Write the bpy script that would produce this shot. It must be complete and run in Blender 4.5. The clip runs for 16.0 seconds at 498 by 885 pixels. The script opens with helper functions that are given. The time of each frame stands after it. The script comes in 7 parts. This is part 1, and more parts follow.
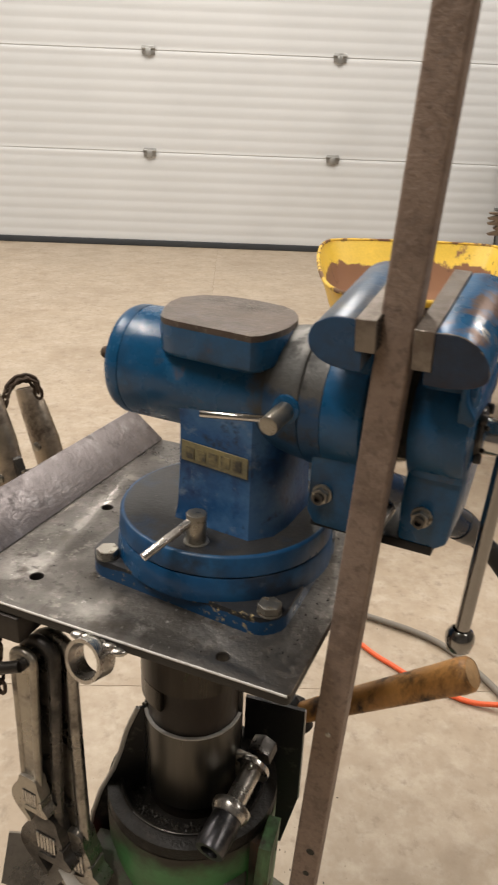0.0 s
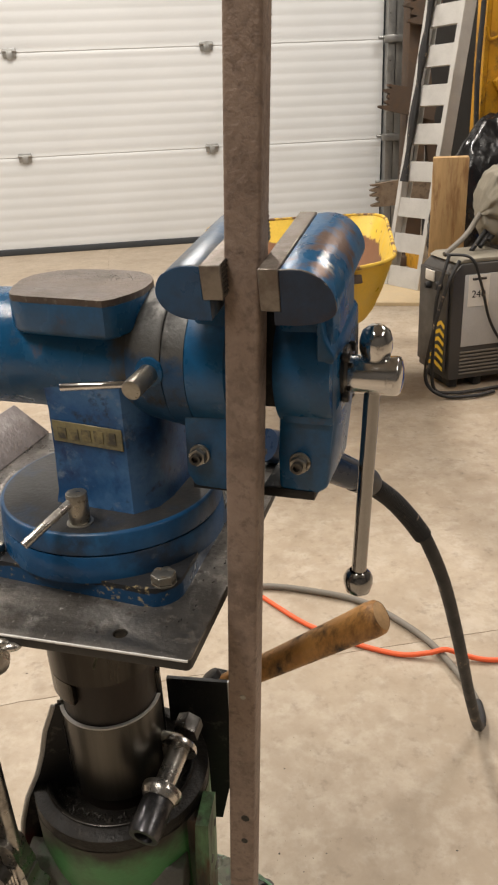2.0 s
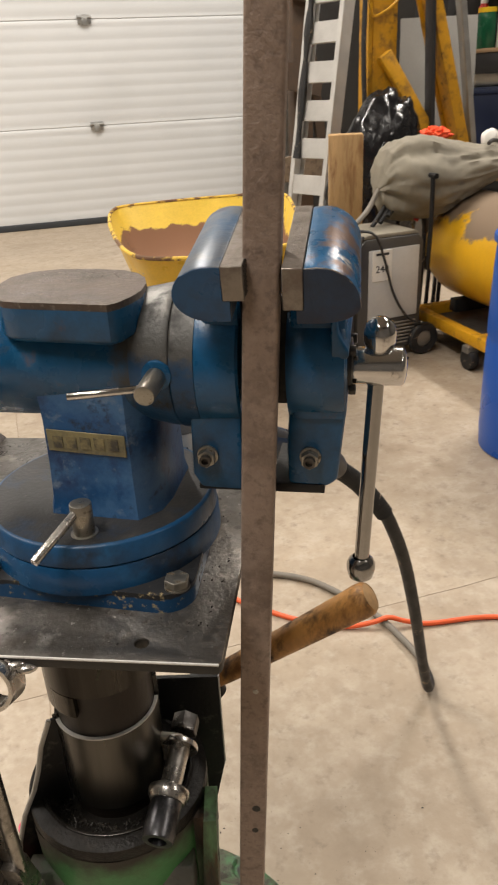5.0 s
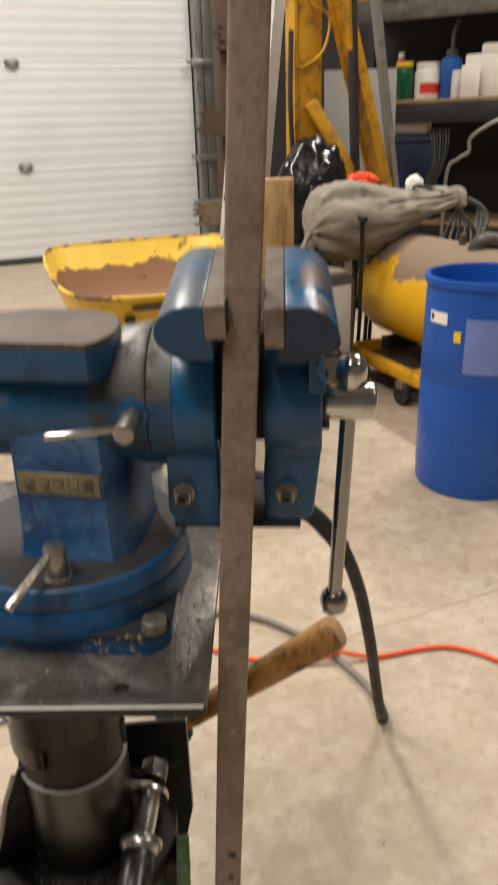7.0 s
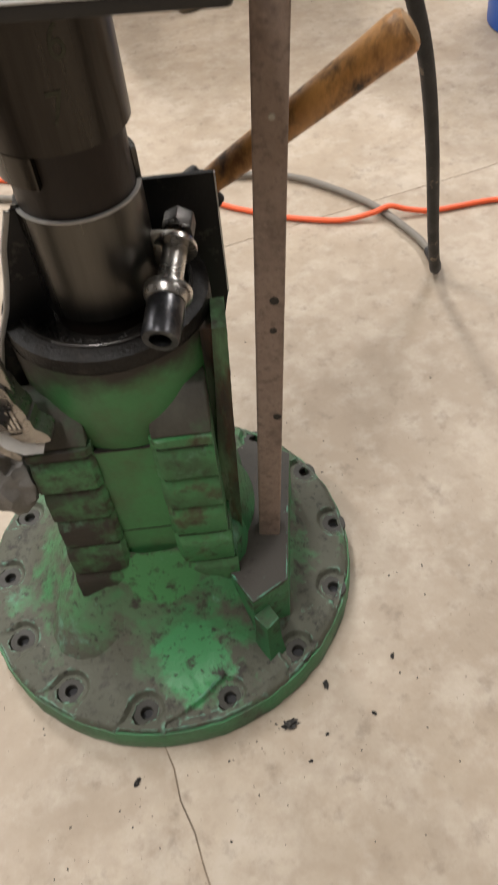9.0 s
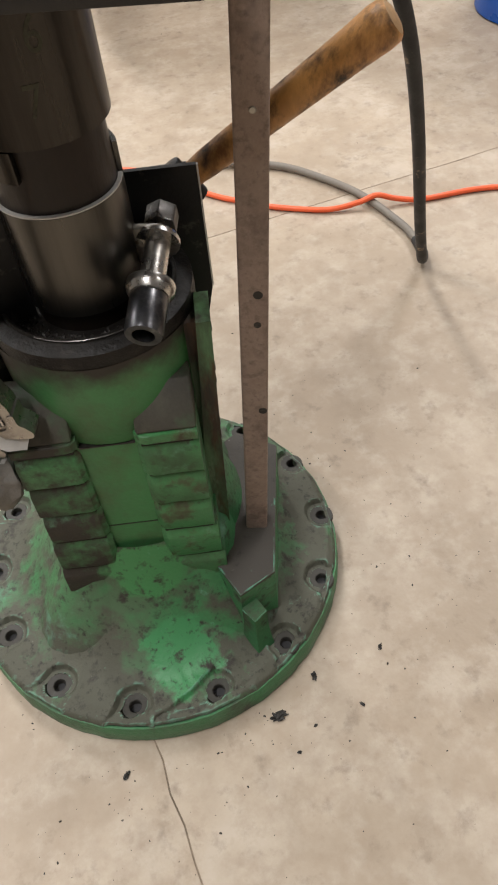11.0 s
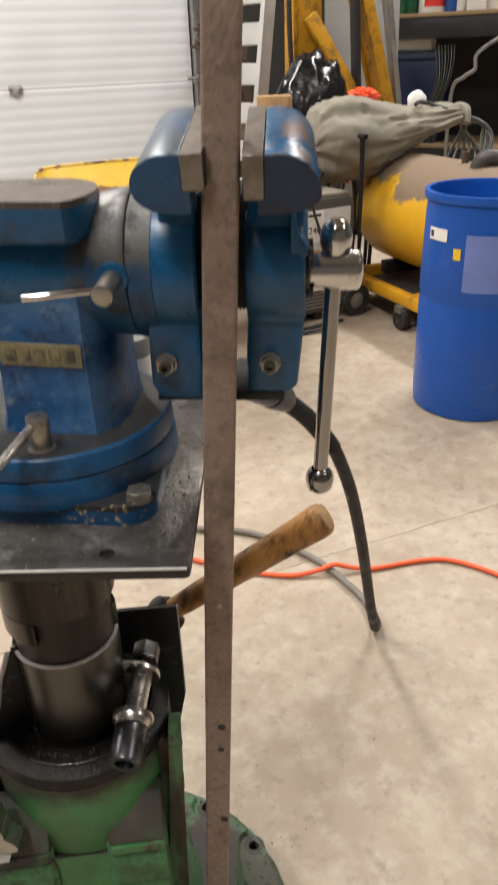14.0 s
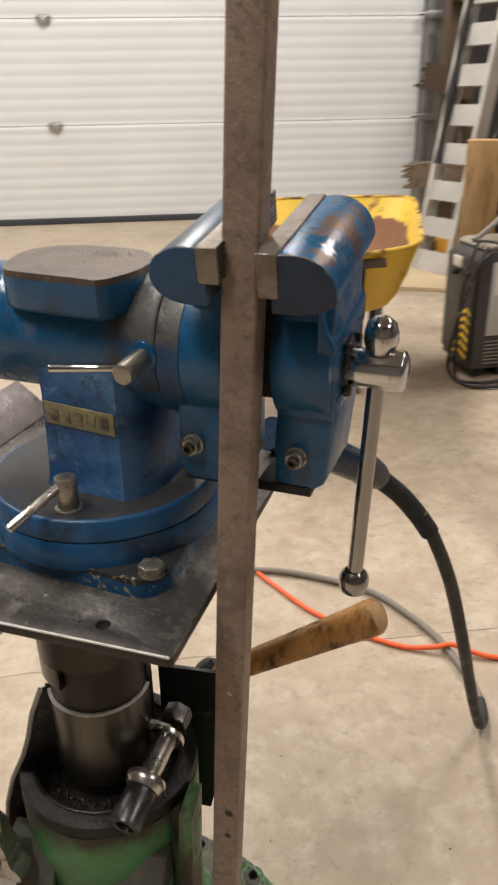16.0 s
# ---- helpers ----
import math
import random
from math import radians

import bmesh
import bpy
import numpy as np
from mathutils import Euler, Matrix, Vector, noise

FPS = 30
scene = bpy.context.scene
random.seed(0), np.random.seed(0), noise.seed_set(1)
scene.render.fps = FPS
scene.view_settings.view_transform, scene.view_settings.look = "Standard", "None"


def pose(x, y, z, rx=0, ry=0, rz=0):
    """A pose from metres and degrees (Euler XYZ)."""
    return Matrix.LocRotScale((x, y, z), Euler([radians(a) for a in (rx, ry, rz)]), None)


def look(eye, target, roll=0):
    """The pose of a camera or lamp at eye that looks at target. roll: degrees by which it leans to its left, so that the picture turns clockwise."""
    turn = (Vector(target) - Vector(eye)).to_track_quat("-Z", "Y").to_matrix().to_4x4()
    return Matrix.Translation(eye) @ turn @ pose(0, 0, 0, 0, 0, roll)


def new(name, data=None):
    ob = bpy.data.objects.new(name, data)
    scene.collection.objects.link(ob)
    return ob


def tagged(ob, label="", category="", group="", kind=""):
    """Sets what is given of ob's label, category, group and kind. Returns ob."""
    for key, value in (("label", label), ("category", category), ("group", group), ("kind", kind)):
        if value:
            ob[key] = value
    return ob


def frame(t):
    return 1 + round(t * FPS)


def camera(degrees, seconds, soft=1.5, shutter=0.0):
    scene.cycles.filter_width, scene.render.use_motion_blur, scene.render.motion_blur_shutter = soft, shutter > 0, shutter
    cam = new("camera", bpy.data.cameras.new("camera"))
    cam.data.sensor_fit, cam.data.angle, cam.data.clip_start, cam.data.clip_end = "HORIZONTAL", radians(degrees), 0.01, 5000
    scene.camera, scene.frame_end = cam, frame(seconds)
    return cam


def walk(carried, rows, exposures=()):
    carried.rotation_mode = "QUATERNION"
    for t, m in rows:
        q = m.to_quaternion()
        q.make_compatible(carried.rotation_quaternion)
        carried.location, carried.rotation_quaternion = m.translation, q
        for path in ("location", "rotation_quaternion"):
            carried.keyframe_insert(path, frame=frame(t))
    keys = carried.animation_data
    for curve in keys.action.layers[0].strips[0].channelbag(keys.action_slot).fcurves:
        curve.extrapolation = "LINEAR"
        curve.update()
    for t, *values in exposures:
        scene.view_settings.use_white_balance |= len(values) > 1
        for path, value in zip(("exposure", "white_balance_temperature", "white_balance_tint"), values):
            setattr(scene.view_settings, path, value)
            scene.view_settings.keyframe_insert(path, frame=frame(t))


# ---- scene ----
cam = camera(37.0, 16.0, soft=2.1, shutter=0.5)
PATH = [
    (0, (0.029, -0.494, 0.916), (0.078, 1.342, 0.125), 2.3),
    (0.5, (0.053, -0.498, 0.91), (0.142, 1.337, 0.12), -0.2),
    (1, (0.058, -0.499, 0.908), (0.19, 1.334, 0.119), -1.6),
    (1.5, (0.064, -0.499, 0.907), (0.265, 1.327, 0.116), -2.3),
    (2, (0.06, -0.497, 0.893), (0.315, 1.317, 0.088), -2.8),
    (2.5, (0.06, -0.489, 0.891), (0.319, 1.315, 0.068), -3.3),
    (3, (0.096, -0.46, 0.901), (0.18, 1.352, 0.06), -6.2),
    (3.5, (0.123, -0.443, 0.904), (0.09, 1.36, 0.038), -9.2),
    (3.7, (0.112, -0.446, 0.903), (0.145, 1.35, 0.024), -9.1),
    (5.8, (-0.037, -0.489, 0.915), (0.628, 1.225, 0.125), -0.7),
    (6, (-0.036, -0.491, 0.934), (0.654, 1.243, 0.214), -1.2),
    (6.5, (-0.033, -0.485, 0.943), (0.69, 1.267, 0.305), -1.8),
    (7, (-0.031, -0.467, 0.907), (0.671, 1.235, 0.125), -1.8),
    (7.5, (-0.03, -0.447, 0.855), (0.605, 1.146, -0.175), -2.1),
    (8, (-0.034, -0.435, 0.801), (0.516, 1.031, -0.443), -3.0),
    (8.5, (-0.036, -0.437, 0.747), (0.412, 0.906, -0.665), -4.8),
    (9, (-0.036, -0.452, 0.707), (0.337, 0.801, -0.806), -6.8),
    (9.2, (-0.038, -0.455, 0.704), (0.323, 0.777, -0.83), -7.1),
    (11.3, (-0.03, -0.446, 0.711), (0.363, 0.775, -0.824), -6.2),
    (11.5, (-0.032, -0.444, 0.715), (0.369, 0.787, -0.809), -6.0),
    (12, (-0.035, -0.444, 0.726), (0.393, 0.827, -0.758), -5.0),
    (12.5, (-0.038, -0.444, 0.743), (0.436, 0.886, -0.674), -3.3),
    (13, (-0.037, -0.448, 0.769), (0.492, 0.975, -0.533), -2.3),
    (13.5, (-0.032, -0.459, 0.826), (0.583, 1.092, -0.276), -1.9),
    (14, (-0.028, -0.485, 0.867), (0.639, 1.155, -0.063), -2.2),
    (14.5, (-0.024, -0.501, 0.898), (0.626, 1.2, 0.071), -2.2),
    (15, (-0.016, -0.509, 0.906), (0.578, 1.241, 0.139), -0.9),
    (15.5, (-0.003, -0.491, 0.899), (0.494, 1.278, 0.11), -0.2),
    (16, (0.078, -0.479, 0.892), (0.273, 1.318, 0.037), -1.0),
]
LIGHTNESS = [(0, 0.03, 6800, 10), (2.5, 0.14, 6850, 10), (3.5, 0.09, 6850, 10), (6.0, 0.18, 6900, 10), (6.5, 0.14, 6900, 10), (7.5, 0.34, 6750, 10), (8, 0.51, 6450, 10), (9, 0.27, 6300, 10), (11.5, 0.3, 6250, 10), (12.5, 0.36, 6200, 10), (13.5, 0.48, 6100, 10), (14, 0.34, 6450, 10), (14.5, 0.19, 6650, 10), (16, 0.16, 6700, 10)]
walk(cam, [(t, look(eye, target, roll)) for t, eye, target, roll in PATH], LIGHTNESS)

# ---- world and lights ----
world = bpy.data.worlds.new("world")
world.use_nodes = True
scene.world = world
world.node_tree.nodes["Background"].inputs[0].default_value = (0.9, 0.93, 1.0, 1)
world.node_tree.nodes["Background"].inputs[1].default_value = 0.02


def ceiling_lamp(x, y, watts, sx=1.2, sy=0.35, z=4.15, colour=(1.0, 0.955, 0.91)):
    """One strip light of the shop, under the ceiling; the fixture itself is never seen."""
    lamp = bpy.data.lights.new("unseen_strip_light", "AREA")
    lamp.shape, lamp.size, lamp.size_y, lamp.energy, lamp.color = "RECTANGLE", sx, sy, watts, colour
    ob = new("unseen_strip_light", lamp)
    ob.location = (x, y, z)


# No fixture known at this spot; added to keep the door lit.
ceiling_lamp(-0.1, 3.0, 120, 0.22, 2.4)
ceiling_lamp(-3.3, 2.4, 145, 0.22, 2.4)
ceiling_lamp(3.4, 2.4, 150, 0.22, 2.4)
ceiling_lamp(-1.5, -0.9, 116, 0.22, 2.4)
# Added lamp without a known fixture: lights the right background from the front.
ceiling_lamp(3.0, -2.2, 45, 0.22, 2.4)

# ---- materials ----


def mat(name, base, rough=0.5, metal=0.0, var=0.15, scale=9.0, fine=160.0, bump=0.12, wear=(), spec=0.5, coat=0.0, rvar=0.15, stretch=(1, 1, 1), depth=0.002, soft=0.06, edge=None):
    """A procedural surface: two scales of variation, fine relief, and worn or stained layers (colour, cover 0..1, scale, rough, metal)."""
    m = bpy.data.materials.new(name)
    m.use_nodes = True
    nt = m.node_tree
    bsdf = nt.nodes["Principled BSDF"]
    link = nt.links.new

    def node(kind, **values):
        n = nt.nodes.new(kind)
        for key, value in values.items():
            n.inputs[key].default_value = value
        return n

    coord = nt.nodes.new("ShaderNodeTexCoord")
    mapping = node("ShaderNodeMapping", Scale=stretch)
    link(coord.outputs["Object"], mapping.inputs["Vector"])
    info = nt.nodes.new("ShaderNodeObjectInfo")
    shift = nt.nodes.new("ShaderNodeVectorMath")
    shift.operation = "ADD"
    jump = nt.nodes.new("ShaderNodeMath")
    jump.operation = "MULTIPLY"
    jump.inputs[1].default_value = 7.0
    link(info.outputs["Random"], jump.inputs[0])
    link(mapping.outputs[0], shift.inputs[0])
    link(jump.outputs[0], shift.inputs[1])
    where = shift.outputs[0]

    def noise_at(size, detail=5.0, roughness=0.6):
        n = node("ShaderNodeTexNoise", Scale=size, Detail=detail, Roughness=roughness)
        link(where, n.inputs["Vector"])
        return n.outputs["Fac"]

    def ramp(source, a, b, lo, hi):
        r = node("ShaderNodeMapRange")
        r.inputs["From Min"].default_value, r.inputs["From Max"].default_value = a, b
        r.inputs["To Min"].default_value, r.inputs["To Max"].default_value = lo, hi
        link(source, r.inputs["Value"])
        return r.outputs[0]

    def mix(fac, a, b):
        n = nt.nodes.new("ShaderNodeMix")
        n.data_type = "RGBA"
        link(fac, n.inputs[0])
        for socket, value in ((n.inputs[6], a), (n.inputs[7], b)):
            if isinstance(value, tuple):
                socket.default_value = (*value, 1)
            else:
                link(value, socket)
        return n.outputs[2]

    def mixf(fac, a, b):
        n = nt.nodes.new("ShaderNodeMix")
        link(fac, n.inputs[0])
        for socket, value in ((n.inputs[2], a), (n.inputs[3], b)):
            if isinstance(value, (int, float)):
                socket.default_value = value
            else:
                link(value, socket)
        return n.outputs[0]

    broad, grain = noise_at(scale), noise_at(fine, 3.0)
    dark = tuple(c * (1 - var) for c in base)
    light = tuple(min(1.0, c * (1 + var)) for c in base)
    colour = mix(ramp(broad, 0.3, 0.7, 0, 1), dark, light)
    gritty = mix(ramp(grain, 0.35, 0.65, 0, 1), tuple(c * (1 - var * 0.6) for c in base), tuple(min(1.0, c * (1 + var * 0.6)) for c in base))
    half = nt.nodes.new("ShaderNodeValue")
    half.outputs[0].default_value = 0.4
    colour = mix(half.outputs[0], colour, gritty)
    rough_out = ramp(broad, 0.3, 0.7, max(0.03, rough - rvar), min(1, rough + rvar))
    metal_out = metal
    for tone, cover, size, w_rough, w_metal, *slope in wear:
        start_at = 0.62 - 0.3 * cover - (soft - 0.06) * 0.5
        spread = noise_at(size, 8.0, 0.65)
        if slope:
            kind, start, end, amount = slope[0]
            split = nt.nodes.new("ShaderNodeSeparateXYZ")
            link(coord.outputs["Object"], split.inputs[0])
            if isinstance(kind, tuple):
                spot = nt.nodes.new("ShaderNodeVectorMath")
                spot.operation = "DISTANCE"
                spot.inputs[1].default_value = kind
                link(coord.outputs["Object"], spot.inputs[0])
                source = spot.outputs["Value"]
            elif kind == "r":
                flat = nt.nodes.new("ShaderNodeCombineXYZ")
                link(split.outputs[0], flat.inputs[0])
                link(split.outputs[1], flat.inputs[1])
                far = nt.nodes.new("ShaderNodeVectorMath")
                far.operation = "LENGTH"
                link(flat.outputs[0], far.inputs[0])
                source = far.outputs["Value"]
            else:
                source = split.outputs["xyz".index(kind)]
            more = nt.nodes.new("ShaderNodeMath")
            more.operation = "ADD"
            link(spread, more.inputs[0])
            link(ramp(source, start, end, 0, amount), more.inputs[1])
            spread = more.outputs[0]
        fac = ramp(spread, start_at, start_at + soft, 0, 1)
        colour = mix(fac, colour, tone)
        rough_out = mixf(fac, rough_out, w_rough)
        metal_out = mixf(fac, metal_out, w_metal)
    if edge:
        tone, low, high, e_rough, e_metal = edge
        geo = nt.nodes.new("ShaderNodeNewGeometry")
        broken = nt.nodes.new("ShaderNodeMath")
        broken.operation = "ADD"
        link(geo.outputs["Pointiness"], broken.inputs[0])
        link(ramp(noise_at(70, 4.0), 0.3, 0.7, -0.03, 0.03), broken.inputs[1])
        fac = ramp(broken.outputs[0], low, high, 0, 1)
        colour = mix(fac, colour, tone)
        rough_out = mixf(fac, rough_out, e_rough)
        metal_out = mixf(fac, metal_out, e_metal)
    link(colour, bsdf.inputs["Base Color"])
    link(rough_out, bsdf.inputs["Roughness"])
    if isinstance(metal_out, (int, float)):
        bsdf.inputs["Metallic"].default_value = metal_out
    else:
        link(metal_out, bsdf.inputs["Metallic"])
    bsdf.inputs["Specular IOR Level"].default_value = spec
    bsdf.inputs["Coat Weight"].default_value = coat
    relief = node("ShaderNodeBump", Strength=bump, Distance=depth)
    both = nt.nodes.new("ShaderNodeMath")
    both.operation = "ADD"
    link(broad, both.inputs[0])
    link(grain, both.inputs[1])
    link(both.outputs[0], relief.inputs["Height"])
    link(relief.outputs[0], bsdf.inputs["Normal"])
    return m


DUST = (0.33, 0.26, 0.19)
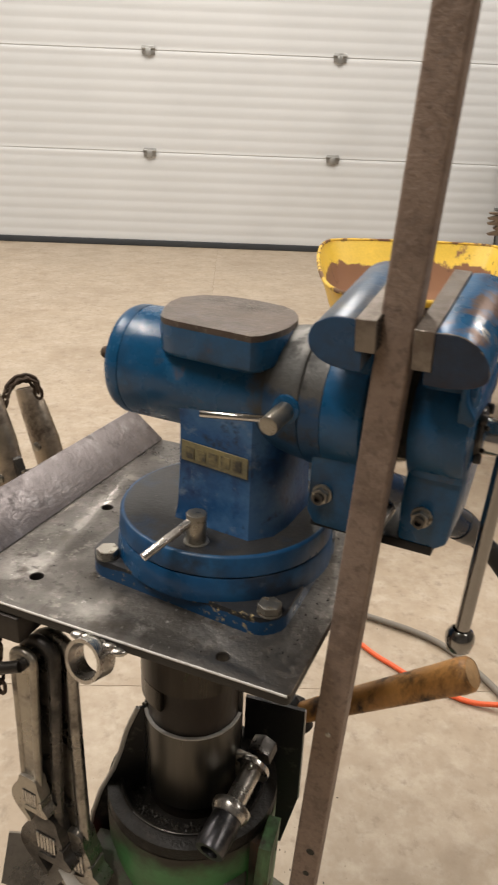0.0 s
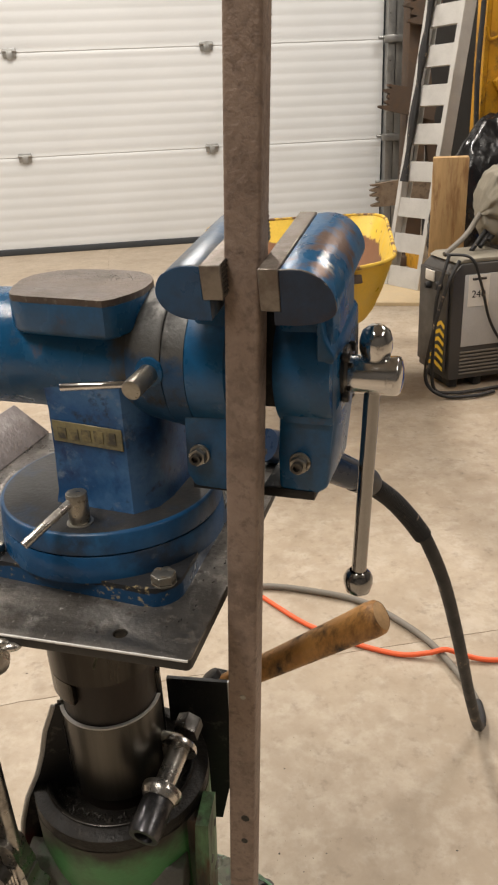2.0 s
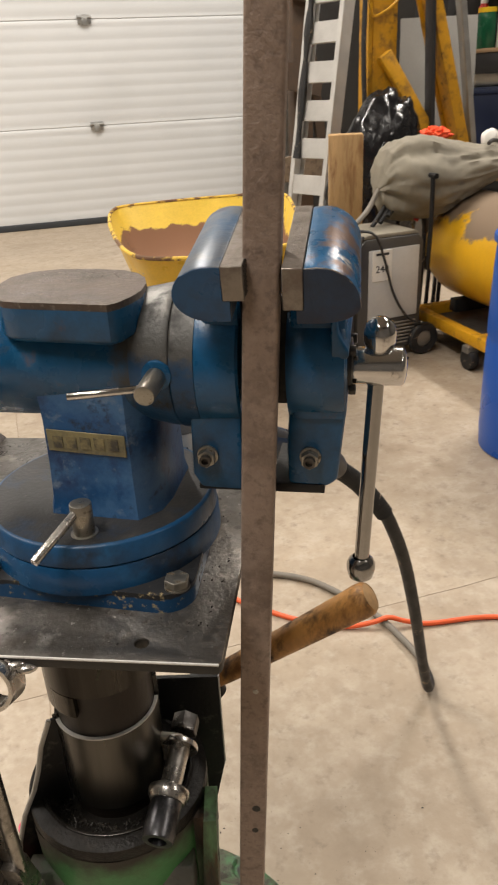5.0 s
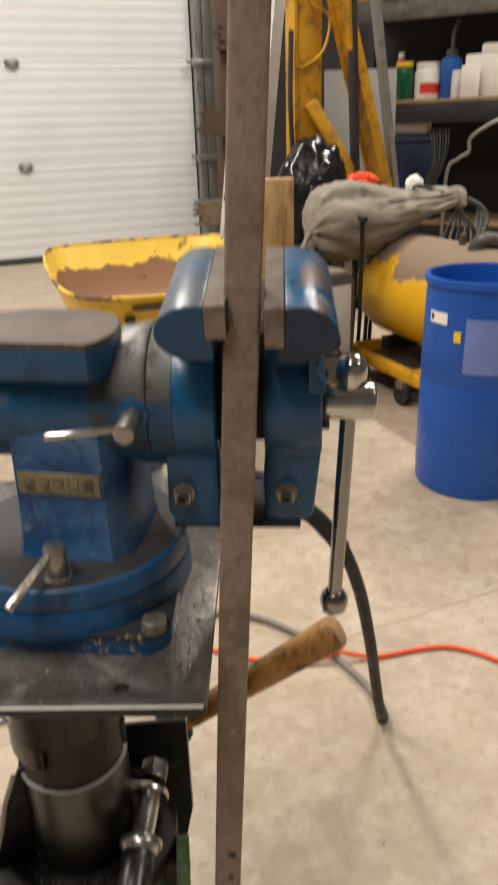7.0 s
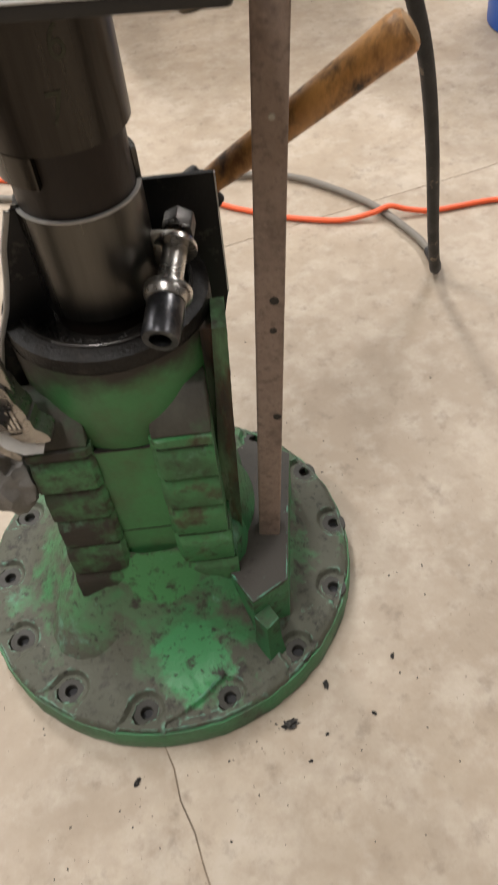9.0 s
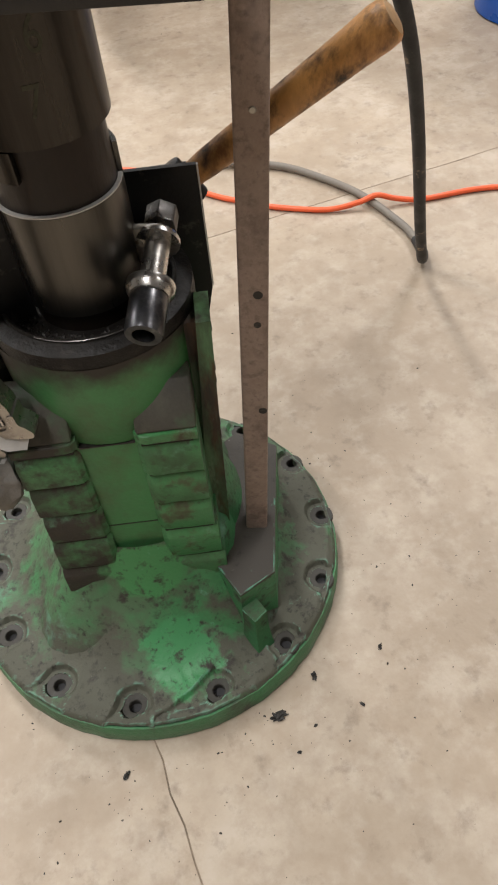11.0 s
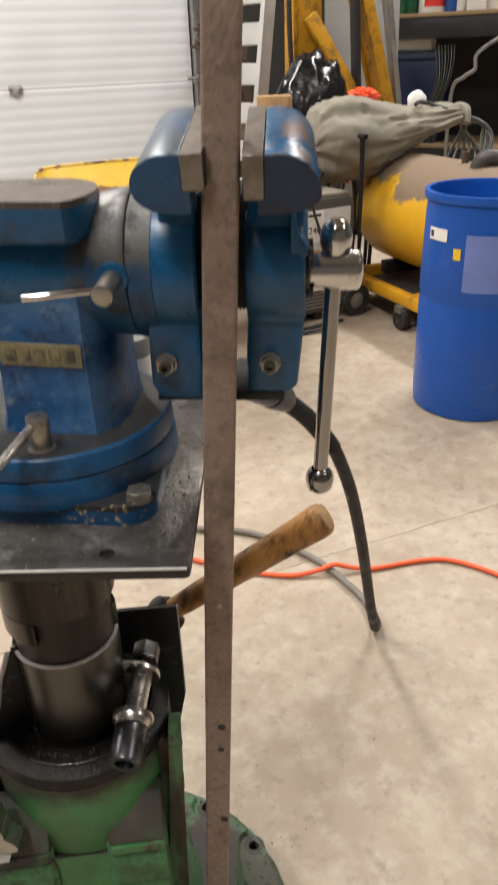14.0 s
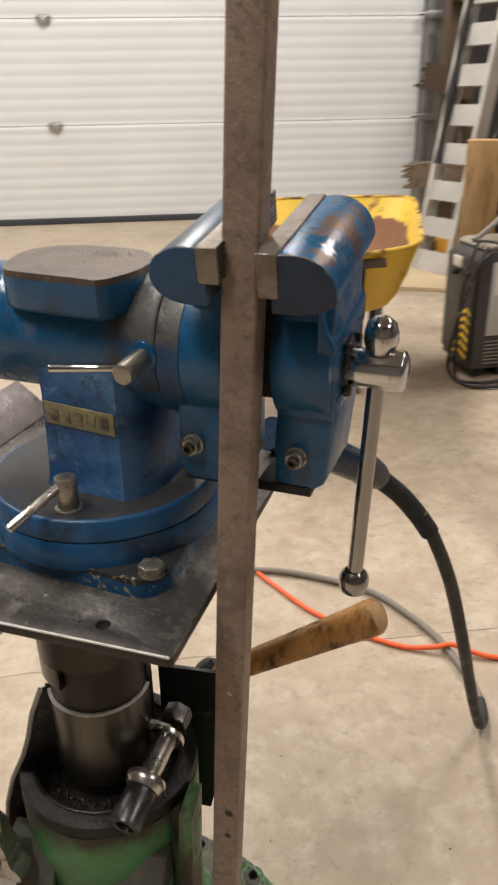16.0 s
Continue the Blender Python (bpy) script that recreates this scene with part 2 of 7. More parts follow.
M = {
    "blue_paint": mat("blue_paint", (0.005, 0.077, 0.186), 0.30, 0, 0.25, 18, 260, 0.12, [((0.006, 0.040, 0.092), 0.22, 18, 0.36, 0), ((0.012, 0.115, 0.25), 0.0, 40, 0.4, 0), ((0.13, 0.16, 0.19), -0.28, 130, 0.5, 0.2), ((0.13, 0.062, 0.035), -0.22, 30, 0.8, 0)], soft=0.14),
    "blue_worn": mat("blue_worn", (0.007, 0.092, 0.215), 0.30, 0, 0.3, 22, 260, 0.2, [((0.13, 0.075, 0.055), 0.26, 24, 0.42, 0.4), ((0.10, 0.25, 0.40), 0.0, 60, 0.45, 0), ((0.48, 0.46, 0.43), 0.0, 55, 0.3, 0.8)], soft=0.07, edge=((0.34, 0.33, 0.32), 0.565, 0.63, 0.35, 0.7)),
    "jaw_steel": mat("jaw_steel", (0.235, 0.208, 0.182), 0.40, 0.8, 0.2, 60, 500, 0.18, [((0.11, 0.083, 0.066), 0.26, 40, 0.6, 0.4), ((0.10, 0.055, 0.035), -0.04, 24, 0.65, 0.2)], soft=0.2),
    "anvil_steel": mat("anvil_steel", (0.125, 0.098, 0.083), 0.42, 0.6, 0.25, 30, 350, 0.25, [((0.065, 0.052, 0.045), 0.2, 22, 0.5, 0.5), ((0.36, 0.32, 0.27), 0.0, 220, 0.8, 0.1)], soft=0.2),
    # last layer of plate_steel blackens the plate's side face, as painted shade
    "plate_steel": mat("plate_steel", (0.20, 0.188, 0.175), 0.33, 0.9, 0.3, 11, 260, 0.25, [((0.085, 0.078, 0.070), 0.35, 12, 0.45, 0.6), ((0.40, 0.375, 0.34), 0.06, 50, 0.3, 0.9), ((0.070, 0.060, 0.050), 0.14, 40, 0.5, 0.5), ((0.045, 0.038, 0.032), 0.08, 110, 0.6, 0.3), ((0.62, 0.60, 0.56), -0.12, 170, 0.35, 0.9), ((0.03, 0.028, 0.026), -0.9, 20, 0.5, 0.4, ("z", 0.6055, 0.6040, 1.0))], soft=0.12),
    "mill_steel": mat("mill_steel", (0.055, 0.05, 0.046), 0.38, 0.75, 0.35, 18, 240, 0.2, [((0.14, 0.13, 0.12), 0.2, 24, 0.35, 0.9)], stretch=(1, 1, 0.35), soft=0.2),
    "tube_steel": mat("tube_steel", (0.130, 0.124, 0.112), 0.27, 0.95, 0.25, 14, 240, 0.05, [((0.040, 0.036, 0.031), 0.3, 30, 0.38, 0.9)], stretch=(1, 1, 0.06), soft=0.3, rvar=0.08),
    "cardboard": mat("cardboard", (0.33, 0.22, 0.13), 0.8, 0, 0.12, 8, 120, 0.1),
    "sheet_grey": mat("sheet_grey", (0.27, 0.265, 0.25), 0.6, 0.1, 0.12, 8, 120, 0.1),
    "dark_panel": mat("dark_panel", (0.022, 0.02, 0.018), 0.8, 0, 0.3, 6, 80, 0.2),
    "blue_glossy": mat("blue_glossy", (0.02, 0.11, 0.42), 0.35, 0, 0.1, 20, 200, 0.04),
    "green_glossy": mat("green_glossy", (0.006, 0.085, 0.038), 0.2, 0, 0.3, 20, 200, 0.04),
    "red_print": mat("red_print", (0.62, 0.035, 0.02), 0.45, 0, 0.1, 20, 200, 0.02),
    "yellow_print": mat("yellow_print", (0.85, 0.55, 0.02), 0.45, 0, 0.1, 20, 200, 0.02),
    "violet_print": mat("violet_print", (0.18, 0.16, 0.55), 0.45, 0, 0.2, 10, 200, 0.02),
    "grey_tool": mat("grey_tool", (0.36, 0.34, 0.31), 0.3, 0.95, 0.25, 40, 300, 0.1, [((0.13, 0.115, 0.10), 0.2, 36, 0.45, 0.7), ((0.05, 0.045, 0.04), -0.05, 60, 0.6, 0.4)], soft=0.16),
    "leather": mat("leather", (0.20, 0.19, 0.175), 0.8, 0, 0.3, 30, 300, 0.3),
    "plywood": mat("plywood", (0.55, 0.43, 0.27), 0.7, 0, 0.12, 10, 120, 0.1),
    "rusty_tube": mat("rusty_tube", (0.013, 0.0085, 0.006), 0.42, 0.3, 0.35, 20, 240, 0.12, [((0.026, 0.015, 0.009), 0.15, 20, 0.55, 0.2)], stretch=(1, 1, 0.4), soft=0.25),
    "bar_steel": mat("bar_steel", (0.27, 0.20, 0.16), 0.6, 0.25, 0.22, 30, 300, 0.45, [((0.14, 0.10, 0.08), 0.2, 16, 0.6, 0.3), ((0.31, 0.235, 0.19), 0.2, 110, 0.65, 0.2), ((0.13, 0.092, 0.075), 0.06, 170, 0.65, 0.2)], soft=0.25),
    "chrome": mat("chrome", (0.62, 0.61, 0.60), 0.12, 1.0, 0.06, 30, 300, 0.03, [((0.3, 0.27, 0.24), 0.0, 60, 0.35, 0.9)], rvar=0.05),
    "bolt_zinc": mat("bolt_zinc", (0.35, 0.33, 0.29), 0.35, 0.9, 0.2, 60, 500, 0.1, [((0.12, 0.09, 0.06), 0.15, 120, 0.6, 0.3)]),
    "black_steel": mat("black_steel", (0.012, 0.012, 0.013), 0.45, 0.3, 0.3, 30, 300, 0.15, [((0.07, 0.065, 0.06), 0.08, 60, 0.5, 0.6)]),
    "black_rubber": mat("black_rubber", (0.02, 0.02, 0.021), 0.6, 0, 0.3, 40, 400, 0.2, [(DUST, 0.02, 50, 0.9, 0)]),
    "grey_rubber": mat("grey_rubber", (0.20, 0.18, 0.152), 0.7, 0, 0.2, 30, 300, 0.15),
    "green_paint": mat("green_paint", (0.050, 0.200, 0.066), 0.45, 0, 0.3, 12, 260, 0.25, [((0.052, 0.080, 0.038), 0.38, 10, 0.7, 0.1), ((0.10, 0.065, 0.038), 0.18, 22, 0.75, 0.1), ((0.11, 0.30, 0.17), -0.05, 34, 0.6, 0), ((0.055, 0.055, 0.040), 0.1, 18, 0.7, 0.1)], soft=0.22),
    # green_clean darkens towards -x and towards the top of the drum
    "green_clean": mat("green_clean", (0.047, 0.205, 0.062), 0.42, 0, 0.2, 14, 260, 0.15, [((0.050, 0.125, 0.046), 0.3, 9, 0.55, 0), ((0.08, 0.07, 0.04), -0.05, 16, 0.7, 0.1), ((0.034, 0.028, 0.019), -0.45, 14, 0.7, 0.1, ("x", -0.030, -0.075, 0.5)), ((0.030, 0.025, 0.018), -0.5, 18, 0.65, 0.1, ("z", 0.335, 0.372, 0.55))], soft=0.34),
    "green_flange": mat("green_flange", (0.045, 0.170, 0.062), 0.5, 0, 0.3, 12, 260, 0.35, [((0.08, 0.25, 0.14), 0.02, 26, 0.6, 0), ((0.066, 0.122, 0.060), 0.48, 9, 0.65, 0), ((0.076, 0.077, 0.055), 0.25, 16, 0.72, 0.1, ("r", 0.10, 0.160, 0.16)), ((0.047, 0.195, 0.062), -0.75, 22, 0.45, 0, ((-0.0225, -0.0770, 0.125), 0.052, 0.020, 0.72)), ((0.050, 0.215, 0.078), -0.75, 30, 0.5, 0, ((-0.022, -0.138, 0.055), 0.058, 0.014, 0.72)), ((0.036, 0.032, 0.025), 0.14, 58, 0.7, 0.1), ((0.12, 0.27, 0.18), -0.14, 60, 0.6, 0), ((0.026, 0.023, 0.018), 0.07, 130, 0.7, 0.1), ((0.30, 0.29, 0.25), -0.32, 170, 0.8, 0.1)], soft=0.11, edge=((0.14, 0.31, 0.22), 0.53, 0.59, 0.55, 0.1)),
    "tray_inside": mat("tray_inside", (0.80, 0.56, 0.08), 0.42, 0, 0.15, 10, 160, 0.12, [((0.23, 0.115, 0.063), 0.0, 9, 0.85, 0.1, ("z", 0.50, 0.44, 0.5)), ((0.11, 0.05, 0.03), 0.0, 16, 0.8, 0.1)]),
    "tank_paint": mat("tank_paint", (0.70, 0.38, 0.015), 0.42, 0, 0.12, 7, 120, 0.1, [((0.21, 0.15, 0.10), -0.15, 7, 0.9, 0, ("z", 0.36, 0.50, 0.42))]),
    "grease": mat("grease", (0.017, 0.0145, 0.012), 0.48, 0.2, 0.5, 40, 320, 0.4, [((0.060, 0.052, 0.044), 0.08, 80, 0.55, 0.3)], soft=0.16),
    "hammer_wood": mat("hammer_wood", (0.56, 0.275, 0.078), 0.42, 0, 0.3, 16, 220, 0.2, [((0.22, 0.095, 0.027), 0.3, 30, 0.5, 0), ((0.035, 0.022, 0.014), 0.28, 34, 0.6, 0)], stretch=(1, 1, 0.5), soft=0.14),
    "end_grain": mat("end_grain", (0.46, 0.28, 0.13), 0.7, 0, 0.25, 60, 300, 0.2),
    "concrete": mat("concrete", (0.41, 0.335, 0.25), 0.54, 0, 0.14, 1.6, 60, 0.2, [((0.31, 0.242, 0.174), 0.28, 2.2, 0.5, 0), ((0.50, 0.43, 0.345), 0.22, 5.5, 0.62, 0), ((0.33, 0.262, 0.19), 0.08, 9, 0.5, 0), ((0.49, 0.425, 0.345), -0.05, 22, 0.65, 0), ((0.34, 0.268, 0.195), 0.06, 48, 0.55, 0), ((0.24, 0.185, 0.13), -0.20, 15, 0.6, 0), ((0.15, 0.115, 0.085), -0.28, 40, 0.7, 0)], depth=0.004, soft=0.34),
    "door_white": mat("door_white", (0.645, 0.66, 0.668), 0.45, 0, 0.03, 2.0, 90, 0.05, [((0.56, 0.51, 0.42), -0.42, 3.0, 0.6, 0)], soft=0.2),
    "wall_white": mat("wall_white", (0.34, 0.32, 0.29), 0.8, 0, 0.06, 1.5, 60, 0.1),
    "galvanised": mat("galvanised", (0.36, 0.36, 0.35), 0.42, 0.8, 0.2, 20, 120, 0.1),
    "yellow_paint": mat("yellow_paint", (0.74, 0.47, 0.03), 0.42, 0, 0.15, 10, 160, 0.12, [((0.10, 0.05, 0.025), 0.02, 18, 0.8, 0.1)]),
    "yellow_hoist": mat("yellow_hoist", (0.56, 0.28, 0.012), 0.45, 0, 0.18, 10, 160, 0.12, [((0.24, 0.12, 0.02), 0.2, 14, 0.6, 0), ((0.05, 0.035, 0.02), -0.05, 24, 0.7, 0.1)], soft=0.16),
    "blue_plastic": mat("blue_plastic", (0.002, 0.078, 0.40), 0.36, 0, 0.1, 6, 120, 0.06, [((0.25, 0.33, 0.5), -0.5, 40, 0.6, 0)]),
    "aluminium": mat("aluminium", (0.58, 0.57, 0.545), 0.48, 0.35, 0.14, 14, 160, 0.08),
    "pine": mat("pine", (0.40, 0.25, 0.11), 0.6, 0, 0.3, 18, 120, 0.2, [((0.23, 0.115, 0.042), 0.28, 34, 0.6, 0), ((0.52, 0.36, 0.19), 0.1, 26, 0.6, 0)], stretch=(1, 1, 0.15), soft=0.14),
    "pine_grey": mat("pine_grey", (0.26, 0.215, 0.155), 0.7, 0, 0.25, 18, 120, 0.2, [((0.15, 0.115, 0.075), 0.25, 30, 0.7, 0)], stretch=(1, 1, 0.15), soft=0.16),
    "canvas": mat("canvas", (0.25, 0.226, 0.178), 0.9, 0, 0.16, 7, 500, 0.3, [((0.17, 0.152, 0.12), 0.15, 6, 0.9, 0)], soft=0.3),
    "grey_case": mat("grey_case", (0.50, 0.50, 0.49), 0.5, 0, 0.1, 14, 150, 0.06),
    "dark_case": mat("dark_case", (0.06, 0.056, 0.052), 0.5, 0, 0.2, 14, 150, 0.08),
    "bag_black": mat("bag_black", (0.008, 0.008, 0.009), 0.22, 0, 0.2, 20, 120, 0.2),
    "orange_cord": mat("orange_cord", (0.80, 0.12, 0.035), 0.5, 0, 0.12, 30, 300, 0.05),
    "pink_grip": mat("pink_grip", (0.62, 0.07, 0.13), 0.4, 0, 0.1, 30, 300, 0.05),
    "red_plastic": mat("red_plastic", (0.50, 0.02, 0.015), 0.4, 0, 0.1, 30, 300, 0.05),
    "hivis": mat("hivis", (0.95, 0.10, 0.03), 0.8, 0, 0.15, 40, 300, 0.2),
    "paper_white": mat("paper_white", (0.78, 0.76, 0.71), 0.7, 0, 0.06, 20, 200, 0.05),
    "ink_and_hole_dark": mat("ink_and_hole_dark", (0.03, 0.03, 0.032), 0.6, 0, 0.1, 40, 300, 0.0),
    "label_yellow": mat("label_yellow", (0.30, 0.255, 0.12), 0.5, 0, 0.3, 60, 500, 0.1, [((0.10, 0.095, 0.075), 0.5, 60, 0.6, 0)], soft=0.3),
    "label_blue": mat("label_blue", (0.16, 0.22, 0.52), 0.5, 0, 0.15, 14, 150, 0.05),
    "yellow_worn": mat("yellow_worn", (0.70, 0.45, 0.05), 0.5, 0, 0.2, 14, 160, 0.2, [((0.15, 0.08, 0.045), 0.38, 16, 0.8, 0.1)]),
    "shelf_steel": mat("shelf_steel", (0.035, 0.035, 0.037), 0.5, 0.4, 0.2, 20, 200, 0.1),
    "shelf_wood": mat("shelf_wood", (0.30, 0.20, 0.11), 0.7, 0, 0.2, 8, 120, 0.15),
    "brown_steel": mat("brown_steel", (0.075, 0.049, 0.033), 0.75, 0.1, 0.4, 18, 160, 0.3, [((0.11, 0.065, 0.035), 0.1, 14, 0.8, 0.1)], soft=0.2),
    "rust_tan": mat("rust_tan", (0.17, 0.125, 0.085), 0.8, 0, 0.35, 22, 160, 0.4, [((0.07, 0.045, 0.03), 0.2, 30, 0.8, 0.1)], soft=0.2),
    "blue_scuffed": mat("blue_scuffed", (0.007, 0.070, 0.200), 0.42, 0, 0.25, 18, 260, 0.15, [((0.048, 0.135, 0.285), 0.50, 20, 0.55, 0), ((0.004, 0.028, 0.105), 0.30, 26, 0.42, 0), ((0.16, 0.22, 0.30), 0.02, 70, 0.6, 0), ((0.012, 0.016, 0.028), -0.05, 90, 0.6, 0)], soft=0.14),
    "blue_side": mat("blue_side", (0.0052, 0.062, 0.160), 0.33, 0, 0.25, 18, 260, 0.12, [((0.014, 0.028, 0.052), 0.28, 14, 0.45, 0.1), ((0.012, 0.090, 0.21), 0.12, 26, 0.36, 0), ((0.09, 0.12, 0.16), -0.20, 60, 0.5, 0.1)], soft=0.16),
    "blue_foot": mat("blue_foot", (0.005, 0.056, 0.145), 0.38, 0, 0.25, 18, 260, 0.15, [((0.024, 0.025, 0.028), -0.15, 26, 0.5, 0.1, ("z", 0.0085, 0.0135, 0.5)), ((0.42, 0.33, 0.17), -0.34, 190, 0.8, 0, ("y", -0.056, -0.072, 0.20))], soft=0.1),
    "soot_top": mat("soot_top", (0.020, 0.020, 0.021), 0.55, 0, 0.35, 20, 300, 0.25, [((0.008, 0.028, 0.062), 0.1, 18, 0.5, 0.1), ((0.045, 0.042, 0.039), 0.1, 40, 0.6, 0.1), ((0.16, 0.15, 0.135), -0.14, 170, 0.7, 0.2)], soft=0.12),
    "blue_neck": mat("blue_neck", (0.006, 0.050, 0.125), 0.45, 0, 0.25, 18, 260, 0.25, [((0.085, 0.084, 0.080), 0.05, 20, 0.55, 0.2, ("z", 0.135, 0.185, 0.40)), ((0.21, 0.205, 0.195), -0.05, 34, 0.42, 0.5, ("z", 0.150, 0.190, 0.16)), ((0.10, 0.075, 0.058), -0.08, 40, 0.6, 0.1), ((0.020, 0.019, 0.018), 0.12, 52, 0.6, 0.1), ((0.30, 0.29, 0.27), -0.18, 120, 0.6, 0.3)], soft=0.13),
    "ink_worn": mat("ink_worn", (0.06, 0.055, 0.045), 0.6, 0, 0.3, 60, 400, 0.05, [((0.24, 0.20, 0.10), 0.45, 110, 0.6, 0)], soft=0.2),
    "green_rim": mat("green_rim", (0.045, 0.170, 0.066), 0.5, 0, 0.3, 12, 260, 0.3, [((0.065, 0.062, 0.048), 0.25, 14, 0.7, 0.1), ((0.12, 0.29, 0.19), -0.1, 40, 0.6, 0)], soft=0.2),
    "green_pad": mat("green_pad", (0.036, 0.150, 0.056), 0.5, 0, 0.3, 12, 260, 0.35, [((0.062, 0.066, 0.045), 0.25, 16, 0.7, 0.1), ((0.052, 0.046, 0.038), -0.22, 20, 0.7, 0.1, ("z", 0.108, 0.1125, 0.45)), ((0.10, 0.29, 0.18), -0.12, 34, 0.6, 0), ((0.028, 0.025, 0.020), 0.08, 80, 0.7, 0.1), ((0.34, 0.33, 0.29), -0.30, 180, 0.8, 0.1)], soft=0.10),
    "green_toe": mat("green_toe", (0.040, 0.125, 0.052), 0.7, 0, 0.3, 14, 260, 0.3, [((0.056, 0.054, 0.040), 0.2, 24, 0.75, 0.1), ((0.028, 0.025, 0.020), 0.05, 80, 0.75, 0.1)], spec=0.2, soft=0.16),
    "teal_chip": mat("teal_chip", (0.09, 0.27, 0.17), 0.55, 0, 0.3, 30, 260, 0.3, [((0.052, 0.050, 0.040), 0.32, 60, 0.7, 0.1)], soft=0.12),
    "wrench_dark": mat("wrench_dark", (0.13, 0.122, 0.115), 0.3, 0.9, 0.3, 30, 300, 0.12, [((0.03, 0.027, 0.025), 0.35, 30, 0.5, 0.5)], soft=0.2),
    "nickel_tan": mat("nickel_tan", (0.42, 0.36, 0.29), 0.36, 0.85, 0.25, 30, 300, 0.12, [((0.10, 0.075, 0.055), 0.3, 40, 0.6, 0.4)], soft=0.2),
    # for the unseen walls; dark so that they throw back little fill light
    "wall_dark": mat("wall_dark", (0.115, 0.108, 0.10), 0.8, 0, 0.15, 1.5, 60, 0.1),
    "beam_grey": mat("beam_grey", (0.095, 0.088, 0.078), 0.6, 0.2, 0.3, 8, 120, 0.1, [((0.17, 0.155, 0.13), 0.3, 10, 0.8, 0)], soft=0.2),
    "navy": mat("navy", (0.004, 0.014, 0.055), 0.5, 0, 0.2, 20, 200, 0.05),
    "bright_edge": mat("bright_edge", (0.60, 0.585, 0.555), 0.45, 0.25, 0.15, 40, 300, 0.1),
    "handle_steel": mat("handle_steel", (0.33, 0.32, 0.31), 0.16, 1.0, 0.1, 30, 300, 0.04, rvar=0.05),
    "sleeve_steel": mat("sleeve_steel", (0.074, 0.068, 0.060), 0.23, 0.92, 0.3, 14, 240, 0.06, [((0.022, 0.018, 0.015), 0.4, 22, 0.4, 0.8)], stretch=(1, 1, 0.06), soft=0.3),
    "grime": mat("grime", (0.056, 0.052, 0.040), 0.65, 0.1, 0.35, 30, 300, 0.3, [((0.085, 0.085, 0.06), 0.1, 40, 0.7, 0.1), ((0.05, 0.14, 0.058), 0.12, 22, 0.6, 0)], soft=0.26),
    "socket_black": mat("socket_black", (0.105, 0.105, 0.112), 0.32, 0.95, 0.25, 30, 300, 0.05, [((0.36, 0.35, 0.34), 0.05, 50, 0.28, 0.9), ((0.03, 0.03, 0.032), 0.1, 40, 0.35, 0.8)], soft=0.2, rvar=0.06),
    "grip_navy": mat("grip_navy", (0.006, 0.022, 0.055), 0.3, 0, 0.15, 30, 300, 0.05),
    "grip_grey": mat("grip_grey", (0.045, 0.046, 0.05), 0.4, 0, 0.15, 30, 300, 0.05),
    "joint_dirt": mat("joint_dirt", (0.27, 0.21, 0.15), 0.85, 0, 0.35, 20, 160, 0.3, [((0.09, 0.07, 0.05), 0.15, 24, 0.9, 0)], soft=0.3),
    "satin_steel": mat("satin_steel", (0.58, 0.56, 0.53), 0.27, 1.0, 0.15, 40, 300, 0.06, [((0.25, 0.22, 0.19), 0.08, 50, 0.45, 0.8)], soft=0.2, rvar=0.06),
    "filings": mat("filings", (0.42, 0.40, 0.36), 0.7, 0.3, 0.3, 60, 400, 0.1),
    "blue_body": mat("blue_body", (0.0045, 0.074, 0.178), 0.29, 0, 0.2, 18, 260, 0.14, [((0.006, 0.044, 0.105), 0.15, 15, 0.36, 0), ((0.012, 0.12, 0.26), 0.05, 30, 0.4, 0), ((0.050, 0.049, 0.047), -0.2, 24, 0.55, 0.2, ("x", 0.018, 0.058, 0.36)), ((0.13, 0.16, 0.19), -0.28, 130, 0.5, 0.2), ((0.15, 0.068, 0.035), -0.19, 30, 0.8, 0)], soft=0.14),
    "chalk_faint": mat("chalk_faint", (0.085, 0.088, 0.060), 0.8, 0.1, 0.3, 60, 400, 0.1, [((0.045, 0.042, 0.034), 0.4, 90, 0.6, 0.4)], soft=0.2),
    "seal_grey": mat("seal_grey", (0.035, 0.040, 0.046), 0.6, 0, 0.2, 20, 200, 0.1),
    "hose_green": mat("hose_green", (0.10, 0.105, 0.070), 0.6, 0, 0.2, 20, 200, 0.1),
    "seat_soot": mat("seat_soot", (0.034, 0.031, 0.025), 0.6, 0.1, 0.3, 30, 300, 0.25, [((0.06, 0.062, 0.046), 0.1, 40, 0.7, 0.1)], soft=0.2),
    "green_rib": mat("green_rib", (0.050, 0.190, 0.064), 0.45, 0, 0.3, 12, 260, 0.25, [((0.050, 0.100, 0.045), 0.35, 12, 0.7, 0.1), ((0.11, 0.060, 0.034), 0.10, 26, 0.75, 0.1), ((0.034, 0.029, 0.022), 0.02, 26, 0.7, 0.1, ("x", -0.03, -0.070, 0.20)), ((0.13, 0.29, 0.17), -0.10, 34, 0.6, 0), ((0.04, 0.03, 0.022), 0.06, 90, 0.7, 0.1)], soft=0.18, edge=((0.12, 0.27, 0.15), 0.62, 0.74, 0.55, 0.05)),
    # soot of the seat ring, and the painted shade between the ribs
    "ring_soot_rib_shade": mat("ring_soot_rib_shade", (0.011, 0.0095, 0.008), 0.55, 0.1, 0.4, 40, 320, 0.4, [((0.035, 0.030, 0.025), 0.05, 60, 0.6, 0.2)], spec=0.3, soft=0.16),
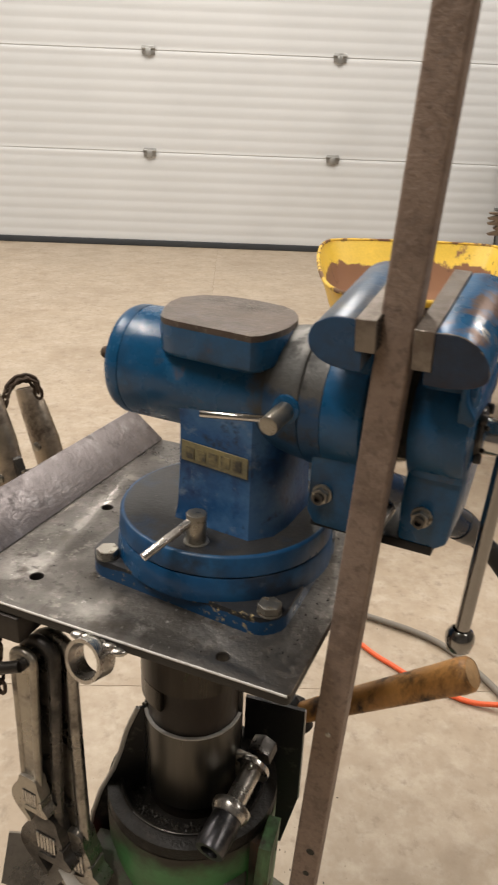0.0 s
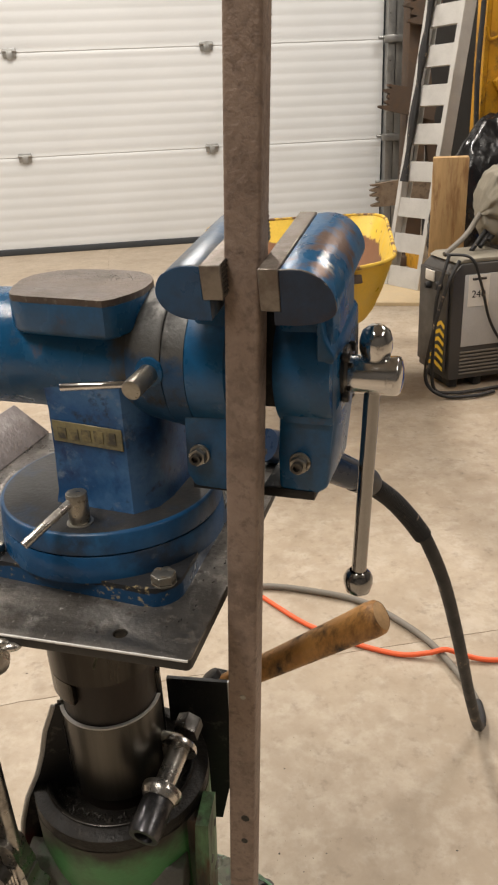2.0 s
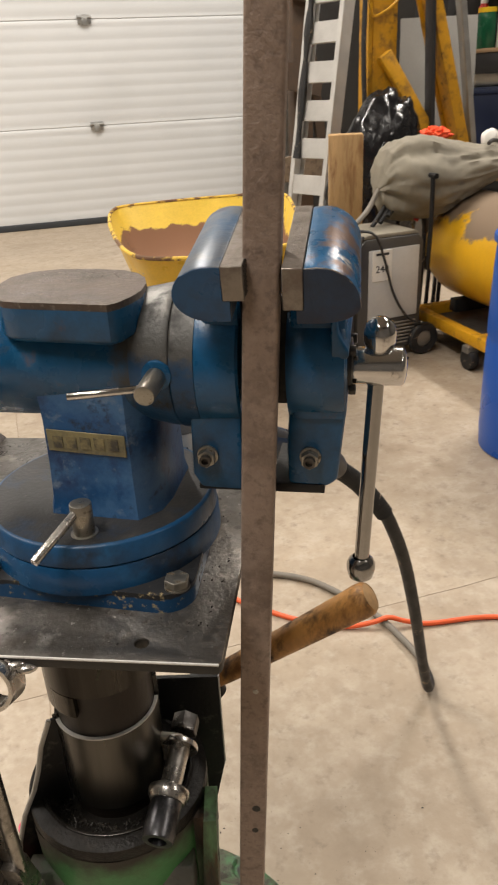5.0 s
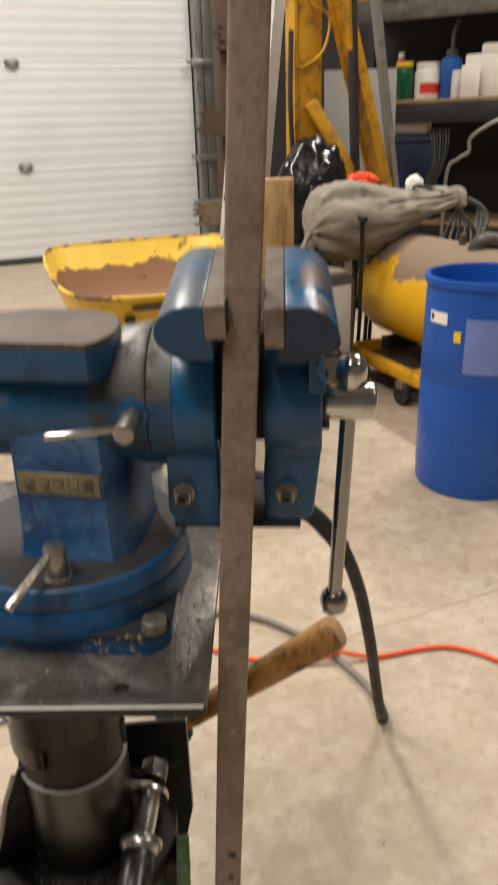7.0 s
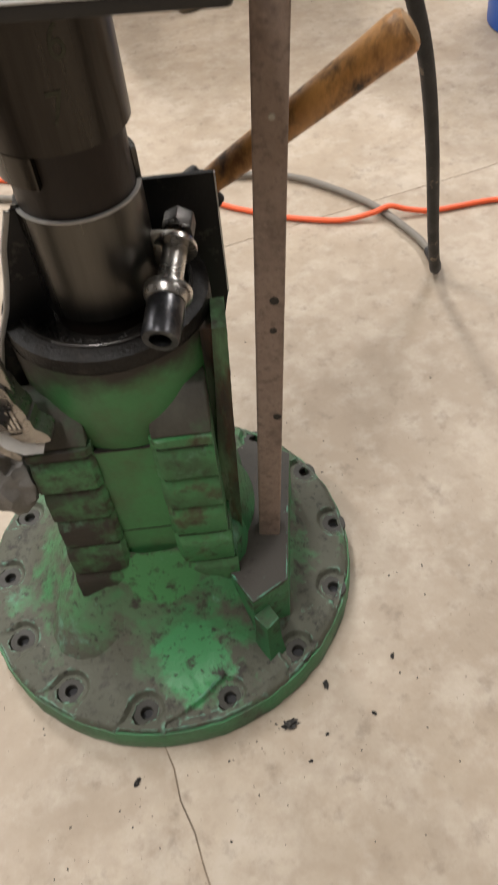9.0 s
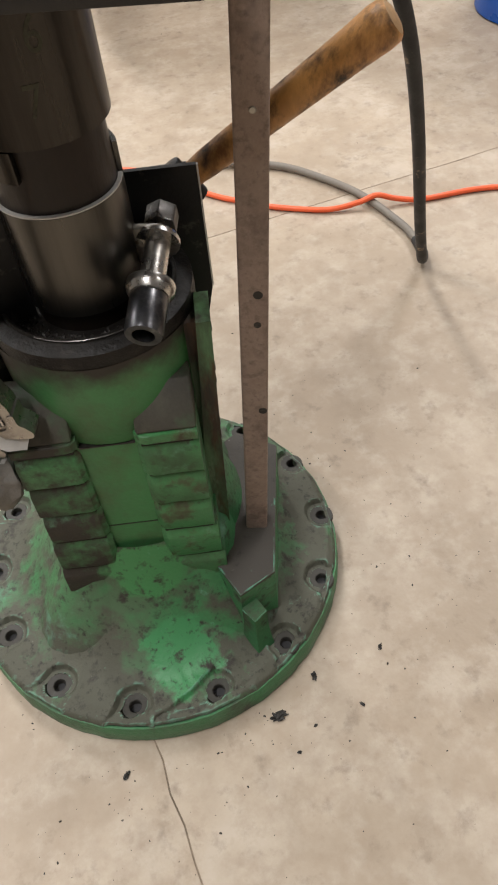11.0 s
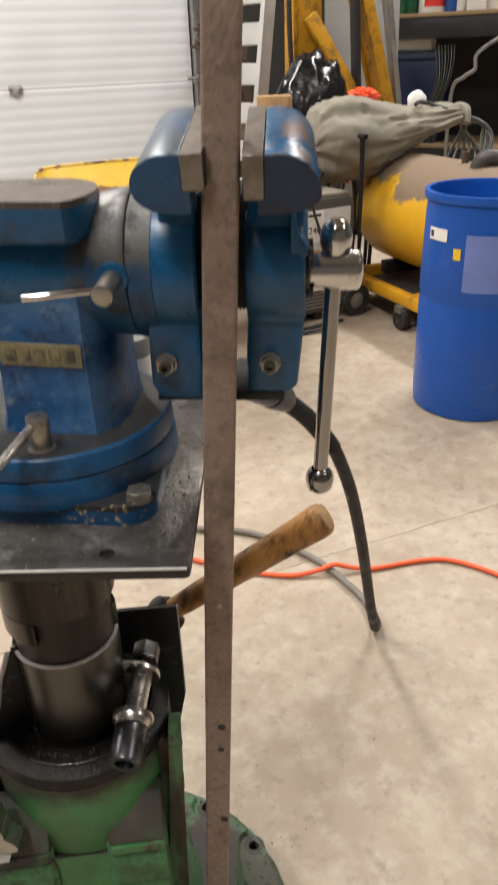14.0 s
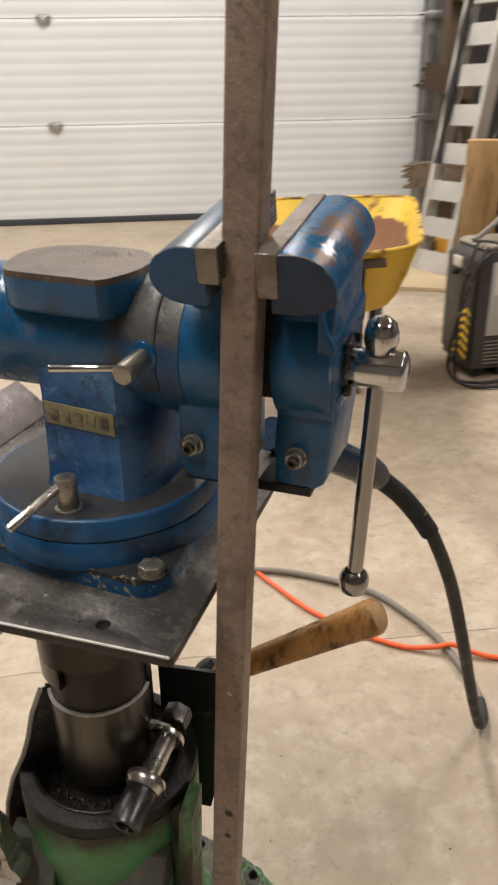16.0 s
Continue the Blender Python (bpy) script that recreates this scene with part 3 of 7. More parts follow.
    "blue_grey": mat("blue_grey", (0.0055, 0.070, 0.165), 0.34, 0, 0.25, 18, 260, 0.15, [((0.115, 0.135, 0.165), 0.42, 16, 0.36, 0.4), ((0.20, 0.20, 0.195), 0.05, 40, 0.38, 0.6), ((0.10, 0.060, 0.045), -0.12, 30, 0.6, 0.1)], soft=0.22, edge=((0.34, 0.33, 0.32), 0.565, 0.63, 0.35, 0.7)),
    "green_flank": mat("green_flank", (0.070, 0.150, 0.064), 0.5, 0, 0.3, 12, 260, 0.3, [((0.036, 0.031, 0.022), 0.52, 20, 0.7, 0.1), ((0.23, 0.30, 0.20), 0.16, 30, 0.6, 0), ((0.09, 0.045, 0.025), 0.14, 34, 0.75, 0.1)], stretch=(1, 1, 0.25), soft=0.12),
    "angle_steel": mat("angle_steel", (0.26, 0.235, 0.235), 0.42, 0.6, 0.2, 12, 260, 0.3, [((0.15, 0.13, 0.13), 0.2, 16, 0.5, 0.5), ((0.42, 0.40, 0.40), 0.05, 40, 0.35, 0.7), ((0.06, 0.05, 0.05), -0.05, 60, 0.6, 0.3)], soft=0.2),
    "wrench_satin": mat("wrench_satin", (0.40, 0.37, 0.32), 0.34, 0.85, 0.2, 30, 300, 0.1, [((0.20, 0.175, 0.15), 0.12, 30, 0.45, 0.6), ((0.06, 0.05, 0.045), -0.1, 50, 0.6, 0.4)], soft=0.2),
    # blue and brown rub of the jaw end, darkened to stand for its shade
    "jaw_end_shaded": mat("jaw_end_shaded", (0.016, 0.025, 0.048), 0.45, 0.2, 0.3, 22, 260, 0.2, [((0.060, 0.032, 0.026), 0.04, 30, 0.6, 0.2), ((0.010, 0.034, 0.080), 0.15, 24, 0.45, 0)], soft=0.2),
}

# ---- mesh tools ----


def thing(name, label, category, at=(0, 0, 0), yaw=0.0, group="", kind=""):
    ob = new(name)
    ob.empty_display_size = 0.05
    ob.location, ob.rotation_euler = at, (0, 0, radians(yaw))
    return tagged(ob, label, category, group, kind)


def finish(bm, name, material, smooth=38):
    bmesh.ops.recalc_face_normals(bm, faces=bm.faces)
    me = bpy.data.meshes.new(name)
    bm.to_mesh(me)
    bm.free()
    me.materials.append(M[material])
    me.shade_smooth()
    me.set_sharp_from_angle(angle=radians(smooth))
    return me


def part(name, bm, material, parent, label="", smooth=38):
    ob = new(name, finish(bm, name, material, smooth))
    ob.parent = parent
    return tagged(ob, label) if label else ob


def solid(name, bm, material, label, category, at=(0, 0, 0), yaw=0.0, group="", kind="", smooth=38):
    """A thing of one mesh."""
    ob = new(name, finish(bm, name, material, smooth))
    ob.location, ob.rotation_euler = at, (0, 0, radians(yaw))
    return tagged(ob, label, category, group, kind)


def bev(bm, width, segments=2, angle=30):
    edges = [e for e in bm.edges if len(e.link_faces) == 2 and e.calc_face_angle(0) > radians(angle)]
    bmesh.ops.bevel(bm, geom=edges, offset=width, segments=segments, profile=0.5, affect="EDGES", clamp_overlap=True)
    return bm


def box(x0, x1, y0, y1, z0, z1, width=0.0, segments=2, bm=None):
    own = bmesh.new()
    bmesh.ops.create_cube(own, size=1)
    for v in own.verts:
        v.co = ((x0 + x1) / 2 + v.co.x * (x1 - x0), (y0 + y1) / 2 + v.co.y * (y1 - y0), (z0 + z1) / 2 + v.co.z * (z1 - z0))
    if width:
        bev(own, width, segments)
    return join(bm, own)


def join(bm, own):
    """Adds one bmesh to another."""
    if bm is None:
        return own
    me = bpy.data.meshes.new("scratch")
    own.to_mesh(me)
    own.free()
    bm.from_mesh(me)
    bpy.data.meshes.remove(me)
    return bm


def moved(bm, m):
    bmesh.ops.transform(bm, matrix=m, verts=bm.verts)
    return bm


def aim(a, b):
    """A pose at a whose z axis points to b."""
    a, b = Vector(a), Vector(b)
    return Matrix.Translation(a) @ (b - a).to_track_quat("Z", "Y").to_matrix().to_4x4()


def rod(a, b, r0, r1=None, sides=20, width=0.0, bm=None):
    """A round bar from a to b, its ends bevelled."""
    own = bmesh.new()
    r1 = r0 if r1 is None else r1
    length = (Vector(b) - Vector(a)).length
    bmesh.ops.create_cone(own, cap_ends=True, segments=sides, radius1=r0, radius2=r1, depth=length)
    bmesh.ops.translate(own, verts=own.verts, vec=(0, 0, length / 2))
    if width:
        bev(own, width, 2, 50)
    return join(bm, moved(own, aim(a, b)))


def lathe(profile, sides=48, bm=None, m=None):
    """A body turned round z from (radius, height) points, bottom to top; a closed profile makes a ring."""
    own = bmesh.new()
    rings = []
    for r, z in profile:
        if r < 1e-6:
            rings.append([own.verts.new((0, 0, z))])
        else:
            rings.append([own.verts.new((r * math.cos(2 * math.pi * k / sides), r * math.sin(2 * math.pi * k / sides), z)) for k in range(sides)])
    for a, b in zip(rings, rings[1:]):
        for k in range(sides):
            quad = [a[k % len(a)], a[(k + 1) % len(a)], b[(k + 1) % len(b)], b[k % len(b)]]
            quad = list(dict.fromkeys(quad))
            if len(quad) > 2:
                own.faces.new(quad)
    return join(bm, moved(own, m) if m else own)


def slab(points, z0, z1, width=0.0, segments=2, bm=None, m=None):
    """A flat outline (x, y) given a height from z0 to z1."""
    own = bmesh.new()
    low = [own.verts.new((x, y, z0)) for x, y in points]
    high = [own.verts.new((x, y, z1)) for x, y in points]
    own.faces.new(low[::-1])
    own.faces.new(high)
    n = len(points)
    for k in range(n):
        own.faces.new((low[k], low[(k + 1) % n], high[(k + 1) % n], high[k]))
    if width:
        bev(own, width, segments)
    return join(bm, moved(own, m) if m else own)


def side_slab(points, y0, y1, width=0.0, segments=2, bm=None):
    """An outline (x, z) given a depth from y0 to y1."""
    own = slab(points, -y1, -y0)
    moved(own, Matrix.Rotation(radians(90), 4, "X"))
    if width:
        bev(own, width, segments)
    return join(bm, own)


def smooth_line(points, steps=8):
    """Points of a Catmull-Rom curve through the given ones."""
    p = [Vector(q) for q in points]
    p = [2 * p[0] - p[1], *p, 2 * p[-1] - p[-2]]
    out = []
    for a, b, c, d in zip(p, p[1:], p[2:], p[3:]):
        for k in range(steps):
            t = k / steps
            out.append(0.5 * (2 * b + (c - a) * t + (2 * a - 5 * b + 4 * c - d) * t * t + (3 * b - a - 3 * c + d) * t**3))
    return [*out, p[-2]]


def closed_curve(points, steps=6):
    p = [Vector(q) for q in points]
    n = len(p)
    out = []
    for i in range(n):
        a, b, c, d = p[i - 1], p[i], p[(i + 1) % n], p[(i + 2) % n]
        for k in range(steps):
            t = k / steps
            out.append(0.5 * (2 * b + (c - a) * t + (2 * a - 5 * b + 4 * c - d) * t * t + (3 * b - a - 3 * c + d) * t**3))
    return out


def sweep(points, radius, sides=10, bm=None, closed=False):
    """A round tube along a line of points; radius is a number or a function of 0..1."""
    own = bmesh.new()
    points = [Vector(p) for p in points]
    rings, up = [], None
    for k, p in enumerate(points):
        ahead = (points[min(k + 1, len(points) - 1)] - points[max(k - 1, 0)]).normalized()
        if up is None:
            up = ahead.orthogonal().normalized()
        up = (up - ahead * up.dot(ahead)).normalized()
        side = ahead.cross(up)
        r = radius(k / (len(points) - 1)) if callable(radius) else radius
        rings.append([own.verts.new(p + r * (math.cos(2 * math.pi * s / sides) * up + math.sin(2 * math.pi * s / sides) * side)) for s in range(sides)])
    for a, b in zip(rings, rings[1:]):
        for s in range(sides):
            own.faces.new((a[s], a[(s + 1) % sides], b[(s + 1) % sides], b[s]))
    own.faces.new(rings[0][::-1])
    own.faces.new(rings[-1])
    return join(bm, own)


def ball(centre, r, squash=(1, 1, 1), u=20, v=12, bm=None):
    own = bmesh.new()
    bmesh.ops.create_uvsphere(own, u_segments=u, v_segments=v, radius=r)
    return join(bm, moved(own, Matrix.Translation(centre) @ Matrix.Diagonal((*squash, 1))))


def hexagon(centre, r, h, axis="Z", chamfer=True, bm=None):
    """A hexagon nut or bolt head, rounded at the top as nuts are; it stands on centre, along the axis."""
    own = bmesh.new()
    bmesh.ops.create_cone(own, cap_ends=True, segments=6, radius1=r, radius2=r, depth=h)
    bmesh.ops.translate(own, verts=own.verts, vec=(0, 0, h / 2))
    bev(own, r * 0.08, 2, 40)
    turn = {"Z": Matrix.Identity(4), "-Y": Matrix.Rotation(radians(90), 4, "X"), "X": Matrix.Rotation(radians(90), 4, "Y"), "-X": Matrix.Rotation(radians(-90), 4, "Y")}
    m = turn[axis] if isinstance(axis, str) else axis
    return join(bm, moved(own, Matrix.Translation(centre) @ m))


def rounded(x0, x1, y0, y1, r, steps=6):
    """The outline of a rectangle with round corners."""
    out = []
    for cx, cy, a in ((x1 - r, y1 - r, 0), (x0 + r, y1 - r, 90), (x0 + r, y0 + r, 180), (x1 - r, y0 + r, 270)):
        out += [(cx + r * math.cos(radians(a + 90 * k / steps)), cy + r * math.sin(radians(a + 90 * k / steps))) for k in range(steps + 1)]
    return out


def circle(cx, cy, r, n=24):
    return [(cx + r * math.cos(2 * math.pi * k / n), cy + r * math.sin(2 * math.pi * k / n)) for k in range(n)]


def bored(outline, holes, z0, z1, width=0.0):
    """A plate with holes that go through it."""
    bm = bmesh.new()
    loops = []
    for ring in (outline, *holes):
        vs = [bm.verts.new((x, y, z1)) for x, y in ring]
        loops += [bm.edges.new((a, b)) for a, b in zip(vs, vs[1:] + vs[:1])]
    bmesh.ops.triangle_fill(bm, use_beauty=True, use_dissolve=True, edges=loops)
    grown = bmesh.ops.extrude_face_region(bm, geom=bm.faces[:])
    bmesh.ops.translate(bm, verts=[g for g in grown["geom"] if isinstance(g, bmesh.types.BMVert)], vec=(0, 0, z0 - z1))
    bmesh.ops.recalc_face_normals(bm, faces=bm.faces)
    if width:
        bev(bm, width, 2, 60)
    return bm


def text_mesh(body, size, depth=0.0006):
    """The built-in font's letters as a bmesh in the x, y plane, centred."""
    data = bpy.data.curves.new("letters", "FONT")
    data.body, data.size, data.extrude, data.align_x, data.align_y = body, size, depth, "CENTER", "CENTER"
    holder = bpy.data.objects.new("letters", data)
    me = bpy.data.meshes.new_from_object(holder)
    bm = bmesh.new()
    bm.from_mesh(me)
    bpy.data.objects.remove(holder)
    bpy.data.curves.remove(data)
    bpy.data.meshes.remove(me)
    return bm

# ---- the shop: floor, overhead door, walls, ceiling ----
# The floor is cut by two fine, slightly ragged joints into four bays.
GAP = 0.0008


def ragged(a, b, seed):
    """A joint line from a to b, uneven by a millimetre or two."""
    a, b = Vector((*a, 0)), Vector((*b, 0))
    n = 160
    across = (b - a).normalized().cross(Vector((0, 0, 1)))
    return [a + (b - a) * k / n + across * (0.0034 * noise.noise(Vector((k * 0.9, seed, 0))) + 0.003 * noise.noise(Vector((k * 0.17, seed, 4))) if 0 < k < n else 0.0) for k in range(n + 1)]


MID = (-0.0775, 0.538)
south, north = ragged((-0.041, -4.2), MID, 1), ragged(MID, (-0.1245, 6.4), 2)
west, east = ragged((-5.2, 0.50), MID, 3), ragged(MID, (5.2, 0.58), 4)
tagged(solid("floor", box(-5.2, 5.2, -4.2, 6.4, -0.12, -0.0008), "joint_dirt", "concrete bed under the floor slabs", "floor", kind="structure"), "stained beige concrete shop floor", "floor")
for corner, ring, dx, dy in (((-5.2, -4.2), west + south[::-1][1:], -1, -1), ((5.2, -4.2), south + east[1:], 1, -1), ((5.2, 6.4), east[::-1] + north[1:], 1, 1), ((-5.2, 6.4), north[::-1] + west[::-1][1:], -1, 1)):
    part("floor_slab", slab([*((p.x + dx * GAP, p.y + dy * GAP) for p in ring), corner], -0.0007, 0.0), "concrete", bpy.data.objects["floor"])


def overhead_door():
    """A white ribbed sectional door: sections with pressed ribs, hinges at the joints, a dark seal at the foot."""
    x0, x1, y, h = -3.348, 2.032, 5.441, 0.6733
    door = thing("door_1", "white ribbed steel sectional overhead door, closed", "garage door", (0, y, 0), kind="structure")
    for row in range(5):
        z0 = 0.0 if row == 0 else 0.681 + (row - 1) * h
        z1 = 0.681 + row * h
        line, n = [], 9
        pitch = (z1 - z0) / n
        line.append((0.004, z0 + 0.0006))
        line.append((0.0, z0 + 0.006))
        for k in range(n):
            a = z0 + k * pitch
            for f, d in ((0.08, 0), (0.28, 0.0025), (0.42, 0.0025), (0.62, 0)):
                line.append((d, a + f * pitch))
        line += [(0.0, z1 - 0.006), (0.004, z1 - 0.0006), (0.045, z1 - 0.0006), (0.045, z0 + 0.0006)]
        own = bmesh.new()
        ends = [[own.verts.new((x, d, z)) for d, z in line] for x in (x0, x1)]
        m = len(line)
        for k in range(m):
            own.faces.new((ends[0][k], ends[0][(k + 1) % m], ends[1][(k + 1) % m], ends[1][k]))
        own.faces.new(ends[0][::-1])
        own.faces.new(ends[1])
        part("door_panel", own, "door_white", door)
    part("bottom_seal", box(x0, x1, -0.012, 0.03, 0.0, 0.046, 0.006), "seal_grey", door, "dark rubber seal")
    for row in range(4):
        for k in range(5):
            x = 0.726 + (k - 3) * 1.36
            z = 0.681 + row * h
            hinge = part("hinge", side_slab([(x - 0.045, z - 0.028), (x + 0.045, z - 0.028), (x + 0.045, z + 0.03), (x - 0.045, z + 0.03)], -0.012, 0.0, 0.003), "galvanised", door)
            part("hinge_leaf", side_slab([(x - 0.02, z - 0.038), (x + 0.02, z - 0.038), (x + 0.02, z + 0.012), (x - 0.02, z + 0.012)], -0.022, -0.013, 0.003), "galvanised", hinge)
            part("hinge_pin", rod((x - 0.05, -0.012, z + 0.012), (x + 0.05, -0.012, z + 0.012), 0.009, sides=12), "galvanised", hinge)
    # a window in the fourth section
    for x0, x1, z0, z1 in ((0.585, 1.354, 2.216, 2.254), (0.585, 1.354, 2.560, 2.598), (0.585, 0.623, 2.2542, 2.5598), (1.316, 1.354, 2.2542, 2.5598)):
        part("window_frame", box(x0, x1, -0.022, -0.0005, z0, z1, 0.004), "black_rubber", door, "dark window frame")
    part("window_pane", box(0.623, 1.316, -0.008, -0.004, 2.2542, 2.5598), "dark_panel", door, "dark window pane at night")
    # upright track beside the door, with its brackets
    part("track", box(2.042, 2.061, -0.07, 0.0, 0.0, 3.4, 0.004), "galvanised", door, "galvanised upright door track")
    part("track_channel", box(2.108, 2.17, -0.06, 0.0, 0.0, 3.4, 0.006), "galvanised", door)
    part("track_lip", box(2.042, 2.098, -0.078, -0.07, 0.0, 3.4, 0.002), "galvanised", door)
    for z in (0.363, 0.693, 1.353, 2.032):
        part("track_bracket", box(2.009, 2.17, -0.10, -0.079, z - 0.025, z + 0.025, 0.004), "galvanised", door)
        part("roller", rod((1.98, -0.055, z + 0.01), (2.041, -0.055, z + 0.01), 0.012, sides=14), "galvanised", door)
    return door


overhead_door()
solid("wall_north", box(2.18, 5.2, 5.47, 5.64, 0, 4.3), "wall_white", "white painted shop wall beside the overhead door", "wall", kind="structure")
solid("wall_north_left", box(-5.2, -3.358, 5.47, 5.64, 0, 4.3), "wall_white", "white painted shop wall", "wall", kind="structure")
solid("wall_north_head", box(-3.358, 2.18, 5.49, 5.64, 3.38, 4.3), "wall_white", "white painted wall over the overhead door", "wall", kind="structure")
# These three walls are never in view; their dark tone lowers the bounce light.
solid("wall_east", box(5.2, 5.35, -4.2, 5.64, 0, 4.3), "wall_dark", "unseen shop wall, kept dark to cut bounce light", "wall", kind="structure")
solid("wall_west", box(-5.35, -5.2, -4.2, 5.64, 0, 4.3), "wall_dark", "unseen shop wall, kept dark to cut bounce light", "wall", kind="structure")
solid("wall_south", box(-5.2, 5.2, -4.35, -4.2, 0, 4.3), "wall_dark", "unseen shop wall, kept dark to cut bounce light", "wall", kind="structure")
solid("ceiling", box(-5.35, 5.35, -4.35, 5.64, 4.3, 4.4), "wall_white", "white painted shop ceiling", "ceiling", kind="structure")

# ---- the vise stand: a green casting on the floor, a telescoping tube, a steel plate ----
YAW = -24.0
TURN_V = Matrix.Rotation(radians(YAW), 4, "Z")


def uvz(u, v, z=0.0):
    """A place given along and across the vise."""
    return TURN_V @ Vector((u, v, z))


stand = thing("vise_stand", "home-made vise stand, green cast base, steel tube and plate top", "vise stand", (0, 0, 0))


OFF = (0.0042, -0.001, 0.0)


def base_casting():
    n, r_hole, first = 14, 0.1755, 12.6
    seats = [(r_hole * math.cos(radians(first + 360 / n * k)), r_hole * math.sin(radians(first + 360 / n * k))) for k in range(n)]
    prof = [(0.080, 0.155), (0.085, 0.140), (0.090, 0.122), (0.0985, 0.100), (0.106, 0.085), (0.115, 0.072), (0.123, 0.062), (0.132, 0.054), (0.140, 0.0475), (0.148, 0.043), (0.152, 0.0412), (0.155, 0.0402)]
    prof += [(0.1570 + 0.00135 * k, 0.0396 - 0.00012 * k) for k in range(24)]
    prof += [(0.1895, 0.0360), (0.1912, 0.0335), (0.1925, 0.030)]
    top = lathe(prof[::-1], 560)
    for v in top.verts:
        r = v.co.xy.length
        a = math.degrees(math.atan2(v.co.y, v.co.x))
        off = radians(((a - first) + 180 / n) % (360 / n) - 180 / n) * r  # along the rim from the nearest hole
        low, wob = r - r_hole, 0.0012 * noise.noise(v.co * 55)
        gap = math.hypot(off, low) - 0.0150 + wob
        if low > 0:  # the spot face runs out through the rim, a little wider outside
            gap = min(gap, abs(off) - 0.0118 - 0.45 * low + wob)
        # one seat was milled on as a long wedge along the rim
        if -108.5 < a < -89.0:
            line = 0.1640 + (-93.5 - a) * 0.00160
            gap = min(gap, line - r + wob)
        k = min(1.0, max(0.0, gap / 0.0036))
        k = k * k * (3 - 2 * k)
        if r > 0.150:
            v.co.z = min(v.co.z, 0.0330) * (1 - k) + v.co.z * k
        if k > 0.5:
            v.co.z -= 0.0035 * max(0.0, (r - 0.180) / 0.012)
        if math.hypot(off, low) < 0.0106:
            v.co.z -= 0.013
        v.co.z += 0.0012 * noise.noise(v.co * 45) + 0.0007 * noise.noise(v.co * 150)
        fit_rim = min(1.0, max(0.0, (r - 0.176) / 0.014))
        v.co.x -= 0.0065 * fit_rim
        if r > 0.183:
            dent = 1 - 0.010 * (1 - k) + 0.006 * noise.noise(Vector((a * 0.2, 0, 0))) + 0.003 * noise.noise(Vector((a * 0.9, 3, 0)))
            v.co.x, v.co.y = v.co.x * dent, v.co.y * dent
    turn = Matrix.Rotation(radians(-17), 4, "Z")
    body = []
    for k in range(56):
        a = 2 * math.pi * k / 56
        c, s = math.cos(a), math.sin(a)
        r = 1 / max(abs(c) ** 5 + abs(s) ** 5, 1e-6) ** 0.2
        body.append((r * c, r * s))
    # flared foot by which the body grows out of the flange
    own = bmesh.new()
    rings = [[own.verts.new((x * k, y * k, z)) for x, y in body] for z, k in ((0.036, 0.128), (0.074, 0.106), (0.090, 0.0955), (0.102, 0.0890), (0.114, 0.0842), (0.126, 0.0808), (0.138, 0.0785), (0.148, 0.0700))]
    for a, b in zip(rings, rings[1:]):
        for k in range(56):
            own.faces.new((a[k], a[(k + 1) % 56], b[(k + 1) % 56], b[k]))
    for v in own.verts:
        v.co += 0.001 * noise.noise(v.co * 50) * v.co.normalized()
    join(top, moved(own, turn))
    part("flange", top, "green_flange", stand, "round green flange with worn paint and bolt holes")
    side = lathe([(0.1930, 0.0), (0.1945, 0.004), (0.1940, 0.020), (0.1926, 0.0285), (0.1905, 0.0285), (0.1895, 0.012), (0.12, 0.012)], 200)
    for v in side.verts:
        a = math.degrees(math.atan2(v.co.y, v.co.x))
        dent = 1 + 0.006 * noise.noise(Vector((a * 0.2, 0, 0))) + 0.003 * noise.noise(Vector((a * 0.9, 3, 0)))
        v.co.x, v.co.y = v.co.x * dent - 0.0065, v.co.y * dent
    part("flange_side", side, "green_rim", stand)
    for x, y in seats:
        seat = lathe([(0.0056, -0.012), (0.0056, -0.0008), (0.0063, 0.0), (0.0122, 0.0004), (0.0130, -0.004)], 28, m=Matrix.Translation((x, y, 0.0326)))
        boss = part("bolt_hole", seat, "seat_soot", stand)
        # near-black disc that paints the shade down in the hole
        part("hole_floor", lathe([(0.0, -0.009), (0.0062, -0.009)], 20, m=Matrix.Translation((x, y, 0.0330))), "ink_and_hole_dark", boss)
    # upright body, square in plan, its front a flat web between two stacks of cast ribs
    own = bmesh.new()
    rings = []
    for z, k, kind in ((0.06, 0.086, 1), (0.10, 0.078, 1), (0.135, 0.0715, 1), (0.20, 0.0685, 1), (0.285, 0.068, 1), (0.302, 0.067, 0.8), (0.320, 0.066, 0.4), (0.338, 0.066, 0), (0.352, 0.066, 0), (0.3685, 0.066, 0)):
        ring = []
        for x, y in body:
            n2 = math.hypot(x, y)
            f = kind + (1 - kind) / n2
            ring.append(own.verts.new((x * k * f, y * k * f, z)))
        rings.append(ring)
    for a, b in zip(rings, rings[1:]):
        for k in range(56):
            own.faces.new((a[k], a[(k + 1) % 56], b[(k + 1) % 56], b[k]))
    own.faces.new(rings[-1])
    own.faces.new(rings[0][::-1])
    part("body", moved(own, turn), "green_paint", stand, "green painted cast body with rust at the edges")
    for side in (-1, 1):
        for k, (z0, z1) in enumerate(((0.098, 0.1330), (0.1355, 0.1740), (0.1765, 0.2120), (0.2145, 0.2500), (0.2525, 0.2870), (0.2890, 0.3000))):
            wide = 0.0685 + 0.0022 * max(0, 2 - k)
            out = 0.0815 + 0.0014 * max(0, 2 - k)
            # a chunky rib: upright face, sloping ledge on top, inner end rounded off towards the web
            h = z1 - z0
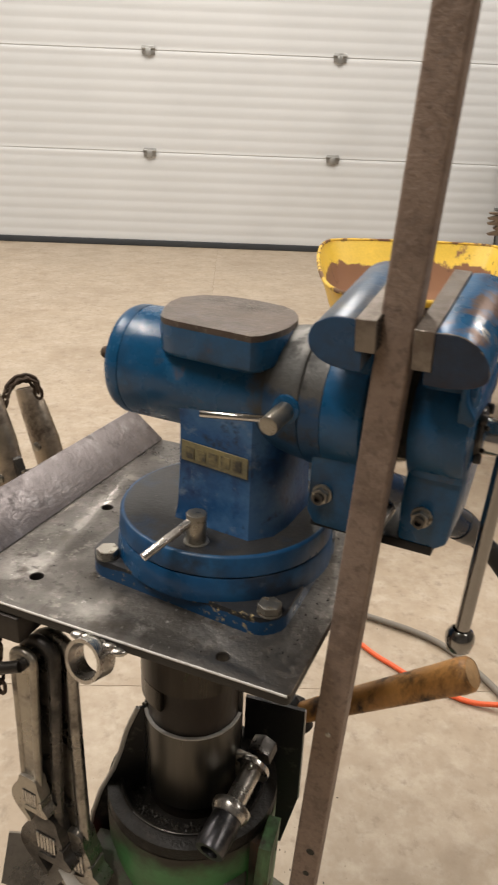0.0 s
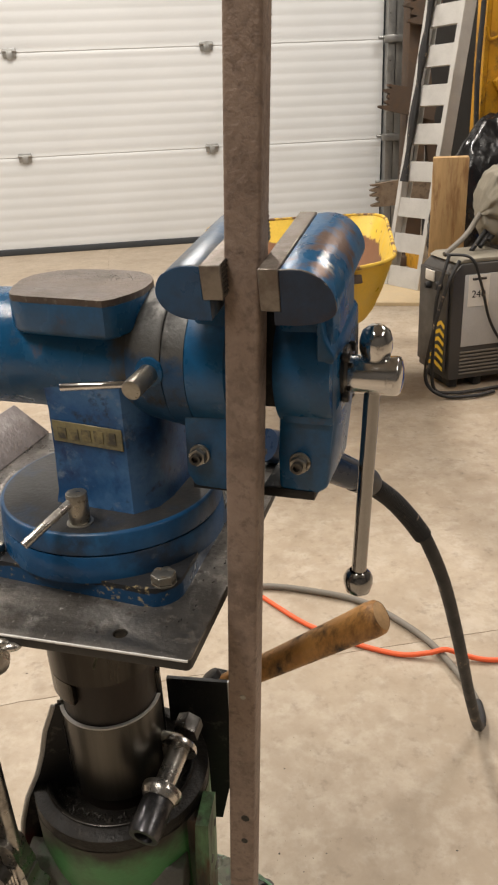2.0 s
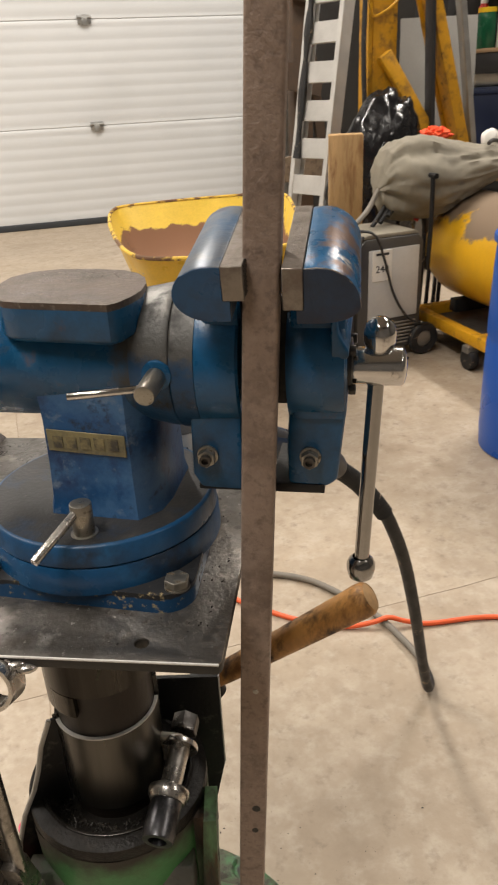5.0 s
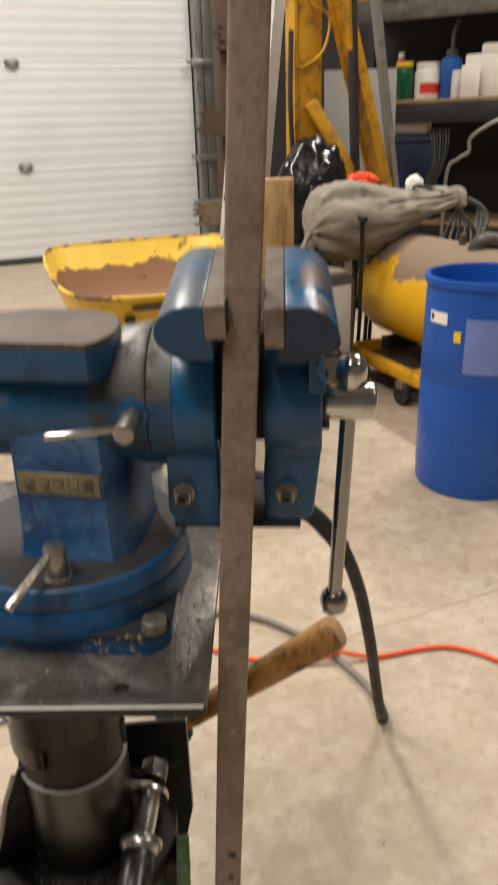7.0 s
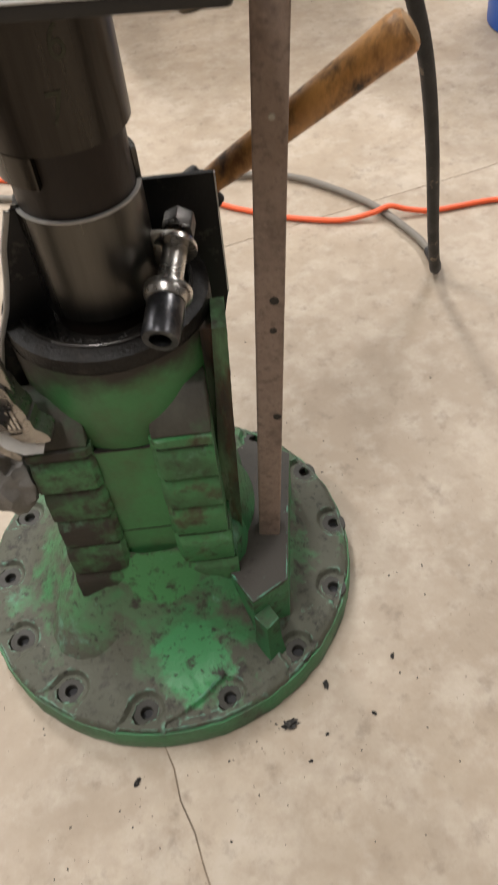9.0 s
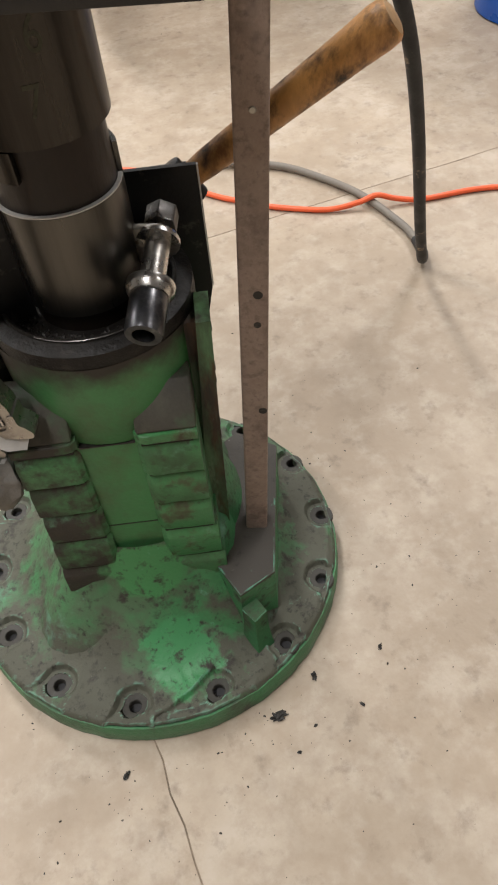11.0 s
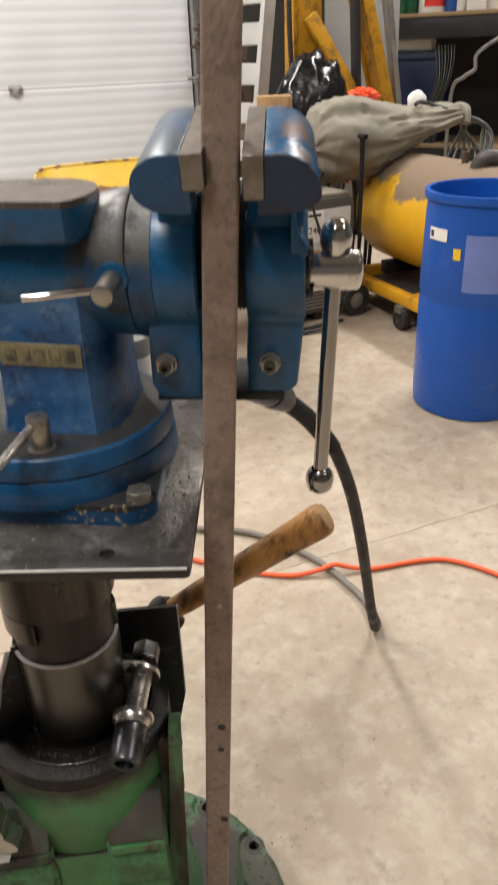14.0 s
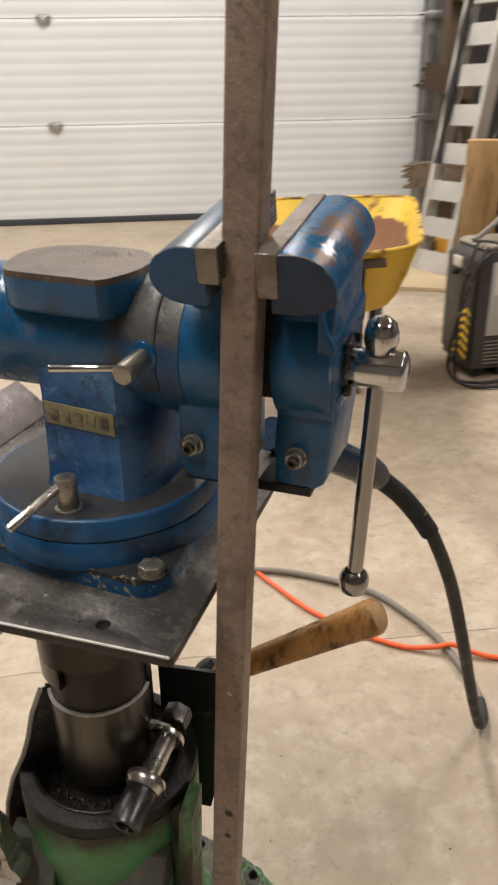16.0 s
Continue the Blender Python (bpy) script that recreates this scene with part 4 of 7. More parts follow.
            own = bmesh.new()
            cols = []
            inner, outer = 0.0215, wide + (0.002 if side < 0 else 0.0)
            for q in range(13):
                f = q / 12
                x = inner + (outer - inner) * f
                drop = 0.0050 * max(0.0, 1 - f / 0.16) ** 2
                wave = 0.0007 * noise.noise(Vector((x * 70 * side, z0 * 40, k)))
                face = [(-0.045, z0), (-(out - 0.0030) + drop, z0), (-(out - 0.0006) + drop + wave, z0 + 0.0012), (-out + drop + wave, z0 + 0.0030), (-(out - 0.0006) + drop + wave, z0 + 0.70 * h), (-(out - 0.0010) + drop + wave, z0 + 0.78 * h), (-(out - 0.0048) + drop, z1 - 0.0006), (-0.045, z1)]
                if k == 5:
                    face = [(-0.045, z0), (-(out - 0.003) + drop, z0), (-(out - 0.001) + drop + wave, z0 + 0.2 * h), (-(out - 0.001) + drop + wave, z1 - 0.001), (-(out - 0.002) + drop, z1), (-0.045, z1)]
                cols.append([own.verts.new((x * side, y, z)) for y, z in face])
            m = len(cols[0])
            for p, q in zip(cols, cols[1:]):
                for e in range(m):
                    own.faces.new((p[e], p[(e + 1) % m], q[(e + 1) % m], q[e]))
            own.faces.new(cols[0])
            own.faces.new(cols[-1][::-1])
            part("rib", moved(own, turn), "green_rib", stand, "", 24)
            # a near-black strip above each rib paints the shade of the gap
            if k < 5:
                x0, x1 = (inner + 0.004, outer - 0.004) if side > 0 else (-outer + 0.004, -inner - 0.004)
                part("rib_gap", moved(box(x0, x1, -(out - 0.0038), -0.050, z1 - 0.0006, z1 + 0.0024), turn), "ring_soot_rib_shade", stand, "dark strip laid in as shade between two ribs")
        x0, x1 = (0.0235, 0.0685) if side > 0 else (-0.0685, -0.0235)
        lid = side_slab([(-0.0785, 0.3003), (-0.0780, 0.303), (-0.068, 0.318), (-0.057, 0.332), (-0.04, 0.334), (-0.04, 0.3003)], -x1, -x0, 0.003)
        part("rib_cap", moved(lid, turn @ Matrix.Rotation(radians(90), 4, "Z")), "grime", stand)
    own = bmesh.new()
    grid = []
    for z, out in ((0.095, 0.0765), (0.120, 0.0755), (0.140, 0.0745), (0.165, 0.0735), (0.20, 0.0730), (0.26, 0.0738), (0.2885, 0.0748)):
        near = min(1.0, max(0.0, (z - 0.27) / 0.05))
        row = []
        for k in range(13):
            x = -0.0245 + 0.049 * k / 12
            flat, turned = out, math.sqrt(out * out - x * x)
            row.append(own.verts.new((x, -(flat + (turned - flat) * near), z)))
        grid.append([own.verts.new((-0.0245, -0.05, z)), *row, own.verts.new((0.0245, -0.05, z))])
    for p, q in zip(grid, grid[1:]):
        for k in range(14):
            own.faces.new((p[k], p[k + 1], q[k + 1], q[k]))
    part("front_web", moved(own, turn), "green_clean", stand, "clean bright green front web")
    for z, half in ((0.2890, 0.021), (0.1830, 0.023)):
        part("parting_line", moved(box(-half, half, -0.0752 if z > 0.25 else -0.0737, -0.070, z - 0.0006, z + 0.0004), turn), "grease", stand)
    drum = lathe([(0.060, 0.2895), (0.0745, 0.2895), (0.0752, 0.2905), (0.0752, 0.3300), (0.0756, 0.3675)], 96, m=Matrix.Translation(OFF))
    for v in drum.verts:
        v.co += 0.0006 * noise.noise(v.co * 40) * Vector((v.co.x, v.co.y, 0)).normalized()
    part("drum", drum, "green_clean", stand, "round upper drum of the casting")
    # flat machined face on the flank with its tapped holes
    own = bmesh.new()
    rows = [[own.verts.new((x, y, z)) for x, y in ((x0, -0.0465), (x1, -0.0465), (x1, -0.0130), (x0, -0.0130))] for z, x0, x1 in ((0.100, 0.0630, 0.0785), (0.215, 0.0670, 0.0825), (0.300, 0.0735, 0.0860), (0.372, 0.0785, 0.0890))]
    for p, q in zip(rows, rows[1:]):
        for k in range(4):
            own.faces.new((p[k], p[(k + 1) % 4], q[(k + 1) % 4], q[k]))
    own.faces.new(rows[0][::-1])
    own.faces.new(rows[-1])
    part("side_web", moved(box(0.050, 0.0795, -0.0385, -0.0120, 0.10, 0.366, 0.002), turn), "green_flank", stand)
    part("side_face", moved(bev(own, 0.0050, 3, 40), turn), "green_flank", stand, "flat machined flank with rusty edges")
    rim = [turn @ Vector((x0 + 0.0022, -0.0447, z)) for z, x0 in ((0.120, 0.0637), (0.215, 0.0670), (0.300, 0.0735), (0.366, 0.0780))]
    part("chipped_edge", sweep(smooth_line(rim, 10), lambda f: 0.0010 + 0.0008 * noise.noise(Vector((f * 16, 7, 2))), 6), "teal_chip", stand, "edge chipped to pale teal paint")
    for y, z in ((-0.020, 0.345), (-0.034, 0.318), (-0.019, 0.290), (-0.033, 0.255), (-0.020, 0.225)):
        face_x = 0.0860 + (z - 0.300) * (0.0417 if z > 0.3 else 0.0412)
        part("tapped_hole", moved(lathe([(0.0, 0.0004), (0.0034, 0.0004), (0.0040, -0.001)], 16, m=Matrix.Translation((face_x, y, z)) @ Matrix.Rotation(radians(88), 4, "Y")), turn), "grease", stand)
    # pad on which the bar stands, with a stepped toe
    pad = slab([(0.058, -0.056), (0.0656, -0.0645), (0.0955, -0.1063), (0.1262, -0.0818), (0.1264, 0.020), (0.1272, 0.066), (0.085, 0.085), (0.05, 0.05)], 0.02, 0.113, 0.002)
    for v in pad.verts:
        if v.co.z > 0.1:
            v.co.z += 0.001 * noise.noise(v.co * 70)
    part("pad", moved(pad, TURN_V.copy()), "green_pad", stand, "worn pad cast on the flange")
    toe = bmesh.new()
    rows = [[toe.verts.new((0.1055 + (u - 0.1055) * k, -0.1085 + (v + 0.1085) * k - (k - 1) * 0.012, z)) for u, v in ((0.0952, -0.1080), (0.1074, -0.1208), (0.1180, -0.1096), (0.1082, -0.0960), (0.1, -0.098))] for z, k in ((0.02, 1.5), (0.04, 1.25), (0.055, 1.08), (0.07, 1.0), (0.090, 1.0))]
    for p, q in zip(rows, rows[1:]):
        for k in range(5):
            toe.faces.new((p[k], p[(k + 1) % 5], q[(k + 1) % 5], q[k]))
    toe.faces.new(rows[-1])
    part("pad_toe", moved(bev(toe, 0.0013, 2, 40), TURN_V.copy()), "green_toe", stand)
    # paint chipped to teal along the upper edges of pad and toe
    def chipped(line, z, seed):
        pts = []
        for p, q in zip(line, line[1:]):
            n = max(2, int((Vector(q) - Vector(p)).length / 0.0025))
            pts += [uvz(p[0] + (q[0] - p[0]) * k / n, p[1] + (q[1] - p[1]) * k / n, z) for k in range(n)]
        pts.append(uvz(*line[-1], z))
        part("chipped_edge", sweep(pts, lambda f: 0.0007 + 0.0011 * max(0.0, noise.noise(Vector((f * 14, seed, 0)))), 6), "teal_chip", stand, "edge chipped to pale teal paint")

    chipped([(0.0664, -0.0645), (0.0955, -0.1051), (0.1252, -0.0815), (0.1254, 0.015)], 0.1124, 2)
    chipped([(0.0958, -0.1080), (0.1074, -0.1200), (0.1172, -0.1094)], 0.0894, 5)
    # turned seat at the top, full of grit, a little off the casting's middle
    ring = lathe([(0.0, 0.370), (0.048, 0.370), (0.056, 0.3725), (0.0600, 0.377), (0.0615, 0.3835), (0.0635, 0.3845), (0.0645, 0.382), (0.072, 0.381), (0.0752, 0.379), (0.0756, 0.369), (0.0748, 0.366)], 72, m=Matrix.Translation(OFF))
    part("seat_ring", ring, "ring_soot_rib_shade", stand, "greasy turned ring full of grit")
    # thin arc along the front part of the ring's lip
    arc = [(OFF[0] + 0.0640 * math.cos(radians(a)), OFF[1] + 0.0640 * math.sin(radians(a)), 0.3835) for a in range(222, 318, 4)]
    part("ring_lip", sweep(arc, 0.0006, 6), "wrench_dark", stand, "thin steel arc along the front of the ring's lip")
    rng = random.Random(2)
    grit = bmesh.new()
    for k in range(900):
        a, r = rng.uniform(0, 6.283), rng.uniform(0.0435, 0.0605)
        s = rng.uniform(0.0006, 0.0019)
        bmesh.ops.create_cube(grit, size=1, matrix=Matrix.Translation((OFF[0] + r * math.cos(a), OFF[1] + r * math.sin(a), 0.3705 + 0.2 * max(0, r - 0.048) + s * 0.2)) @ Euler((rng.random() * 3, rng.random() * 3, rng.random() * 3)).to_matrix().to_4x4() @ Matrix.Diagonal((s * 1.6, s, s * 0.7, 1)))
    tagged(part("swarf", grit, "grease", stand, "oily swarf"), kind="stuff")


base_casting()

# telescoping tube: plain inner tube, split clamp collar, sleeve under the plate
part("inner_tube", lathe([(0.0385, 0.37), (0.0385, 0.56)], 56, m=Matrix.Translation(OFF)), "rusty_tube", stand, "dark oily inner tube")


def split_ring(r0, r1, z0, z1, a0, a1, steps=44, jag=0.0):
    """A tube wall open between the angles a1 and a0."""
    bm = bmesh.new()
    rows = []
    for k in range(steps + 1):
        a = radians(a0 + (a1 - a0) * k / steps)
        dz = jag * (1 if 0.25 < k / steps < 0.42 else 0)
        rows.append([bm.verts.new((r * math.cos(a), r * math.sin(a), z)) for r, z in ((r0, z0 + dz), (r1, z0 + dz), (r1, z1), (r0, z1))])
    for a, b in zip(rows, rows[1:]):
        for k in range(4):
            bm.faces.new((a[k], b[k], b[(k + 1) % 4], a[(k + 1) % 4]))
    bm.faces.new(rows[0])
    bm.faces.new(rows[-1][::-1])
    return bev(bm, 0.0008, 1, 50)


OVER = Matrix.Translation(OFF)
part("collar", moved(split_ring(0.0388, 0.0418, 0.385, 0.4605, 190, 346, 60), OVER), "tube_steel", stand, "bright split clamp collar")
part("collar_lip", moved(split_ring(0.0388, 0.0417, 0.4608, 0.4618, 190, 346, 60), OVER), "bright_edge", stand, "bright filed top edge")
part("collar_back", moved(split_ring(0.0388, 0.0420, 0.388, 0.4805, -11, 84, 40), OVER), "tube_steel", stand, "taller rear half of the collar")
part("collar_back", moved(split_ring(0.0388, 0.0418, 0.388, 0.4605, 86, 180, 40), OVER), "tube_steel", stand)
for turn_by, lift in ((183, 0.4625), (187.5, 0.4605)):
    part("collar_seam", moved(box(0.0392, 0.0436, -0.0012, 0.0012, 0.388, lift, 0.0005), OVER @ Matrix.Rotation(radians(turn_by), 4, "Z")), "bolt_zinc", stand, "bright edge of the side slit")
part("sleeve", moved(split_ring(0.0388, 0.0438, 0.505, 0.6, 60, 419.9, 72), OVER), "sleeve_steel", stand, "dark steel sleeve with a stepped lower edge")
part("sleeve_skirt", moved(split_ring(0.0389, 0.0436, 0.4845, 0.504, 165, 236), OVER), "sleeve_steel", stand)
for digit, angle, z in (("7", -93.9, 0.530), ("6", -83.3, 0.562)):
    face = OVER @ Matrix.Rotation(radians(angle + 90), 4, "Z") @ Matrix.Translation((0, -0.0437, z)) @ Matrix.Rotation(radians(90), 4, "X") @ Matrix.Diagonal((0.8, 1, 1, 1))
    part("chalk_mark", moved(text_mesh(digit, 0.026, 0.0004), face), "chalk_faint", stand, "faint yellow-green chalk digit")
# clamp ears, screw and the socket left on it
P0, P1 = Vector((0.066, -0.006, 0.420)), Vector((0.020, -0.092, 0.394))
AX = (P1 - P0).normalized()


def along(d):
    return P0 + AX * d


part("clamp_ear", moved(box(-0.010, 0.012, -0.0035, 0.0035, -0.016, 0.012, 0.002), Matrix.Translation(along(0.022) + Vector((-0.008, 0.004, 0))) @ Matrix.Rotation(radians(-28), 4, "Z")), "bolt_zinc", stand)
tip = aim(P0, P1)
part("clamp_nut", hexagon((0, 0, 0), 0.0118, 0.015, Matrix.Identity(4)), "wrench_dark", stand).matrix_local = aim(along(-0.004), P1)
part("clamp_washer", lathe([(0.0, 0), (0.014, 0), (0.015, 0.002), (0.015, 0.005), (0.0, 0.006)], 28, m=aim(along(0.0195), P1)), "satin_steel", stand)
part("clamp_bolt", rod(along(0.02), along(0.066), 0.0086, sides=32), "satin_steel", stand, "bright clamp screw")
part("socket_flange", lathe([(0.0, 0), (0.0135, 0), (0.0164, 0.002), (0.0166, 0.005), (0.0158, 0.008), (0.0134, 0.0115), (0.0, 0.012)], 56, m=aim(along(0.057), P1)), "satin_steel", stand)
sock = lathe([(0.0, 0.0), (0.0118, 0.0), (0.0128, 0.004), (0.0128, 0.028), (0.0118, 0.031), (0.0075, 0.031), (0.0068, 0.018), (0.0, 0.018)], 48, m=aim(along(0.067), P1))
part("socket", sock, "socket_black", stand, "dark steel impact socket")

# plate top with its bored holes, edge angle, ring and rack
outline = rounded(-0.146, 0.1235, -0.1105, 0.19, 0.004, 3)
holes = [circle(0.073, -0.095, 0.0046, 20), circle(-0.087, -0.074, 0.0052, 20), circle(-0.1, 0.038, 0.0052, 20)]
plate = bored(outline, holes, 0.598, 0.606, 0.0008)
part("top_plate", moved(plate, TURN_V.copy()), "plate_steel", stand, "scuffed bright steel plate with drilled holes")
part("ground_edge", sweep([uvz(-0.1445, -0.1103, 0.6052), uvz(0.122, -0.1103, 0.6052)], 0.0009, 8), "bright_edge", stand, "bright ground front edge")
lean = side_slab([(-0.137, 0.606), (-0.131, 0.6065), (-0.158, 0.640), (-0.1625, 0.637)], -0.16, 0.19, 0.001)
for v in lean.verts:
    if v.co.y > 0.1 and v.co.z > 0.62:
        v.co.y -= 0.012
part("edge_angle", moved(lean, TURN_V.copy()), "angle_steel", stand, "leaning steel angle along the plate edge")
part("edge_rail", moved(box(-0.17, -0.075, -0.112, -0.072, 0.575, 0.5965, 0.002), TURN_V.copy()), "mill_steel", stand)
ring = split_ring(0.0124, 0.0150, -0.0075, 0.0075, 0, 359.9, 48)
part("tool_ring", moved(ring, TURN_V @ Matrix.Translation((-0.0125, -0.1165, 0.5900)) @ Matrix.Rotation(radians(-8), 4, "Z") @ Matrix.Rotation(radians(76), 4, "X")), "satin_steel", stand, "short pipe ring welded to the plate edge")
for u, z in ((-0.008, 0.597), (-0.016, 0.598), (-0.0005, 0.5965), (0.006, 0.594), (-0.024, 0.5975)):
    part("weld_bead", ball(uvz(u, -0.1110, z + 0.0035), 0.0042, (1.5, 0.9, 0.7)), "satin_steel", stand)
# bracket plate that carries the hammer
br = slab([(0.004, 0.0), (0.046, 0.0), (0.0595, 0.062), (0.0595, 0.170), (0.004, 0.170)], 0, 0.004, 0.0008)
part("hammer_bracket", moved(br, Matrix.Translation((0.047, 0.044, 0.263)) @ Matrix.Rotation(radians(-18), 4, "Z") @ Matrix.Rotation(radians(90), 4, "X")), "black_steel", stand, "black sheet bracket")
part("bracket_edge", moved(box(0.0597, 0.0607, 0.063, 0.1695, 0.0004, 0.0036), Matrix.Translation((0.047, 0.044, 0.263)) @ Matrix.Rotation(radians(-18), 4, "Z") @ Matrix.Rotation(radians(90), 4, "X")), "bright_edge", stand, "bright cut edge of the bracket")
part("bracket_nut", hexagon((0.098, 0.052, 0.408), 0.010, 0.009), "black_steel", stand)


def tool_pocket():
    """Folded sheet on the column's far side that holds hand tools; its cut edge is bright."""
    m = Matrix.Translation((-0.0875, -0.013, 0)) @ Matrix.Rotation(radians(6), 4, "Z")
    cut = [(0.0, 0.318), (0.005, 0.346), (0.013, 0.372), (0.0245, 0.395), (0.031, 0.414), (0.037, 0.438), (0.047, 0.462)]
    part("tool_pocket", moved(side_slab([(0.0, 0.255), (0.052, 0.255), (0.052, 0.462), *cut[::-1]], 0.0, 0.0025, 0.0004, 1), m), "black_steel", stand, "black folded sheet pocket")
    part("pocket_edge", sweep([m @ Vector((t - 0.0016, 0.0, z)) for t, z in cut], 0.0021, 8), "bright_edge", stand, "bright cut edge")


tool_pocket()
driver = thing("hand_driver", "hand driver with grey and pink plastic grip in the pocket", "screwdriver", (-0.0790, 0.026, 0.272))
part("grip", lathe([(0.0, -0.036), (0.009, -0.035), (0.0125, -0.026), (0.0118, -0.012), (0.0130, 0.004), (0.0115, 0.016), (0.0, 0.017)], 24), "grip_grey", driver, "grey plastic grip")
part("collar", lathe([(0.0, 0.0172), (0.0112, 0.0172), (0.0118, 0.022), (0.0112, 0.042), (0.0, 0.043)], 24), "pink_grip", driver, "pink plastic collar")

# the square bar gripped in the jaws, standing on the casting's pad
LOW, HIGH = uvz(0.1088, -0.0250, 0.1135), uvz(0.1489, -0.0428, 0.81)
TOP = LOW + (HIGH - LOW) * 2.35


def square_bar():
    length = (TOP - LOW).length
    outer = slab(rounded(-0.0099, 0.0099, -0.0099, 0.0099, 0.0022, 3), 0, length)
    bar = thing("square_steel_bar", "rusty square steel tube standing upright in the vise jaws", "steel bar", LOW)
    d = HIGH - LOW
    q = d.to_track_quat("Z", "Y").to_matrix().to_4x4()
    face = q.inverted() @ uvz(1, 0, 0)
    m = q @ Matrix.Rotation(math.atan2(face.y, face.x), 4, "Z")
    part("tube", moved(outer, m), "bar_steel", bar)
    for x, z, r in ((0.003, 0.286, 1.0), (0.0025, 0.260, 0.8), (0.006, 0.171, 1.0)):
        dent = lathe([(0.0, 0.0003), (0.0032 * r, 0.0003), (0.0037 * r, -0.002)], 16, m=m @ Matrix.Translation((x, -0.0099, z)) @ Matrix.Rotation(radians(90), 4, "X"))
        part("drilled_mark", dent, "grease", bar)
    spot = lathe([(0.0, 0.0008), (0.0018, 0.0006), (0.0026, -0.001)], 12, m=m @ Matrix.Translation((0.001, -0.0099, 0.41)) @ Matrix.Rotation(radians(90), 4, "X"))
    part("weld_spatter", spot, "bolt_zinc", bar)
    return bar


square_bar()


def hammer():
    """A hammer hung by its head in the bracket, its wooden handle sticking out and up."""
    tip, neck = Vector((0.2285, -0.0215, 0.517)), Vector((0.100, 0.0425, 0.412))
    ob = thing("hammer", "hammer with a scorched wooden handle, hung in the bracket", "hammer", tuple(neck))
    m = aim((0, 0, 0), tip - neck)
    n = (tip - neck).length
    prof = [(0.0, 0.004), (0.0104, 0.004), (0.0107, 0.012), (0.0115, 0.02), (0.0128, 0.07), (0.0150, n - 0.03), (0.0162, n - 0.010), (0.0155, n - 0.003), (0.0130, n)]
    part("handle", lathe(prof, 28, m=m @ Matrix.Diagonal((1, 0.9, 1, 1))), "hammer_wood", ob, "scorched hickory handle")
    part("handle_end", lathe([(0.0131, n - 0.0005), (0.009, n + 0.0012), (0.0, n + 0.0018)], 28, m=m @ Matrix.Diagonal((1, 0.9, 1, 1))), "end_grain", ob)
    head = rod((0, 0.016, 0), (0, -0.018, 0), 0.0095, sides=24, width=0.002)
    part("head", moved(head, m @ Matrix.Translation((0, 0, -0.004))), "black_steel", ob)
    return ob


hammer()


# loose swarf on the plate
rng = random.Random(21)
chips = bmesh.new()
for k in range(700):
    u, v = rng.uniform(-0.13, 0.115), rng.uniform(-0.10, 0.18)
    if math.hypot(u - 0.0235, v - 0.0145) < 0.084 or (rng.random() < 0.6 and u < 0.08):
        continue
    q = rng.uniform(0.0002, 0.0008)
    bmesh.ops.create_cube(chips, size=1, matrix=TURN_V @ Matrix.Translation((u, v, 0.606 + q * 0.3)) @ Euler((rng.random(), rng.random(), rng.random() * 6)).to_matrix().to_4x4() @ Matrix.Diagonal((q * 2.2, q, q * 0.7, 1)))
tagged(part("swarf", chips, "grease", stand, "loose swarf on the plate"), kind="stuff")
# ---- the vise ----
# The foot and turntable sit square on the plate; the vise itself is swung 3 degrees further.
FOOT = Matrix.Rotation(radians(YAW), 4, "Z")
BODY = Matrix.Translation((0.0092, 0.0119, 0)) @ Matrix.Rotation(radians(-27), 4, "Z")
STAND_AT = Vector((0.0282, -0.0074, 0.606))
vise = thing("bench_vise", "blue swivel bench vise with worn paint, bolted to the plate", "vise", STAND_AT, -27)
BACK = (Matrix.Translation(STAND_AT) @ Matrix.Rotation(radians(-27), 4, "Z")).inverted()


def vpart(name, bm, material, label="", parent=None, smooth=38, frame_of=BODY):
    return part(name, moved(bm, BACK @ frame_of), material, parent or vise, label, smooth)


def along_u(profile, z, v=0.0, sides=56):
    """A body turned round an axis that runs along the vise; profile of (radius, u)."""
    return lathe(profile, sides, m=Matrix.Translation((0, v, z)) @ Matrix.Rotation(radians(90), 4, "Y"))


AXZ = 0.7525
# swivel base: lugged foot, turned disc, ring
CU, CV = 0.0235, 0.0145
lugs = []
for cu, cv, a0, a1 in ((0.078, 0.054, 0, 90), (-0.039, 0.050, 90, 180), (-0.039, -0.0335, 180, 262), (0.078, -0.0465, 266, 360)):
    lugs += [(cu + 0.0205 * math.cos(radians(a0 + (a1 - a0) * k / 7)), cv + 0.0205 * math.sin(radians(a0 + (a1 - a0) * k / 7))) for k in range(8)]
vpart("base_foot", slab(lugs, 0.606, 0.6200, 0.0028, 3), "blue_foot", "blue foot with four bolt lugs, chipped along the front", None, 38, FOOT)
shift = Matrix.Translation((CU, CV, 0))
vpart("base_ring", lathe([(0.0, 0.618), (0.0818, 0.618), (0.0818, 0.6215), (0.0806, 0.6355), (0.0797, 0.6366), (0.0, 0.6366)], 96, m=shift), "blue_side", "", None, 38, FOOT)
vpart("turntable", lathe([(0.0, 0.6370), (0.0793, 0.6370), (0.0803, 0.6382), (0.0792, 0.6510), (0.0784, 0.6523), (0.0771, 0.6528), (0.0, 0.6528)], 96, m=shift), "blue_side", "turned blue turntable", None, 38, FOOT)
vpart("turntable_top", lathe([(0.0, 0.6531), (0.0745, 0.6531), (0.0770, 0.6527), (0.0773, 0.6523), (0.0, 0.6521)], 96, m=shift), "soot_top", "sooty oily turntable top", None, 38, FOOT)
